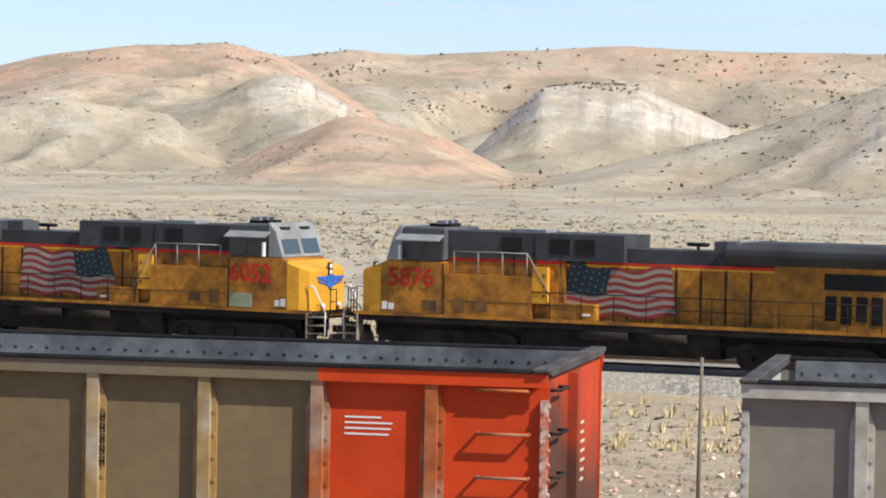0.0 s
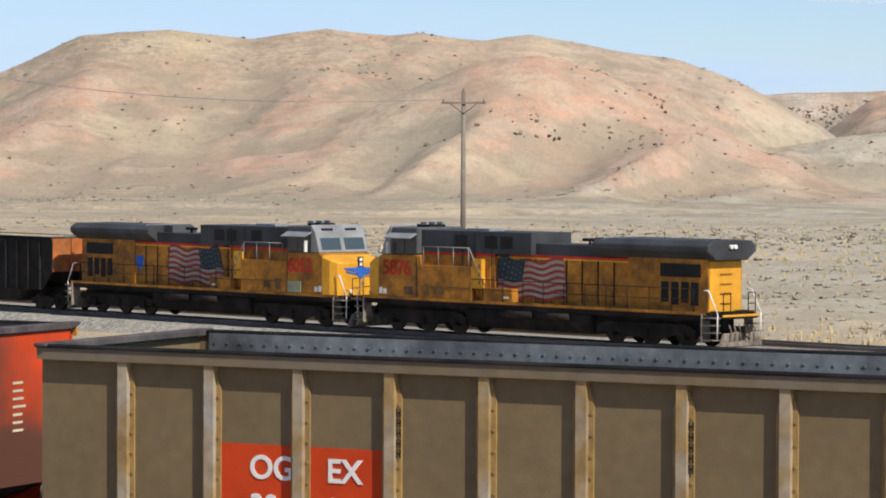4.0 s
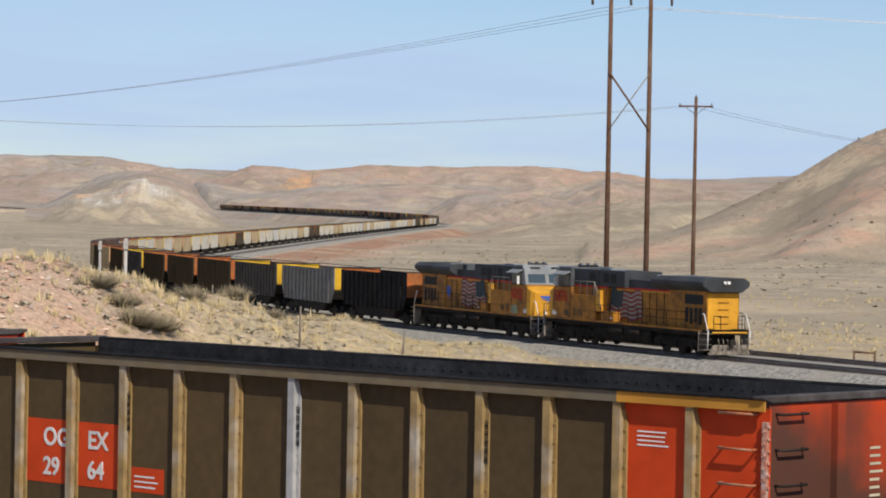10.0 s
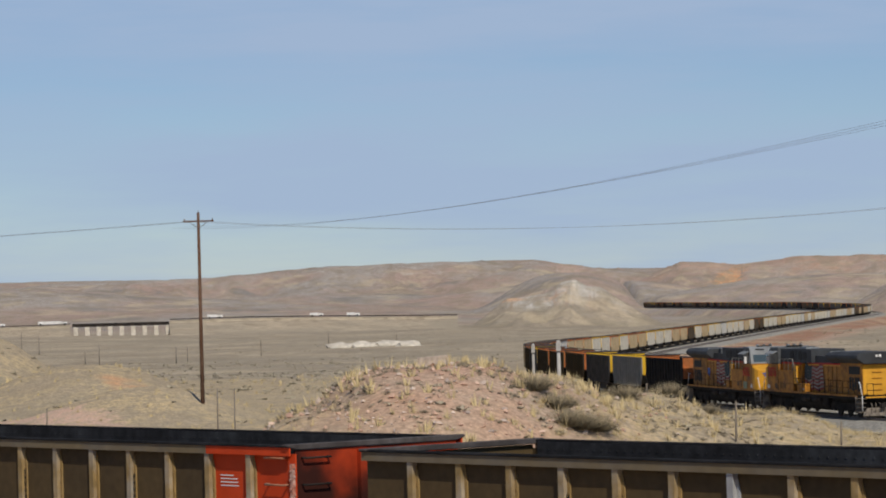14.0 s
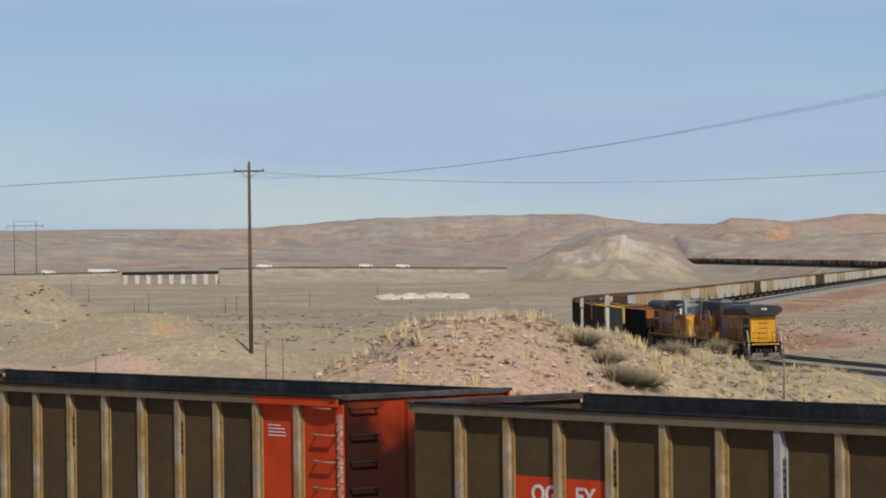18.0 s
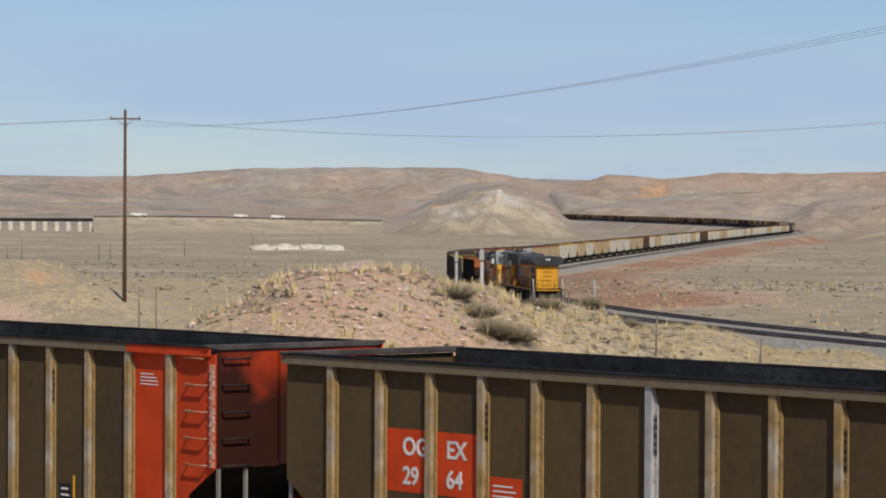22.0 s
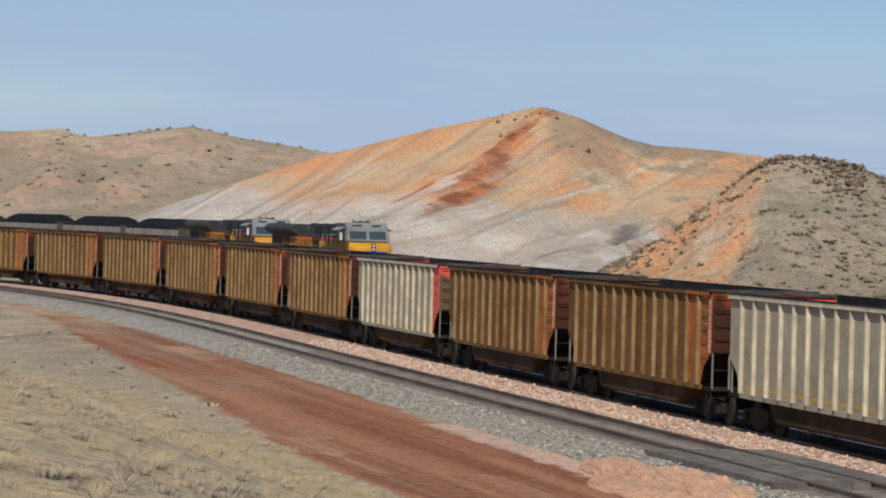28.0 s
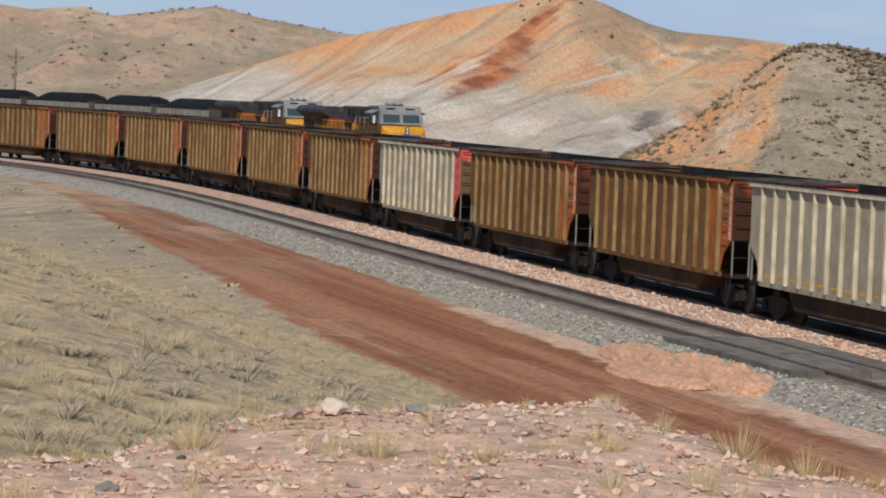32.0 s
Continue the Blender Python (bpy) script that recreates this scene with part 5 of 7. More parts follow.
def flag_parts(loco, side, x, flip):
    """A waving flag painted on the hood: thirteen bent stripes and a dark field with pale stars."""
    w, h, n = 3.75, 1.85, 22

    def wave(u, v):
        """A place on the cloth, from its share along and up, to the hood's face."""
        return u * w - 0.75 * (1 - v) * (1 - u) + 0.2 * (1 - v) * u, v * h * (1 - 0.10 * math.sin(u * 3.1)) + 0.075 * math.sin(u * 15.0 + 1.2 * v) - 0.22 * (1 - v) * (1 - u) ** 3 + 0.05

    def strip(u0, u1, v0, v1, steps):
        bm = bmesh.new()
        prev = None
        for i in range(steps + 1):
            u = u0 + (u1 - u0) * i / steps
            pair = [bm.verts.new((px, 0, pz)) for px, pz in (wave(u, v0), wave(u, v1))]
            if prev:
                bm.faces.new((prev[0], pair[0], pair[1], prev[1]))
            prev = pair
        return bm

    def fix(ob, out):
        ob.matrix_basis = Matrix.Translation((x, side * out, 1.68)) @ Matrix.Diagonal((-1 if flip else 1, 1, 1, 1))

    for k in range(13):
        fix(part("flag_stripe", strip(0, 1, k / 13, (k + 1) / 13, n), M_FLAGRED if k % 2 == 0 else M_FLAGWHITE, loco), 1.018)
    field = part("flag_field", strip(0, 0.40, 6 / 13, 1.0, 9), M_NAVY, loco, "faded navy star field")
    fix(field, 1.026)
    for i in range(6):
        for j in range(4):
            bm = bmesh.new()
            px, pz = wave(0.035 + i * 0.064, 6 / 13 + 0.07 + j * 0.125 + 0.03 * (i % 2))
            bmesh.ops.create_circle(bm, cap_ends=True, segments=5, radius=0.032, matrix=Matrix.Translation((px, 0, pz)) @ Matrix.Rotation(radians(90), 4, "X"))
            star = part("star", bm, M_FLAGWHITE, field)
            star.matrix_basis = Matrix.Translation((0, side * 0.006, 0))


def locomotive(number, label, group, flag_at=None, Y=None, green=False):
    """A six-axle diesel, 22.3 m over the couplers; the cab is towards +x."""
    loco = empty("locomotive", label, "locomotive", group)
    Y, G = Y or M_LOCO_YELLOW, M_LOCO_GREY
    part("underframe", loco_body([(-10.3, 10.3, -1.52, 1.52, 1.24, 1.52), (-9.6, 9.6, -1.05, 1.05, 0.72, 1.26)]), M_LOCOBLACK, loco)
    for y in (-1.53, 1.53):
        part("frame_stripe", one_box(-10.3, 10.3, y - 0.012, y + 0.012, 1.45, 1.57), Y, loco)
    bm = bmesh.new()
    prism_x(bm, [(-1.35, 1.25), (-1.4, 0.75), (-1.15, 0.38), (1.15, 0.38), (1.4, 0.75), (1.35, 1.25)], -3.75, 3.75)
    soften(bm, 0.05)
    part("fuel_tank", bm, M_LOCOBLACK, loco)
    for x in (-6.7, 6.7):
        loco_truck(loco, x)
    # long hood: yellow doors below, grey roof
    part("engine_hood", loco_body([(-7.0, 2.2, -0.98, 0.98, 1.54, 3.55)]), Y, loco)
    part("hood_roof", loco_body([(-4.2, 0.2, -0.95, 0.95, 3.62, 4.12)]), G, loco)
    for y in (-0.99, 0.99):
        part("hood_stripe", one_box(-9.9, 1.4, y * 1.0 - 0.012, y + 0.012, 3.53, 3.63), M_RED, loco)
    for k in range(6):
        for y in (-0.995, 0.995):
            part("hood_door", cached(("hood_door",), lambda: one_box(-0.40, 0.40, -0.012, 0.012, 1.72, 3.42), Y), None, loco).matrix_basis = pose(-5.2 + k * 0.92, y, 0)
    for k in range(9):
        for y in (-1.0, 1.0):
            part("door_seam", cached(("door_seam",), lambda: one_box(-0.018, 0.018, -0.014, 0.014, 1.62, 3.5), M_LOCOBLACK), None, loco).matrix_basis = pose(-5.66 + k * 0.92, y * 0.998, 0)
    for x in (2.3, 3.3, 4.1):
        for y in (-1.2, 1.2):
            part("panel_seam", cached(("panel_seam",), lambda: one_box(-0.016, 0.016, -0.014, 0.014, 3.05, 4.5), M_LOCOBLACK), None, loco).matrix_basis = pose(x, y * 1.045, 0)
    # radiator end with its overhanging wings
    part("radiator_house", loco_body([(-10.0, -5.6, -1.05, 1.05, 1.54, 3.75)]), Y, loco)
    bm = bmesh.new()
    prism_x(bm, [(-1.52, 4.02), (-1.52, 4.26), (-1.2, 4.48), (1.2, 4.48), (1.52, 4.26), (1.52, 4.02), (1.0, 3.66), (-1.0, 3.66)], -10.4, -3.9)
    soften(bm, 0.04)
    part("radiator_roof", bm, G, loco, "dark grey overhanging radiator roof")
    for y in (-1.06, 1.06):
        part("radiator_grille", one_box(-9.6, -7.4, y - 0.012, y + 0.012, 2.95, 3.5), M_BLACK, loco)
        for k in range(4):
            part("vent_opening", one_box(-9.5 + k * 0.55, -9.1 + k * 0.55, y - 0.012, y + 0.012, 1.8 + 0.1 * (k % 2), 2.75), M_BLACK, loco)
        for k in range(2):
            for j in range(2):
                part("vent_opening", one_box(-7.3 + k * 0.42, -7.0 + k * 0.42, y * 0.945 - 0.02, y * 0.945 + 0.02, 2.0 + j * 0.5, 2.4 + j * 0.5), M_BLACK, loco)
    # equipment cab behind the driver's cab
    part("equipment_cab", loco_body([(2.15, 6.7, -1.2, 1.2, 1.54, 3.55)]), Y, loco)
    # the brighter yellow stands in for sunlight on the cabinet's end face
    part("cabinet", loco_body([(2.72, 3.28, -1.46, 1.46, 2.1, 3.38)]), M_NOSE_YELLOW, loco, "electrical cabinet with its yellow brightened as if sunlit")
    for y in (-1.468, 1.468):
        for k in range(3):
            part("cabinet_hinge", one_box(2.80, 2.88, y - 0.01, y + 0.01, 2.3 + 0.36 * k, 2.42 + 0.36 * k), M_SOOTYELLOW, loco)
    part("tool_box", loco_body([(0.9, 2.7, -1.46, 1.46, 1.56, 2.14)]), Y, loco)
    for y in (-1.47, 1.47):
        part("white_plate", one_box(1.05, 1.35, y - 0.008, y + 0.008, 1.72, 1.80), M_WHITE, loco)
        part("belt_line", one_box(-9.9, 6.7, y * 0.68 - 0.012, y * 0.68 + 0.012, 3.44, 3.52), M_NOSE_YELLOW, loco, "yellow line below the red stripe")
    part("equipment_roof", loco_body([(-0.1, 6.7, -1.25, 1.25, 3.62, 4.58)]), G, loco)
    for y in (-1.26, 1.26):
        for k in range(3):
            part("roof_grille", one_box(1.0 + k * 0.95 + (0.9 if k == 2 else 0), 1.75 + k * 0.95 + (0.9 if k == 2 else 0), y - 0.012, y + 0.012, 3.85, 4.4), M_BLACK, loco)
        part("side_door", one_box(2.4, 3.1, y * 0.96 - 0.012, y * 0.96 + 0.012, 1.7, 3.3), Y, loco)
    part("wide_body", loco_body([(3.3, 6.69, -1.5, 1.5, 1.55, 3.02)]), Y, loco)
    for y in (-1.505, 1.505):
        part("body_crease", one_box(3.4, 6.6, y - 0.008, y + 0.008, 2.06, 2.10), M_SOOTYELLOW, loco)
        bm = bmesh.new()
        for k in range(4):
            bar(bm, (3.5 + k * 0.95, y * 0.98, 3.0), (3.5 + k * 0.95, y * 0.98, 3.85), 0.025, sides=5)
        bar(bm, (3.5, y * 0.98, 3.85), (6.35, y * 0.98, 3.85), 0.025, sides=5)
        part("top_rail", bm, M_GREYCAR, loco, "pale steel handrail")
    for y in (-1.21, 1.21):
        part("body_stripe", one_box(2.15, 6.68, y - 0.012, y + 0.012, 3.5, 3.62), M_RED, loco, "red stripe below the roof")
        bm = bmesh.new()
        rod(bm, [(3.5, y * 1.2, 3.85), (2.5, y * 1.2, 2.2)], 0.03, 5)
        part("stair_rail", bm, M_GREYCAR, loco, "pale slanting stair rail")
        part("body_hatch", one_box(5.0, 5.5, y * 1.245 - 0.012, y * 1.245 + 0.012, 1.75, 2.05), M_SOOTYELLOW, loco)
        part("body_hatch", one_box(5.9, 6.3, y * 1.245 - 0.012, y * 1.245 + 0.012, 1.7, 2.2), M_SOOTYELLOW, loco)
    if green:
        part("battery_door", one_box(6.8, 7.75, -1.545, -1.52, 1.6, 2.12), M_PALEGREEN, loco, "faded green battery door")
        part("battery_door", one_box(6.8, 7.75, 1.52, 1.545, 1.6, 2.12), M_PALEGREEN, loco, "faded green battery door")
    # driver's cab and nose
    bm = bmesh.new()
    prism(bm, [(6.7, 1.54), (9.25, 1.54), (9.25, 3.32), (9.0, 3.46), (6.7, 3.46)], -1.5, 1.5)
    soften(bm, 0.04)
    part("cab_side", bm, Y, loco)
    for y in (-1.51, 1.51):
        part("cab_hatch", one_box(7.0, 7.55, y - 0.008, y + 0.008, 1.68, 2.05), M_SOOTYELLOW, loco)
        part("cab_seam", one_box(6.72, 6.75, y - 0.008, y + 0.008, 1.6, 3.4), M_LOCOBLACK, loco)
        for k in range(2):
            part("notice_plate", one_box(8.72 + 0.26 * k, 8.92 + 0.26 * k, y - 0.008, y + 0.008, 1.68, 1.90 + 0.06 * k), M_WHITE, loco)
    bm = bmesh.new()
    prism(bm, [(6.7, 3.47), (8.42, 3.47), (8.42, 4.68), (6.7, 4.68)], -1.5, 1.5)
    soften(bm, 0.06)
    part("cab_roof", bm, M_CABDARK, loco, "dull grey cab top")
    bm = bmesh.new()
    prism(bm, [(8.42, 3.47), (9.05, 3.47), (8.74, 4.42), (8.46, 4.74), (8.42, 4.74)], -1.5, 1.5)
    soften(bm, 0.06)
    part("cab_front", bm, M_CABGREY, loco, "light grey windshield surround")
    for y in (-1.51, 1.51):
        part("side_window", one_box(6.85, 7.5, y - 0.012, y + 0.012, 3.54, 4.2), M_DARKGLASS, loco)
        part("side_window", one_box(7.54, 8.4, y - 0.012, y + 0.012, 3.54, 4.2), M_DARKGLASS, loco)
        bm = bmesh.new()
        prism_x(bm, [(0, 4.42), (math.copysign(0.42, y), 4.22), (math.copysign(0.42, y), 4.18), (0, 4.36)], 6.75, 8.5)
        part("sun_shade", bm, M_CABGREY, loco, "light grey sun shade").matrix_basis = pose(0, y, 0)
        part("mirror", one_box(8.35, 8.42, y * 1.16 - 0.1, y * 1.16 + 0.06, 3.5, 4.02), M_WHITE, loco)
    for y0 in (-1.3, 0.12):
        bm = bmesh.new()
        v = [bm.verts.new(p) for p in ((9.025, y0, 3.60), (9.025, y0 + 1.18, 3.60), (8.85, y0 + 1.18, 4.14), (8.85, y0, 4.14))]
        bm.faces.new(v)
        part("windshield", bm, M_GLASS, loco, "dark tinted windshield")
        part("number_board", one_box(8.58, 8.70, y0 + 0.25, y0 + 0.9, 4.34, 4.58), M_BLACK, loco)
    # the nose narrows in plan and slopes down forward
    bm = bmesh.new()
    rings = []
    for x, half, top in ((9.24, 1.5, 3.36), (9.72, 1.46, 3.22), (10.06, 1.28, 3.11), (10.2, 1.0, 3.06)):
        rings.append([bm.verts.new(v) for v in ((x, -half, 1.54), (x, -half, top - 0.10), (x - 0.04, -half * 0.93, top), (x - 0.04, half * 0.93, top), (x, half, top - 0.10), (x, half, 1.54))])
    for p, q in zip(rings, rings[1:]):
        for k in range(6):
            bm.faces.new((p[k], p[(k + 1) % 6], q[(k + 1) % 6], q[k]))
    bm.faces.new(rings[0][::-1])
    bm.faces.new(rings[-1])
    bmesh.ops.recalc_face_normals(bm, faces=bm.faces[:])
    part("nose", bm, M_NOSE_YELLOW, loco, "bright yellow wide nose")
    bm = bmesh.new()
    for s in (-1, 1):
        prism_x(bm, [(s * 0.25, 2.60), (s * 0.98, 2.72), (s * 0.98, 2.80), (s * 0.2, 2.80)], 10.2, 10.225)
        prism_x(bm, [(s * 0.25, 2.46), (s * 0.85, 2.58), (s * 0.9, 2.66), (s * 0.2, 2.55)], 10.2, 10.225)
    prism_x(bm, [(-0.24, 2.84), (0.24, 2.84), (0.24, 2.5), (0, 2.26), (-0.24, 2.5)], 10.2, 10.23)
    part("wing_emblem", bm, M_BLUE, loco, "blue shield with spread wings")
    part("lamp_plate", one_box(10.17, 10.23, -0.14, 0.14, 2.84, 3.30), M_BLACK, loco)
    for dz in (2.95, 3.17):
        bm = bmesh.new()
        bar(bm, (10.1, -0.0, dz), (10.25, 0.0, dz), 0.085, sides=12)
        part("headlight", bm, M_WHITE, loco)
    for y in (-0.62, 0.62):
        bm = bmesh.new()
        bar(bm, (10.15, y, 1.72), (10.32, y, 1.72), 0.09, sides=10)
        part("ditch_light", bm, M_WHITE, loco)
    if number:
        for y, rz in ((-1.535, 0), (1.535, 180)):
            ob = part("road_number", letters(number, 0.92, M_RED), None, loco, "red road number")
            ob.matrix_basis = pose(6.75 if rz == 0 else 8.95, y, 2.56, 0, 0, rz)
    # end platforms, steps, rails, couplers, ploughs
    for e in (-1, 1):
        for y in (-1.35, 1.35):
            bm = bmesh.new()
            for k in range(4):
                box(bm, min(e * 10.15, e * 10.75), max(e * 10.15, e * 10.75), y - 0.25, y + 0.25, 0.42 + k * 0.3, 0.46 + k * 0.3)
            box(bm, min(e * 10.12, e * 10.16), max(e * 10.12, e * 10.16), y - 0.27, y + 0.27, 0.35, 1.5)
            part("steps", bm, M_DUSTYSTEEL, loco, "dusty steel boarding steps")
            bm = bmesh.new()
            rod(bm, [(e * 10.78, y, 0.5), (e * 10.80, y, 1.5), (e * 10.3, y, 2.45), (e * 10.05, y, 2.45)], 0.028)
            part("grab_rail", bm, M_WHITE, loco, "white step handrail")
        part("end_platform", one_box(min(e * 10.1, e * 10.85), max(e * 10.1, e * 10.85), -1.1, 1.1, 1.3, 1.45), M_LOCOBLACK, loco)
        part("platform_edge", one_box(min(e * 10.85, e * 10.88), max(e * 10.85, e * 10.88), -1.12, 1.12, 1.38, 1.47), M_NOSE_YELLOW, loco)
        for s in (-1, 1):
            bm = bmesh.new()
            for y in (0.55, 1.0):
                bar(bm, (e * 10.8, s * y, 1.4), (e * 10.8, s * y, 2.35), 0.022, sides=6)
            for z in (1.9, 2.35):
                bar(bm, (e * 10.8, s * 0.55, z), (e * 10.8, s * 1.0, z), 0.02, sides=6)
            part("end_rail", bm, M_LOCOBLACK, loco)
        bm = bmesh.new()
        prism_x(bm, [(-1.05, 0.72), (-1.35, 0.14), (1.35, 0.14), (1.05, 0.72)], min(e * 10.78, e * 10.95), max(e * 10.78, e * 10.95))
        soften(bm, 0.04)
        part("plough", bm, M_DUSTYSTEEL, loco, "dust-coated snow plough")
        part("coupler", cached(("coupler", 1), coupler_mesh, M_STEEL), None, loco).matrix_basis = pose(e * 10.4, 0, 0, 0, 0, 0 if e > 0 else 180)
        for k in range(6):
            y = -0.75 + k * 0.3
            bm = bmesh.new()
            rod(bm, [(e * 10.9, y, 1.05), (e * 11.02, y, 0.75), (e * 11.0, y + 0.05, 0.4)], 0.03, 5)
            part("air_hose", bm, M_DUSTYSTEEL, loco)
    part("rear_face", one_box(-10.03, -10.0, -0.98, 0.98, 1.56, 3.6), M_NOSE_YELLOW, loco, "plain yellow rear face")
    for k in range(4):
        bm = bmesh.new()
        bar(bm, (-10.08, -0.35, 1.9 + 0.4 * k), (-10.08, 0.35, 1.9 + 0.4 * k), 0.02, sides=5)
        part("rear_rung", bm, Y, loco)
    for y in (-0.12, 0.12):
        bm = bmesh.new()
        bar(bm, (-10.5, y, 4.22), (-10.36, y, 4.22), 0.09, sides=10)
        part("rear_lamp", bm, M_WHITE, loco)
    for y in (-1.48, 1.48):
        bm = bmesh.new()
        for k in range(14):
            x = -9.6 + k * 1.22
            if x < 6.5:
                bar(bm, (x, y, 1.5), (x, y, 2.5), 0.02, sides=5)
        bar(bm, (-9.6, y, 2.5), (6.5, y, 2.5), 0.02, sides=5)
        bar(bm, (-9.6, y, 2.05), (6.5, y, 2.05), 0.014, sides=5)
        part("walkway_rail", bm, M_LOCOBLACK, loco)
        bm = bmesh.new()
        for k in range(2):
            bar(bm, (-2.6 + k * 2.2, y * 0.93, 1.08), (-0.7 + k * 2.2, y * 0.93, 1.08), 0.19, sides=12)
        part("air_tank", bm, M_STEEL, loco)
    bm = bmesh.new()
    bar(bm, (-2.4, 0, 4.05), (-2.4, 0, 4.3), 0.06, sides=6)
    bar(bm, (-2.8, 0, 4.32), (-2.0, 0, 4.32), 0.07, sides=8)
    part("horn", bm, M_BLACK, loco)
    part("exhaust_hood", one_box(-4.4, -3.2, -0.55, 0.55, 4.03, 4.46, soft=0.05), M_CABDARK, loco)
    part("roof_seam", one_box(-4.45, -4.25, -1.3, 1.3, 4.40, 4.50, soft=0.02), M_CABGREY, loco)
    for y in (-0.5, 0.0, 0.5):
        part("cab_aerial", one_box(7.1, 7.5, y - 0.07, y + 0.07, 4.78, 4.90, soft=0.03), M_CABGREY, loco)
    part("roof_antenna", one_box(7.0, 7.8, -0.5, 0.5, 4.68, 4.8, soft=0.02), M_LOCOBLACK, loco)
    part("air_conditioner", one_box(3.2, 4.6, -0.5, 0.5, 4.55, 4.68, soft=0.02), M_CABGREY, loco)
    if green:
        for y in (-1.062, 1.062):
            bm = bmesh.new()
            prism(bm, [(-5.55, 2.95), (-4.95, 2.95), (-4.95, 2.5), (-5.25, 2.2), (-5.55, 2.5)], y * 0.955 - 0.006, y * 0.955 + 0.006)
            part("hood_shield", bm, M_BLUE, loco, "faded blue shield emblem")
    if flag_at is not None:
        for side in (-1, 1):
            flag_parts(loco, side, flag_at, True)
    return loco


lead = locomotive("6052", "yellow and grey diesel locomotive with a painted flag", "pushing locomotives", 0.95, green=True)
rear = locomotive("5876", "grimy yellow and grey diesel locomotive with a painted flag", "pushing locomotives", 1.95)
far_train = [(rear, 11.15, False), (lead, 33.45, True)]


# ---- cars of the far train ----
def far_body_mesh():
    bm = bmesh.new()
    for y in (-1.5, 1.5):
        prism(bm, [(-HL, 2.0), (-6.4, SILL), (6.4, SILL), (HL, 2.0), (HL, 3.6), (-HL, 3.6)], y - 0.03, y + 0.03)
    prism(bm, [(-7.0, 2.5), (-4.4, 1.3), (4.4, 1.3), (7.0, 2.5), (7.0, 2.44), (4.4, 1.24), (-4.4, 1.24), (-7.0, 2.44)], -1.46, 1.46)
    return bm


def far_posts_mesh():
    bm = bmesh.new()
    box(bm, -0.05, 0.05, -0.11, 0.0, SILL, 3.56)
    return bm


def far_car(side, post, end, label, ribbed=True):
    car = empty("coal_car", label, "coal car", "far coal train")
    part("body", cached(("body", side.name), far_body_mesh, side), None, car)
    add_rims(car)
    for x, rz in ((HL - 0.04, 0), (-HL + 0.04, 180)):
        part("end_sheet", cached(("end_sheet", end.name), end_mesh, end), None, car).matrix_basis = pose(x, 0, 0, 0, 0, rz)
        part("coupler", cached(("coupler", 1), coupler_mesh, M_STEEL), None, car).matrix_basis = pose(x, 0, 0, 0, 0, rz)
        if ribbed:
            add_truck(car, math.copysign(5.95, x))
        else:
            part("truck", cached(("far_truck",), far_truck_mesh, M_STEEL), None, car).matrix_basis = pose(math.copysign(5.95, x), 0, 0)
    part("hopper_tub", cached(("hopper_tub", "far"), tub_mesh, M_STEEL), None, car)
    if ribbed:
        for k in range(13):
            for y, rz in ((-1.53, 0), (1.53, 180)):
                part("post", cached(("far_post", post.name), far_posts_mesh, post), None, car).matrix_basis = pose((k - 6) * PITCH, y, 0, 0, 0, rz)
    return car


def far_truck_mesh():
    bm = bmesh.new()
    box(bm, -1.1, 1.1, -1.1, 1.1, 0.4, 0.72)
    for dx in (-0.89, 0.89):
        for y in (-0.75, 0.75):
            bar(bm, (dx, y - 0.065, 0.457), (dx, y + 0.065, 0.457), 0.457, sides=12)
    return bm


M_YELLOWEND = material("yellow_end_paint", (0.66, 0.40, 0.03), 0.6, vary=0.15)
M_WHITECAR = material("off_white_car_paint", (0.70, 0.68, 0.60), 0.7, tint=(0.6, 0.58, 0.5))
M_FARTAN = material("dusty_tan_paint", (0.62, 0.48, 0.27), 0.7, tint=(0.52, 0.38, 0.20))
M_FARCREAM = material("dusty_cream_paint", (0.76, 0.71, 0.57), 0.7, tint=(0.66, 0.60, 0.46))
FAR_STYLES = {
    "black": (M_BLACKCAR, M_BLACKCAR, M_ORANGE2, "sooty black coal car with an orange end in the far train"),
    "grey": (M_GREYCAR, M_GREYCAR, M_YELLOWEND, "grey ribbed coal car with a yellow end in the far train"),
    "dark": (M_DARKCAR, M_DARKCAR, M_YELLOWEND, "dark grey coal car with a yellow end in the far train"),
    "brown": (M_BROWN, M_BROWN, M_ORANGE2, "brown coal car with an orange end in the far train"),
    "tan": (M_FARTAN, M_FARTAN, M_ORANGE2, "tan coal car in the far train"),
    "cream": (M_FARCREAM, M_FARCREAM, M_YELLOWEND, "cream coal car in the far train"),
    "white": (M_WHITECAR, M_WHITECAR, M_DARKCAR, "off-white coal car in the far train"),
}
_order = ["black", "grey", "dark", "brown", "brown", "brown", "dark", "brown", "tan", "brown", "tan", "brown"]
_far_rng = random.Random(5)
for i in range(134):
    if i < len(_order):
        kind, ribbed = _order[i], True
    else:
        kind, ribbed = _far_rng.choice(["tan", "tan", "cream", "cream", "white", "tan", "cream", "cream", "tan", "brown"]), False
        if i > 76:
            kind = _far_rng.choice(["dark", "brown", "dark", "black", "brown"])
    key = ("far", kind, ribbed)
    if key not in _protos:
        car = _protos[key] = far_car(*FAR_STYLES[kind], ribbed)
    else:
        car = copy_thing(_protos[key], Matrix())
    far_train.append((car, 44.6 + CAR * (i + 0.5), True))
for ob, behind, turned in far_train:
    place_on(far_line, ob, behind, turned)

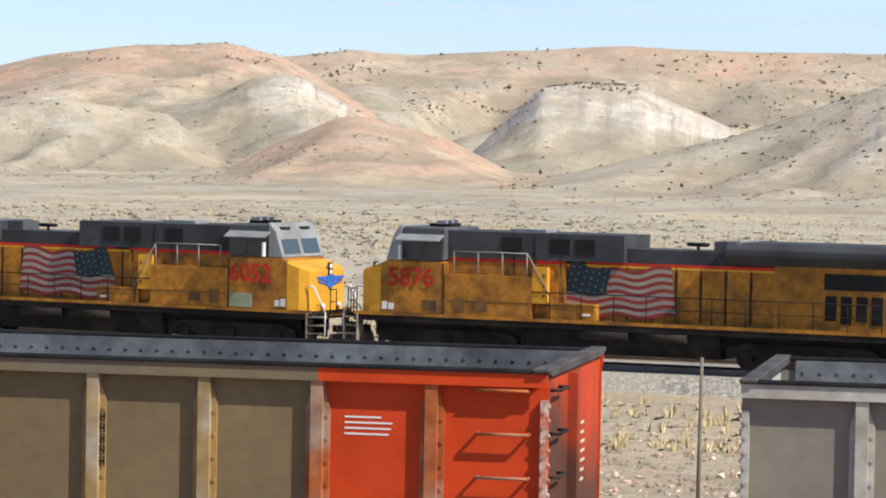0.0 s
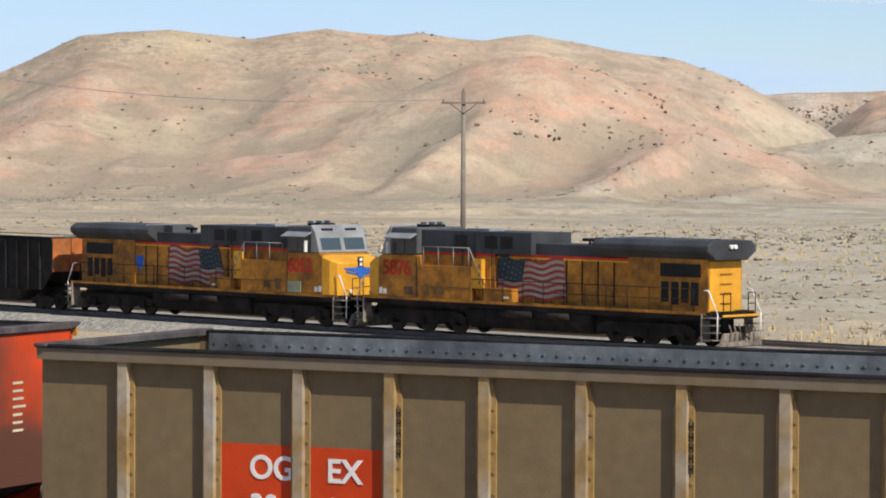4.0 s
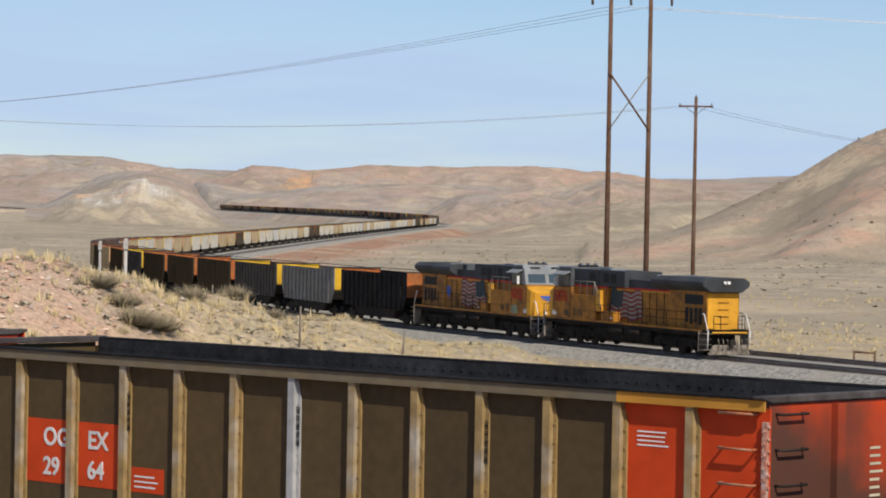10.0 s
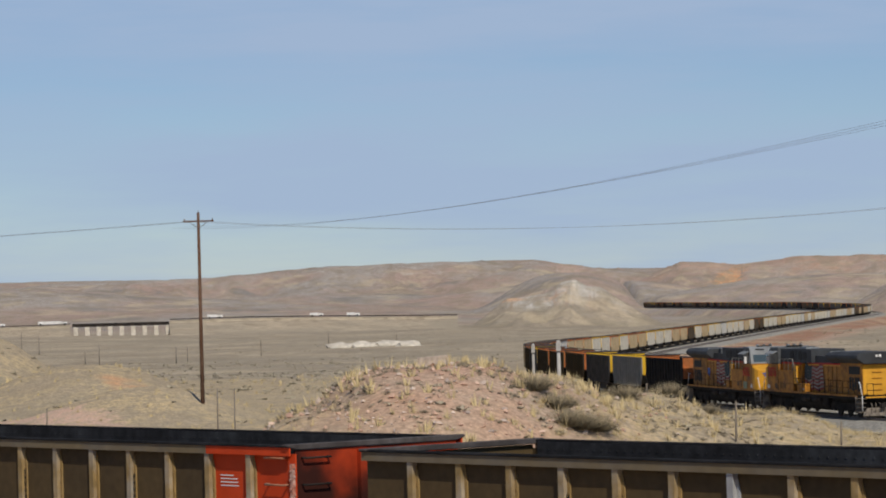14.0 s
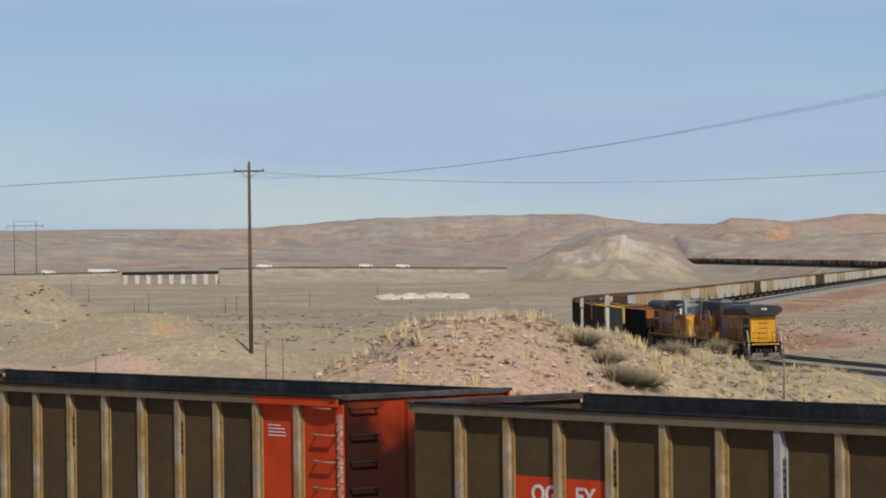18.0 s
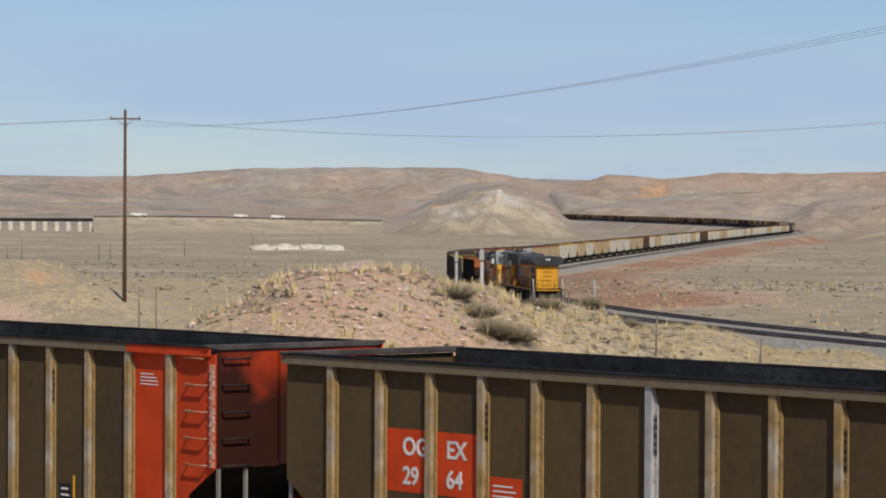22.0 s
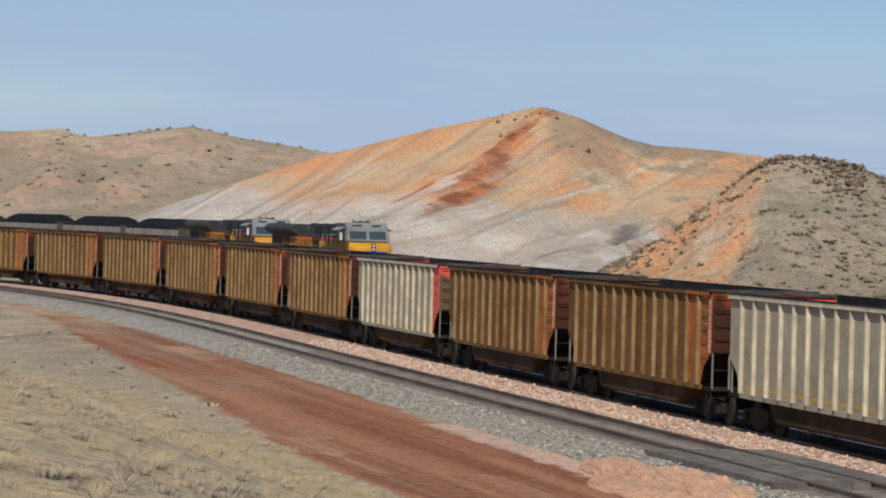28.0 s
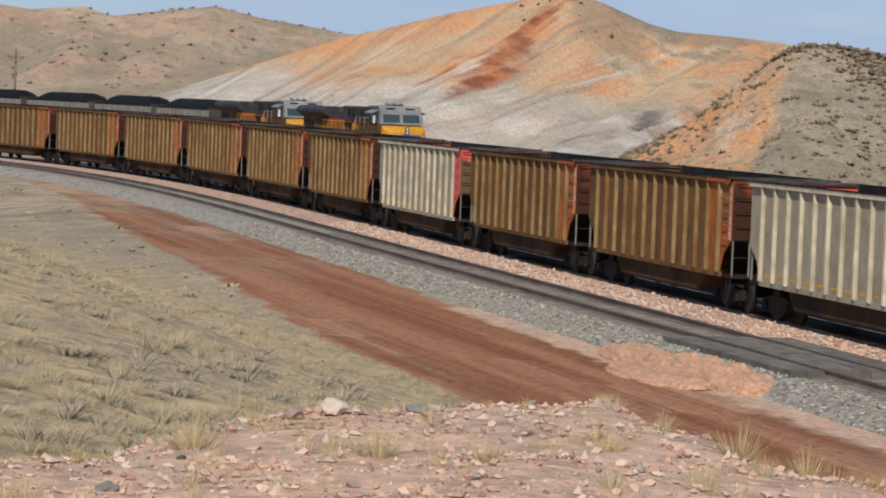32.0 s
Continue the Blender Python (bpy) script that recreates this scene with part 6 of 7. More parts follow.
# ---- the loaded train coming in on the left ----
COAL_NOSE = -2.2
coal_train = []
for k in range(2):
    ob = locomotive("", "yellow and grey diesel locomotive leading a loaded coal train", "leading locomotives", None, M_SOOTYELLOW)
    coal_train.append((ob, 11.15 + 22.3 * k))


def heap_mesh():
    bm = bmesh.new()
    nx, ny = 40, 8
    rows = []
    for i in range(nx + 1):
        u = i / nx
        row = []
        for j in range(ny + 1):
            v = j / ny
            edge = min(1, u * 7, (1 - u) * 7) ** 0.8
            z = 3.5 + edge * (0.95 * math.sin(math.pi * v) ** 0.7) + 0.09 * noise.noise((u * 20, v * 4, 3.1))
            row.append(bm.verts.new((-7.1 + 14.2 * u, -1.45 + 2.9 * v, z)))
        rows.append(row)
    for a, b in zip(rows, rows[1:]):
        for j in range(ny):
            bm.faces.new((a[j], b[j], b[j + 1], a[j + 1]))
    return bm


loaded = None
for k in range(10):
    if loaded is None:
        loaded = far_car(M_GREYCAR, M_GREYCAR, M_DARKCAR, "grey coal car heaped with coal")
        loaded["group"] = "loaded coal train"
        part("coal_load", heap_mesh(), M_COAL, loaded, "heaped black coal")
        car = loaded
    else:
        car = copy_thing(loaded, Matrix())
    coal_train.append((car, 44.6 + CAR * (k + 0.5)))
for ob, behind in coal_train:
    place_on(coal_line, ob, COAL_NOSE - behind)


# ---- power lines ----
def stand(name, az, r, label, category, group=""):
    ob = empty(name, label, category, group)
    x, y = polar(az, r)
    ob.matrix_basis = pose(x, y, ground_height(x, y) - 0.1, 0, 0, -az)
    return ob


def rise(az, r, el):
    """The height of a pole whose top stands that high over the camera's level."""
    x, y = polar(az, r)
    return EYE[2] + r * math.tan(radians(el)) - ground_height(x, y) + 0.1


def t_pole(az, r, el, lean=0.0, arm=2.4, wood=None):
    height = rise(az, r, el)
    pole = stand("utility_pole", az, r, "brown wooden utility pole with a crossarm on the prairie", "utility pole", "utility poles")
    bm = bmesh.new()
    bar(bm, (0, 0, -0.5), (lean, 0, height), 0.17, 0.11, sides=10)
    part("pole", bm, wood or M_TIMBER, pole)
    bm = bmesh.new()
    box(bm, lean - arm / 2, lean + arm / 2, -0.18, -0.08, height - 0.72, height - 0.60)
    part("crossarm", bm, wood or M_TIMBER, pole)
    bm = bmesh.new()
    for s in (-1, 1):
        bar(bm, (lean + s * 0.7, -0.13, height - 0.72), (lean, -0.13, height - 1.25), 0.02, sides=5)
    part("arm_brace", bm, M_STEEL, pole)
    for dx in (-arm / 2 + 0.1, arm / 2 - 0.1, 0.0):
        bm = bmesh.new()
        z = height - 0.6 if dx else height
        bar(bm, (lean + dx, -0.13 if dx else 0, z), (lean + dx, -0.13 if dx else 0, z + 0.16), 0.05, 0.03, sides=8)
        part("insulator", bm, M_INSUL, pole)
    return pole


def h_frame(az, r, el, legs, spacing, arm_over, rz=0.0):
    """A wooden pole frame for the high-voltage line."""
    height = rise(az, r, el)
    ob = stand("transmission_frame", az, r, "tall brown wooden transmission frame with a crossarm and braces", "transmission pole", "transmission frames")
    ob.matrix_basis = ob.matrix_basis @ pose(0, 0, 0, 0, 0, rz)
    xs = [(k - (legs - 1) / 2) * spacing for k in range(legs)]
    for x in xs:
        bm = bmesh.new()
        bar(bm, (x, 0, -0.6), (x, 0, height - (0 if x in (xs[0], xs[-1]) or legs == 2 else 2.2)), 0.20, 0.14, sides=10)
        part("pole", bm, M_TIMBER, ob)
    bm = bmesh.new()
    box(bm, xs[0] - arm_over[0], xs[-1] + arm_over[1], -0.12, 0.12, height * arm_over[2] - 0.12, height * arm_over[2] + 0.12)
    part("crossarm", bm, M_TIMBER, ob)
    if legs == 2:
        bm = bmesh.new()
        box(bm, xs[0], xs[1], -0.05, 0.05, height - 0.2, height - 0.1)
        part("top_tie", bm, M_TIMBER, ob)
    for a, b in zip(xs, xs[1:]):
        lo, hi = (0.56, 0.71) if legs == 2 else (0.41, 0.72)
        for p, q in ((lo, hi), (hi, lo)):
            bm = bmesh.new()
            bar(bm, (a, -0.2, height * p), (b, -0.2, height * q), 0.075 if p > q or legs > 2 else 0.04, sides=6)
            part("brace", bm, M_TIMBER if p > q or legs > 2 else M_GREYWOOD, ob)
    for x in ((xs[0] - arm_over[0] + 0.1, (xs[0] + xs[-1]) / 2, xs[-1] + arm_over[1] - 0.1) if legs == 2 else [v + 1.0 for v in xs]):
        bm = bmesh.new()
        top = height * arm_over[2]
        bar(bm, (x, 0, top), (x, 0, top - 1.45), 0.09, sides=8)
        part("insulator_string", bm, M_INSUL, ob)
    return ob


t_pole(-15.67, 176, 0.99, wood=M_GREYWOOD)
t_pole(-26.79, 225, 1.93)
h_frame(-27.97, 225, 4.26, 2, 2.76, (1.38, 1.55, 0.945))
t_pole(-43.15, 255, 1.67)
h_frame(-51.14, 400, 2.47, 3, 6.5, (0.1, 1.2, 0.88))
h_frame(-48.85, 760, 1.1, 3, 6.0, (0.1, 1.2, 0.78))
h_frame(-47.1, 1500, 0.68, 2, 10.0, (3.5, 3.5, 0.92))
t_pole(-49.77, 420, 1.22, wood=M_GREYWOOD)
t_pole(-55.25, 420, 0.49, wood=M_GREYWOOD)
t_pole(-54.2, 420, 0.09, wood=M_GREYWOOD)


def wire(p0, p1, sag, r, label):
    bm = bmesh.new()
    p0, p1 = Vector(p0), Vector(p1)
    pts = []
    for k in range(25):
        u = k / 24
        p = p0.lerp(p1, u)
        p.z -= sag * 4 * u * (1 - u)
        pts.append(p)
    rings = []
    for p in pts:
        rings.append([bm.verts.new(p + Vector((0, 0, r))), bm.verts.new(p + Vector((r, 0, -0.6 * r))), bm.verts.new(p + Vector((-r, 0, -0.6 * r)))])
    for a, b in zip(rings, rings[1:]):
        for k in range(3):
            bm.faces.new((a[k], a[(k + 1) % 3], b[(k + 1) % 3], b[k]))
    me = mesh_from(bm, "wire")
    me.materials.append(M_WIRE)
    return tagged(new("power_line", me), label, "power line", "power lines")


def up(az, r, el):
    x, y = polar(az, r)
    return x, y, EYE[2] + r * math.tan(radians(el))


# ---- plants and stones, uncountable ----
def clump_material(name, colours, rough=0.9, soft=True):
    m = bpy.data.materials.new(name)
    m.use_nodes = True
    n, l = m.node_tree.nodes, m.node_tree.links
    b = n["Principled BSDF"]
    b.inputs["Roughness"].default_value, b.inputs["Specular IOR Level"].default_value = rough, 0.1
    g = n.new("ShaderNodeNewGeometry")
    ramp = n.new("ShaderNodeValToRGB")
    ramp.color_ramp.elements[0].color = (*colours[0], 1)
    ramp.color_ramp.elements[1].color = (*colours[-1], 1)
    for k, c in enumerate(colours[1:-1]):
        ramp.color_ramp.elements.new((k + 1) / (len(colours) - 1)).color = (*c, 1)
    l.new(g.outputs["Random Per Island"], ramp.inputs[0])
    l.new(ramp.outputs[0], b.inputs["Base Color"])
    if soft:
        # thin blades pass light on, so they take the light of the turf around them
        up_way = n.new("ShaderNodeCombineXYZ")
        up_way.inputs["Z"].default_value = 1.0
        half = n.new("ShaderNodeVectorMath")
        half.operation = "ADD"
        l.new(g.outputs["Normal"], half.inputs[0])
        l.new(up_way.outputs[0], half.inputs[1])
        unit = n.new("ShaderNodeVectorMath")
        unit.operation = "NORMALIZE"
        l.new(half.outputs[0], unit.inputs[0])
        l.new(unit.outputs[0], b.inputs["Normal"])
    return m


M_SAGE = clump_material("sagebrush", [(0.33, 0.29, 0.205), (0.41, 0.36, 0.26), (0.49, 0.43, 0.315)])
M_HILLBRUSH = clump_material("dark_hill_brush", [(0.22, 0.185, 0.125), (0.30, 0.255, 0.18), (0.37, 0.315, 0.225)])
M_DRYGRASS = clump_material("dry_grass", [(0.42, 0.32, 0.16), (0.56, 0.44, 0.235), (0.66, 0.54, 0.31)])
M_BANKGRASS = clump_material("matted_grass", [(0.40, 0.33, 0.23), (0.52, 0.42, 0.27), (0.66, 0.52, 0.30), (0.70, 0.56, 0.33), (0.46, 0.40, 0.30)])
M_BANKBRUSH = clump_material("grey_bank_brush", [(0.34, 0.30, 0.225), (0.44, 0.385, 0.29), (0.52, 0.455, 0.34)])
M_BRUSH = clump_material("grey_brush", [(0.22, 0.185, 0.12), (0.31, 0.255, 0.165), (0.40, 0.33, 0.21)])


def stuff(name, verts, faces, mat, label, category):
    me = bpy.data.meshes.new(name)
    me.from_pydata(verts.tolist(), [], faces.tolist())
    me.materials.append(mat)
    return tagged(new(name, me), label, category, kind="stuff")


def tufts(x, y, size, leaves, width, spread, height, rng):
    """Bunches of pointed leaves standing on the ground; one triangle each."""
    z = land(x, y)
    n = len(x)
    a = rng.rand(n, leaves) * math.tau
    lean = spread * np.sqrt(rng.rand(n, leaves))
    tall = height * (0.55 + 0.45 * rng.rand(n, leaves)) * np.sqrt(np.clip(1.05 - (lean / (spread + 1e-6)) ** 2, 0.1, 1))
    s = size[:, None]
    root = 0.35 * lean
    bx, by = x[:, None] + s * root * np.cos(a), y[:, None] + s * root * np.sin(a)
    tx, ty = x[:, None] + s * lean * np.cos(a), y[:, None] + s * lean * np.sin(a)
    w = width * (0.6 + 0.8 * rng.rand(n, leaves)) * s
    t = a + math.pi / 2 + rng.randn(n, leaves) * 0.8
    zz = np.repeat(z[:, None], leaves, 1)
    p0 = np.stack([bx - w * np.cos(t), by - w * np.sin(t), zz - 0.04 * s], -1)
    p1 = np.stack([bx + w * np.cos(t), by + w * np.sin(t), zz - 0.04 * s], -1)
    p2 = np.stack([tx, ty, zz + s * tall], -1)
    v = np.stack([p0, p1, p2], 2).reshape(-1, 3)
    return v, np.arange(len(v)).reshape(-1, 3)


def pebbles(x, y, size, rng, sink=0.25, z=None):
    """Angular stones: a jittered octahedron each."""
    z = land(x, y) if z is None else z
    base = np.array([(1, 0, 0), (0, 1, 0), (-1, 0, 0), (0, -1, 0), (0, 0, 0.8), (0, 0, -0.8), (0.62, 0.62, 0.45), (-0.62, -0.5, 0.45)])
    tri = np.array([(0, 6, 4), (6, 1, 4), (1, 2, 4), (2, 7, 4), (7, 3, 4), (3, 0, 4), (0, 1, 6), (2, 3, 7), (1, 0, 5), (2, 1, 5), (3, 2, 5), (0, 3, 5)])
    n = len(x)
    v = base[None] * (1 + 0.35 * rng.randn(n, len(base), 1)) * (0.6 + 0.8 * rng.rand(n, 1, 3)) * size[:, None, None]
    a = rng.rand(n) * math.tau
    c, s = np.cos(a)[:, None], np.sin(a)[:, None]
    v = np.stack([v[..., 0] * c - v[..., 1] * s, v[..., 0] * s + v[..., 1] * c, v[..., 2]], -1)
    v += np.stack([x, y, z + size * sink], -1)[:, None, :]
    f = (tri[None] + (np.arange(n) * len(base))[:, None, None]).reshape(-1, 3)
    return v.reshape(-1, 3), f


M_GRAVELBITS = clump_material("mixed_stone_bits", [(0.42, 0.27, 0.20), (0.63, 0.42, 0.31), (0.68, 0.55, 0.45), (0.34, 0.28, 0.25)], soft=False)
M_GREYBITS = clump_material("grey_stone_bits", [(0.20, 0.195, 0.17), (0.34, 0.325, 0.28), (0.46, 0.44, 0.38), (0.27, 0.255, 0.22)], soft=False)
M_DARKBITS = clump_material("dark_rock_bits", [(0.11, 0.085, 0.065), (0.19, 0.145, 0.11), (0.27, 0.205, 0.15)], soft=False)


def scatter(rng, count, az0, az1, r0, r1, keep):
    """Random places in a sector, denser where keep() says so, and none on tracks or the road."""
    az = np.radians(rng.uniform(az0, az1, count))
    r = np.exp(rng.uniform(math.log(r0), math.log(r1), count))
    x, y = r * np.sin(az), r * np.cos(az)
    ns, nz, na = near_line.gap(x, y)
    fs, fz, fa = far_line.gap(x, y, 10)
    ok = ((ns < np.interp(na, (-190, -131, -92, -65), (-9.0, -11.6, -12.8, -14.5))) | (ns > 6.5)) & ((fs > 6.5) | (fs < -10.0)) & ((ns < 16) | (ns > 27))
    ok &= rng.rand(count) < keep(x, y, np.degrees(az), r, ns)
    return x[ok], y[ok], r[ok]


rng = np.random.RandomState(11)
x, y, r = scatter(rng, 90000, -84, 14, 95, 1000, lambda x, y, a, r, ns: np.clip(0.45 + 1.6 * fbm(x, y, 70, 3), 0.04, 1) * np.where(land(x, y) > 3, 0.35, 1) * np.where((a < -41) & (r < 340), 0.12, 1))
v, f = tufts(x, y, (0.25 + 0.75 * rng.rand(len(x)) ** 2) * np.clip(r / 260, 0.6, 1.2), 10, 0.20, 0.85, 0.32, rng)
stuff("sagebrush", v, f, M_SAGE, "scattered grey-brown sagebrush on the prairie and hills", "sagebrush")
x, y, r = scatter(rng, 8000, -62.5, -53, 200, 262, lambda x, y, a, r, ns: np.clip(0.6 + 1.2 * fbm(x, y, 12, 3), 0.1, 1))
v, f = tufts(x, y, 0.25 + 0.6 * rng.rand(len(x)) ** 2, 26, 0.10, 0.75, 0.5, rng)
stuff("hill_brush", v, f, M_HILLBRUSH, "dense dark brush on the grey hillside", "brush")
x, y, r = scatter(rng, 15000, -28, 12, 480, 1000, lambda x, y, a, r, ns: np.clip(0.25 + 1.8 * fbm(x, y, 45, 3), 0.02, 1) * (land(x, y) > 2))
v, f = tufts(x, y, 0.35 + 0.8 * rng.rand(len(x)) ** 3, 10, 0.24, 0.75, 0.45, rng)
stuff("slope_brush", v, f, M_HILLBRUSH, "dark brush dotted over the eroded hillsides", "brush")
x, y, r = scatter(rng, 2000, -76, -66, 400, 600, lambda x, y, a, r, ns: np.clip(0.3 + 1.6 * fbm(x, y, 30, 3), 0.02, 1))
v, f = tufts(x, y, 0.4 + 0.8 * rng.rand(len(x)) ** 2, 10, 0.24, 0.75, 0.45, rng)
stuff("slope_brush", v, f, M_HILLBRUSH, "dark brush dotted over the brown hills", "brush")
x, y, r = scatter(rng, 22000, -57, 14, 95, 420, lambda x, y, a, r, ns: np.clip(0.5 + 2.0 * fbm(x, y, 30, 3), 0.02, 1))
v, f = tufts(x, y, rng.uniform(0.3, 0.7, len(x)), 12, 0.05, 0.55, 0.9, rng)
stuff("dry_grass", v, f, M_DRYGRASS, "pale dry bunch grass across the prairie", "dry grass")
# the bank and the knoll close by
x, y, r = scatter(rng, 60000, -86, -50, 18, 130, lambda x, y, a, r, ns: np.clip(0.55 + 1.4 * fbm(x, y, 6, 3), 0.03, 1) * (ns < -8))
v, f = tufts(x, y, rng.uniform(0.08, 0.24, len(x)) * np.clip(r / 50, 0.6, 1.4), 14, 0.022, 1.5, 0.5, rng)
stuff("bank_grass", v, f, M_BANKGRASS, "matted yellow dry grass on the bank by the road", "dry grass")
x, y, r = scatter(rng, 3000, -86, -55, 24, 130, lambda x, y, a, r, ns: np.clip(0.2 + 2.0 * fbm(x, y, 11, 3) + np.exp(-((ns + 15.5) / 2.5) ** 2), 0.0, 1) * (ns < -8))
v, f = tufts(x, y, rng.uniform(0.16, 0.5, len(x)), 220, 0.0042, 1.1, 0.55, rng)
stuff("bank_tufts", v, f, M_BANKGRASS, "taller straw-coloured grass tufts on the bank", "dry grass")
x, y, r = scatter(rng, 3600, -86, -55, 24, 120, lambda x, y, a, r, ns: np.clip(0.2 + 1.5 * fbm(x, y, 14, 3), 0.0, 1) * (ns < -8))
v, f = tufts(x, y, rng.uniform(0.2, 0.5, len(x)), 70, 0.02, 1.1, 0.4, rng)
stuff("bank_brush", v, f, M_BANKBRUSH, "grey low brush among the bank grass", "brush")
x, y, r = scatter(rng, 330, -74, -54, 11.5, 19, lambda x, y, a, r, ns: np.full(np.shape(x), 0.55))
v, f = tufts(x, y, rng.uniform(0.06, 0.17, len(x)), 70, 0.008, 0.8, 0.9, rng)
x2, y2 = np.array([polar(a, d) for a, d in ((-58.0, 15.2), (-58.5, 15.4), (-57.6, 15.0), (-59.0, 15.0), (-61.6, 16.0), (-60.2, 15.3), (-72.9, 14.4), (-69.9, 14.6), (-62.6, 14.7), (-66.6, 14.3), (-73.4, 14.7), (-59.6, 15.9))]).T
v2, f2 = tufts(x2, y2, rng.uniform(0.14, 0.26, len(x2)), 240, 0.006, 1.0, 0.95, rng)
v, f = np.concatenate([v, v2]), np.concatenate([f, f2 + len(v)])
stuff("knoll_grass", v, f, M_DRYGRASS, "tufts of dry grass on the stony knoll", "dry grass")
x, y, r = scatter(rng, 4000, -10, 12, 36, 100, lambda x, y, a, r, ns: np.clip(0.5 + 1.5 * fbm(x, y, 9, 3), 0.05, 1))
v, f = tufts(x, y, rng.uniform(0.12, 0.4, len(x)), 24, 0.03, 0.8, 0.6, rng)
stuff("trackside_brush", v, f, M_BRUSH, "low grey brush and weeds between the tracks", "brush")
x, y, r = scatter(rng, 9000, -10, 12, 36, 100, lambda x, y, a, r, ns: np.full(np.shape(x), 0.8))
v, f = pebbles(x, y, 0.02 + 0.09 * rng.rand(len(x)) ** 4, rng)
stuff("trackside_stones", v, f, M_GRAVELBITS, "loose stones between the tracks", "stones")
# the mound beyond the train
x, y, r = scatter(rng, 9000, -43, -28, 100, 150, lambda x, y, a, r, ns: np.clip((a + 38.0) / 4, 0.0, 1) * np.clip(0.6 + 1.4 * fbm(x, y, 8, 3), 0.05, 1))
v, f = tufts(x, y, rng.uniform(0.2, 0.5, len(x)), 34, 0.013, 0.9, 0.75, rng)
stuff("mound_grass", v, f, M_DRYGRASS, "tall pale grass on the mound beyond the train", "dry grass")
x, y = np.array([polar(a, d) for a, d in ((-36.9, 112), (-36.5, 111), (-36.2, 112), (-37.3, 113), (-35.7, 122), (-34.2, 128), (-36.7, 110.5), (-34.9, 126), (-47.0, 150), (-52.2, 110))]).T
v, f = tufts(x, y, rng.uniform(0.9, 1.4, len(x)), 950, 0.009, 0.95, 0.6, rng)
stuff("greasewood", v, f, M_BRUSH, "grey-green bushes on the mound", "bush")


x, y, r = scatter(rng, 2600, -44, -33, 98, 128, lambda x, y, a, r, ns: np.clip(0.5 + 1.4 * fbm(x, y, 5, 3), 0.05, 1))
v, f = tufts(x, y, rng.uniform(0.12, 0.34, len(x)), 60, 0.03, 0.9, 0.55, rng)
stuff("mound_brush", v, f, M_HILLBRUSH, "small dark low bushes dotted over the mound", "brush")
x, y, r = scatter(rng, 22000, -80, -50, 10.5, 20, lambda x, y, a, r, ns: np.full(np.shape(x), 0.9))
v, f = pebbles(x, y, 0.005 + 0.022 * rng.rand(len(x)) ** 4, rng)
stuff("knoll_gravel", v, f, M_GRAVELBITS, "loose pink and grey gravel on the knoll", "gravel")
x, y, r = scatter(rng, 3600, -43, -34, 98, 126, lambda x, y, a, r, ns: np.clip((-34.5 - a) / 3, 0, 1))
v, f = pebbles(x, y, 0.02 + 0.10 * rng.rand(len(x)) ** 3, rng)
stuff("mound_stones", v, f, M_GRAVELBITS, "scattered pink stones on the mound", "stones")
for az0, az1, r0, r1, count, big in ((-60.1, -57.9, 232, 246, 2200, 0.24), (-60.6, -59.4, 222, 240, 700, 0.30), (-64.6, -62.6, 325, 345, 40, 0.18), (-62.0, -54, 190, 250, 900, 0.13), (-74, -67, 520, 600, 160, 0.45), (-8, 8, 930, 1000, 1200, 0.5), (-11.0, -7.0, 960, 990, 700, 0.55), (-0.8, 1.6, 890, 925, 700, 0.36), (4.0, 8.0, 905, 945, 700, 0.55), (1.0, 8.0, 480, 600, 500, 0.32), (0.9, 3.4, 712, 724, 260, 0.34), (-17, -12, 560, 640, 520, 0.36), (-7, -3, 770, 800, 400, 0.32)):
    x, y, r = scatter(rng, count, az0, az1, r0, r1, lambda x, y, a, r, ns: np.clip(0.35 + 2.2 * fbm(x, y, 12, 2), 0, 1))
    v, f = pebbles(x, y, big * (0.4 + rng.rand(len(x)) ** 2), rng)
    stuff("outcrop", v, f, M_DARKBITS, "dark clinker rocks along the hill crest", "rocks")


for count, lo, hi, top, label in ((9000, -3.2, -1.55, -0.03, "loose pink stones on the ballast shoulder"), (5000, -3.2, -2.4, -0.16, "loose pink stones along the ballast foot")):
    s_at, out = rng.uniform(-125, -40, count), rng.uniform(lo, hi, count)
    x, y, z, h = near_line.point(s_at)
    v, f = pebbles(x - out * np.sin(h), y + out * np.cos(h), 0.02 + 0.045 * rng.rand(count) ** 2, rng, z=z + np.interp(out, (-3.25, -2.7, -1.5, -1.12), (-0.22, -0.06, 0.06, -0.2)))
    stuff("ballast_stones", v, f, M_GRAVELBITS, label, "stones")
s_at, out = rng.uniform(-125, -40, 9000), rng.uniform(-3.1, -1.4, 9000)
x, y, z, h = front_line.point(s_at)
v, f = pebbles(x - out * np.sin(h), y + out * np.cos(h), 0.02 + 0.04 * rng.rand(len(x)) ** 2, rng, z=z + np.interp(out, (-3.2, -1.9, -1.4), (-0.85, -0.185, -0.185)))
stuff("ballast_stones", v, f, M_GREYBITS, "loose grey stones on the ballast slope", "stones")


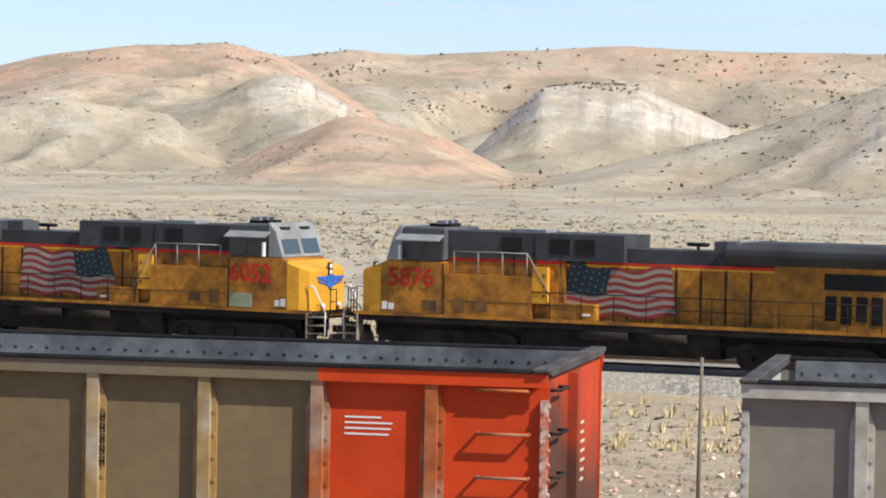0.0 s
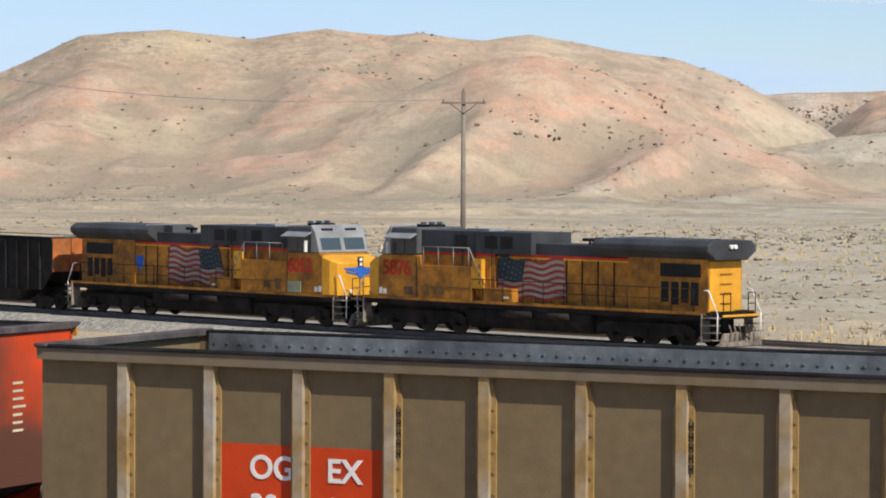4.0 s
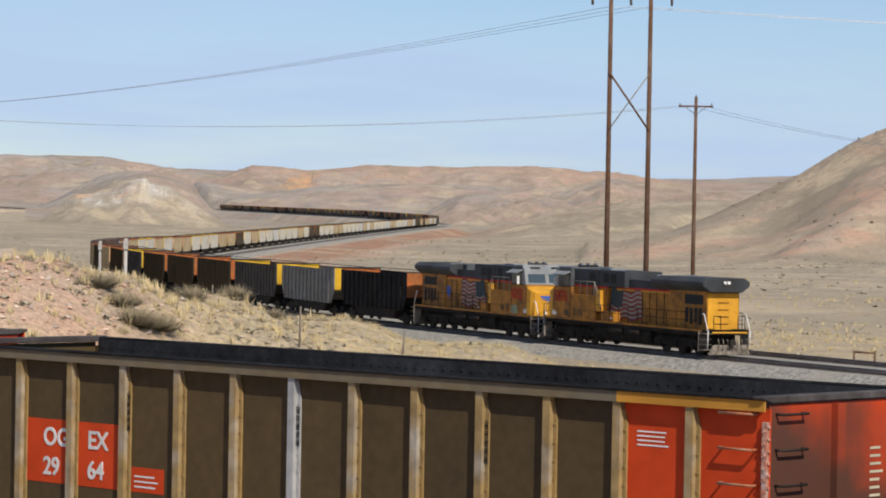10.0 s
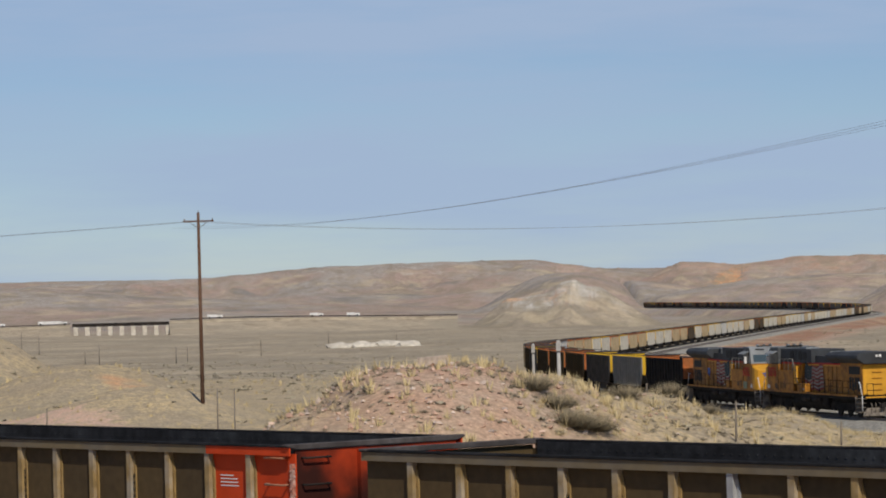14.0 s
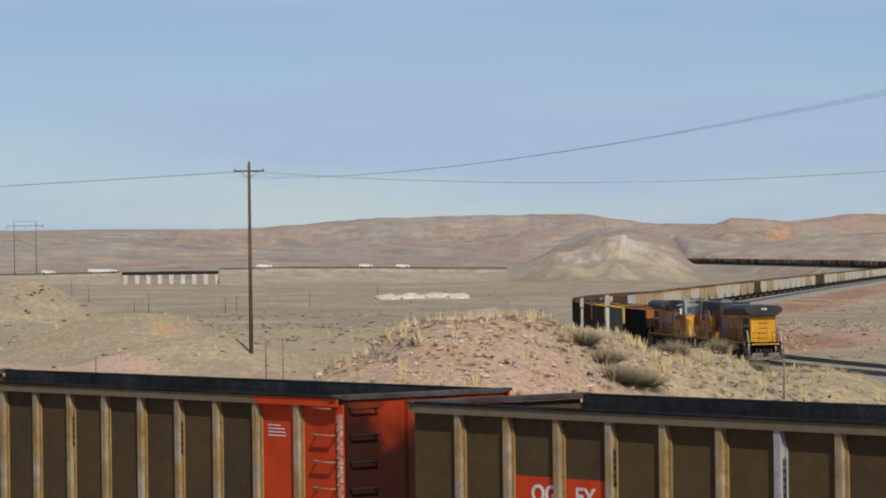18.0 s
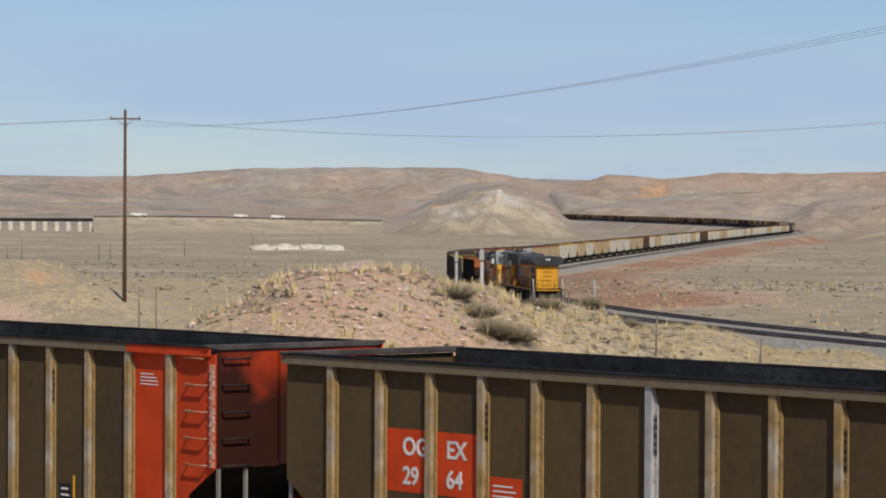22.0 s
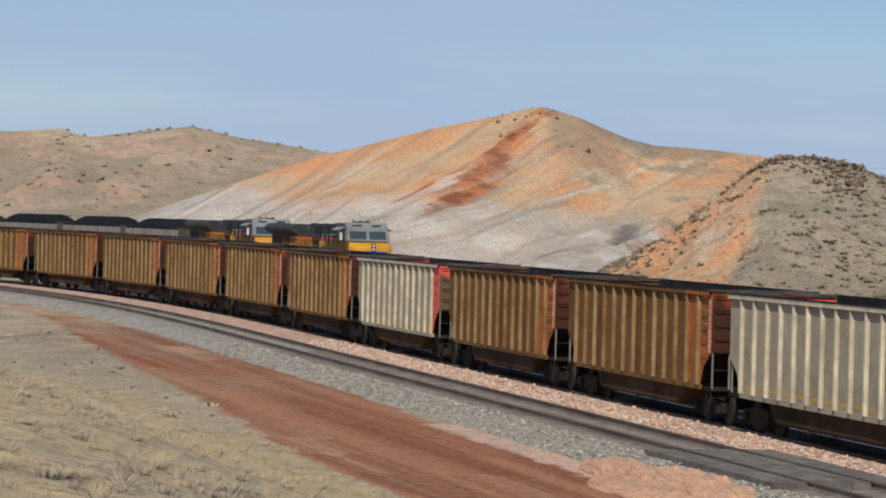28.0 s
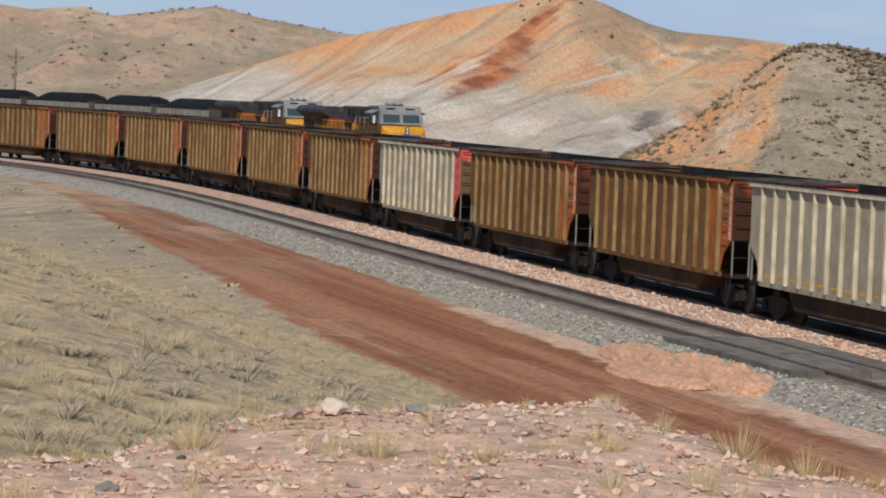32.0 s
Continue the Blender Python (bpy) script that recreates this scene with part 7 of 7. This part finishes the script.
# ---- wires overhead ----
for k in range(3):
    d = 1.5 * (k - 1)
    wire(up(-43.2 - 0.2 * k, 620 + 10 * d, 1.45 - 0.02 * k), up(-28.0 + 0.35 * (k - 1), 225, 3.50), 3.0, 0.016, "thin high-voltage wire from the transmission frame")
    wire(up(-28.0 + 0.35 * (k - 1), 225, 3.50), up(8.5, 300, 2.02 - 0.035 * k), 1.2, 0.015, "thin high-voltage wire from the transmission frame")
for k in range(2):
    wire(up(-43.18 + 0.25 * (k - 0.5), 255, 1.52), up(-26.8 + 0.25 * (k - 0.5), 225, 1.78), 1.7, 0.013, "thin wire between the utility poles")
    wire(up(-43.18 + 0.25 * (k - 0.5), 255, 1.52), up(-62, 900, 1.2), 3.0, 0.016, "thin wire beyond the utility pole")
    wire(up(-26.8 + 0.25 * (k - 0.5), 225, 1.78), up(-15.7, 176, 0.85), 1.5, 0.012, "thin wire between the utility poles")


# ---- track-side things ----
def signal_mast(az, r, top_el, wide):
    ob = stand("signal_mast", az, r, "weathered grey steel signal mast seen from behind", "signal mast", "signal masts")
    h = rise(az, r, top_el)
    bm = bmesh.new()
    bar(bm, (0, 0, -0.3), (0, 0, h), wide, sides=10)
    part("mast", bm, M_CONCRETE, ob)
    bm = bmesh.new()
    box(bm, -wide * 1.3, wide * 1.3, -0.15, 0.15, h - 0.5, h - 0.1)
    soften(bm, 0.03)
    part("lamp_housing", bm, M_CONCRETE, ob)
    return ob


signal_mast(-36.83, 150, -0.75, 0.085)
signal_mast(-37.28, 180, -0.80, 0.075)
signal_mast(-34.83, 330, -1.28, 0.12)
for az, r, el in ((-33.74, 118, -1.90), (-31.9, 122, -2.30), (-35.3, 126, -1.55), (-45.9, 150, -1.7), (-42.9, 175, -1.45), (-42.6, 175, -1.45), (4.6, 62, -3.9)):
    post = stand("fence_post", az, r, "thin weathered fence post in the grass", "fence post", "fence posts")
    bm = bmesh.new()
    bar(bm, (0, 0, -0.2), (0.03, 0, rise(az, r, el)), 0.045, 0.035, sides=6)
    part("stake", bm, M_GREYWOOD, post)

# the plank crossing over the empty track
crossing = tagged(empty("road_crossing", "grey timber plank road crossing over the empty track", "crossing"), kind="structure")
for a in (-1.48, -1.06, -0.43, 0.0, 0.43, 1.06, 1.48):
    for k in range(2):
        bm = one_box(-2.4, 2.4, -0.205, 0.205, -0.24, -0.03, soft=0.02)
        plank = part("plank", bm, M_OLDPLANK, crossing)
        cx, cy, cz, ch = front_line.point(-62.8 + 4.83 * k)
        plank.matrix_basis = pose(float(cx - a * math.sin(ch)), float(cy + a * math.cos(ch)), float(cz) + random.uniform(-0.012, 0.008), 0, 0, math.degrees(ch) + random.uniform(-0.2, 0.2))

# the slab on the mound
slab = stand("stone_slab", -39.06, 115, "flat pale concrete slab lying on the mound", "slab")
bm = one_box(-0.55, 0.55, -0.4, 0.4, 0.02, 0.46, soft=0.05)
for vv in bm.verts:
    vv.co.z += 0.08 * vv.co.x
part("block", bm, M_PALESTONE, slab)


def boulder(az, r, size, mat, label):
    x, y = polar(az, r)
    bm = bmesh.new()
    bmesh.ops.create_icosphere(bm, subdivisions=2, radius=size)
    for vv in bm.verts:
        k = 1 + 0.6 * noise.noise(vv.co * (1.4 / size) + Vector((az, r, 0)))
        vv.co = Vector((vv.co.x * 1.25 * k, vv.co.y * k, vv.co.z * 0.72 * k))
    ob = new("boulder", mesh_from(bm, "boulder"))
    ob.data.materials.append(mat)
    ob.matrix_basis = pose(x, y, ground_height(x, y) + size * 0.3, 0, 0, random.uniform(0, 360))
    return tagged(ob, label, "rock", "boulders on the knoll")


for az, r, s, m in ((-68.15, 15.3, 0.075, M_STONE), (-67.45, 15.6, 0.10, M_PALESTONE), (-69.75, 14.7, 0.045, M_PALESTONE), (-65.9, 15.9, 0.085, M_GREYSTONE), (-65.6, 16.3, 0.045, M_PALESTONE), (-71.4, 12.9, 0.06, M_GREYSTONE),
                    (-66.25, 15.7, 0.035, M_STONE), (-64.95, 16.4, 0.05, M_PALESTONE), (-62.75, 17.3, 0.045, M_PALESTONE), (-62.35, 17.2, 0.035, M_STONE), (-63.9, 16.8, 0.05, M_STONE), (-67.7, 15.1, 0.04, M_STONE), (-70.1, 14.2, 0.035, M_DARKSTONE),
                    (-68.7, 14.9, 0.035, M_PALESTONE), (-66.9, 15.6, 0.03, M_STONE), (-64.4, 16.4, 0.04, M_PALESTONE)):
    boulder(az, r, s * 0.62, m, "angular stone lying on the gravel knoll")

# the far road bridge, and the road that leads to it along the valley
bridge = empty("road_bridge", "long pale concrete bridge far across the valley", "bridge")
bx, by = polar(-44.56, 1450)
bridge.matrix_basis = pose(bx, by, EYE[2] + 1450 * math.tan(radians(-0.26)), 0, 0, 44.56)
part("deck", one_box(-21.5, 21.5, -3, 3, -0.9, 0.6), M_STEEL, bridge)
for k in range(9):
    part("pier", one_box(-20.9 + k * 5.1, -19.0 + k * 5.1, -3.4, -1.4, -5.6, -0.9), M_PALEDUST, bridge)
bank = tagged(empty("valley_road", "dark line of a raised road far across the valley", "road"), kind="structure")
for a0, a1 in ((-58.0, -45.45), (-43.7, -38.6)):
    bm = bmesh.new()
    rows = []
    for k in range(25):
        a = a0 + (a1 - a0) * k / 24
        lev = EYE[2] + 1460 * math.tan(radians(-0.25 + 0.03 * math.sin(a * 0.7)))
        row = []
        for d, h in ((1370, -7.5), (1450, -1.0), (1453, 0.3), (1466, 0.3), (1480, -6.0)):
            x0, y0 = polar(a, d)
            row.append(bm.verts.new((x0, y0, lev + h)))
        rows.append(row)
    for p, q in zip(rows, rows[1:]):
        for i in range(4):
            bm.faces.new((p[i], p[i + 1], q[i + 1], q[i]))
    bmesh.ops.recalc_face_normals(bm, faces=bm.faces[:])
    part("embankment", bm, bpy.data.materials["prairie"], bank)
    bm = bmesh.new()
    pts = []
    for k in range(25):
        a = a0 + (a1 - a0) * k / 24
        lev = EYE[2] + 1460 * math.tan(radians(-0.25 + 0.03 * math.sin(a * 0.7)))
        pts.append((*polar(a, 1452), lev + 0.75))
    rod(bm, pts, 0.2, sides=6)
    part("guard_rail", bm, M_STEEL, bank)


def far_truck(az, length, label):
    """A vehicle on the distant road."""
    ob = empty("truck", label, "truck", "vehicles on the far road")
    x0, y0 = polar(az, 1459)
    ob.matrix_basis = pose(x0, y0, EYE[2] + 1460 * math.tan(radians(-0.25 + 0.03 * math.sin(az * 0.7))) + 0.3, 0, 0, -az)
    part("cargo_box", one_box(-length / 2, length / 2 - 2.4, -1.0, 1.0, 0.5, 1.9, soft=0.1), M_WHITE, ob)
    part("cab", one_box(length / 2 - 2.2, length / 2, -1.0, 1.0, 0.5, 1.6, soft=0.25), M_WHITE, ob)
    for wx in (-length / 2 + 1.0, length / 2 - 1.2):
        for wy in (-1.05, 1.05):
            bm = bmesh.new()
            bar(bm, (wx, wy - 0.15, 0.5), (wx, wy + 0.15, 0.5), 0.5, sides=12)
            part("wheel", bm, M_BLACK, ob)


for az, length in ((-41.1, 3.6 + 2.4), (-40.45, 6), (-42.9, 7), (-45.75, 13), (-46.7, 6), (-47.9, 6), (-49.9, 5)):
    far_truck(az, length, "white truck far off on the valley road")
# small poles scattered over the valley floor
for az, r, tall in ((-45.2, 700, 3.4), (-44.95, 720, 4.6), (-43.6, 700, 3.6), (-43.4, 720, 3.4), (-42.1, 760, 3.8), (-40.9, 900, 4.2), (-39.7, 880, 3.6), (-46.3, 900, 6.5), (-46.0, 900, 5.5), (-47.6, 760, 3.6)):
    pole = stand("marker_pole", az, r, "thin grey pole on the valley floor", "pole", "valley poles")
    bm = bmesh.new()
    bar(bm, (0, 0, -0.3), (0, 0, tall), 0.11, 0.09, sides=6)
    part("shaft", bm, M_GREYWOOD, pole)
# pale pads on the valley floor
for az, wide in ((-40.7, 7), (-40.3, 9), (-39.85, 9), (-39.5, 6)):
    x0, y0 = polar(az, 820 + 6 * wide)
    pad = stand("gravel_heap", az, 820 + 6 * wide, "low pale gravel heap on the valley floor", "heap", "pale heaps")
    bm = bmesh.new()
    bmesh.ops.create_icosphere(bm, subdivisions=3, radius=1)
    for vv in bm.verts:
        k = 1 + 0.4 * noise.noise(vv.co * 2.2 + Vector((az, 0, 0)))
        vv.co = Vector((vv.co.x * wide * 0.55 * k, vv.co.y * 3.5, vv.co.z * 1.5 * k))
    part("mass", bm, M_PALEDUST, pad)
# the small frame of a gate out in the grass
gate = stand("post_frame", -43.3, 205, "small dark wooden post frame in the grass", "post frame")
for dx in (-0.9, 0.0, 0.8):
    bm = bmesh.new()
    bar(bm, (dx, 0, -0.2), (dx, 0, 1.3), 0.09, 0.08, sides=8)
    part("post", bm, M_TIMBER, gate)
bm = bmesh.new()
bar(bm, (-0.9, 0, 1.0), (0.8, 0, 0.9), 0.07, sides=8)
part("rail", bm, M_TIMBER, gate)
gate = stand("post_frame", -23.75, 190, "small dark wooden post frame in the grass", "post frame")
for dx in (-0.6, 0.6):
    bm = bmesh.new()
    bar(bm, (dx, 0, -0.2), (dx, 0, 1.1), 0.07, 0.06, sides=8)
    part("post", bm, M_TIMBER, gate)
bm = bmesh.new()
bar(bm, (-0.6, 0, 1.0), (0.6, 0, 0.95), 0.06, sides=8)
part("rail", bm, M_TIMBER, gate)
# a tank on a timber stand beside the transmission line
tank = stand("tank_stand", -50.75, 410, "white tank on a dark timber stand", "tank stand")
for dx in (-1.7, 1.7):
    for dy in (-1, 1):
        bm = bmesh.new()
        bar(bm, (dx, dy, -0.3), (dx, dy, 2.4), 0.13, sides=8)
        part("leg", bm, M_TIMBER, tank)
for z0 in (1.2, 2.4):
    part("deck", one_box(-1.9, 1.9, -1.2, 1.2, z0 - 0.12, z0 + 0.12), M_TIMBER, tank)
bm = bmesh.new()
bar(bm, (-0.7, 0, 3.1), (0.8, 0, 3.1), 0.55, sides=16)
part("tank", bm, M_WHITE, tank, "white cylindrical tank")
# small power poles on the brown hills
for az, r, el, arm in ((-73.25, 330, 0.50, 1.8), (-74.05, 335, 0.40, 3.0), (-74.6, 335, 0.40, 3.0)):
    t_pole(az, r, el, arm=arm, wood=M_GREYWOOD)
# loose earth pushed up beside the crossing
for s0, side, long, wide, tall in ((-63.5, -6.9, 3.0, 0.9, 0.36), (-60.0, -6.9, 2.8, 1.0, 0.46), (-57.0, -6.7, 2.2, 0.9, 0.42), (-59.0, -7.9, 3.0, 1.0, 0.28)):
    cx, cy, cz, ch = near_line.point(s0)
    heap = empty("earth_heap", "low heap of sandy orange earth beside the track crossing", "earth heap", "earth heaps")
    heap.matrix_basis = pose(float(cx - side * math.sin(ch)), float(cy + side * math.cos(ch)), float(cz) - 0.52, 0, 0, math.degrees(ch))
    bm = bmesh.new()
    bmesh.ops.create_icosphere(bm, subdivisions=4, radius=1)
    for vv in bm.verts:
        k = 1 + 0.22 * noise.noise(vv.co * 2.0 + Vector((s0, 0, 0))) + 0.12 * noise.noise(vv.co * 6.0) + 0.06 * noise.noise(vv.co * 14.0)
        side_k = 1 + 0.3 * (k - 1)
        vv.co = Vector((vv.co.x * long * side_k, vv.co.y * wide * side_k, vv.co.z * tall * (2 * k - 1)))
    part("mass", bm, M_SANDHEAP, heap)


# ---- what moves ----
def motions():
    times = [0, 2, 4, 6, 8, 10, 12, 14, 16, 18, 20, 22, 24, 26, 28, 30, 32]
    for ob, behind, turned in far_train:
        rows = []
        for t in times:
            s = 11.78 * t - 0.0585 * t * t + behind
            x, y, z, h = far_line.point(s)
            rows.append((float(t), pose(float(x), float(y), float(z), 0, 0, math.degrees(h) + (180 if turned else 0))))
        walk(ob, rows)
    for ob, behind in coal_train:
        rows = []
        for t in times:
            x, y, z, h = coal_line.point(COAL_NOSE - 0.62 * (32 - t) - behind)
            rows.append((float(t), pose(float(x), float(y), float(z), 0, 0, math.degrees(h))))
        walk(ob, rows)


motions()
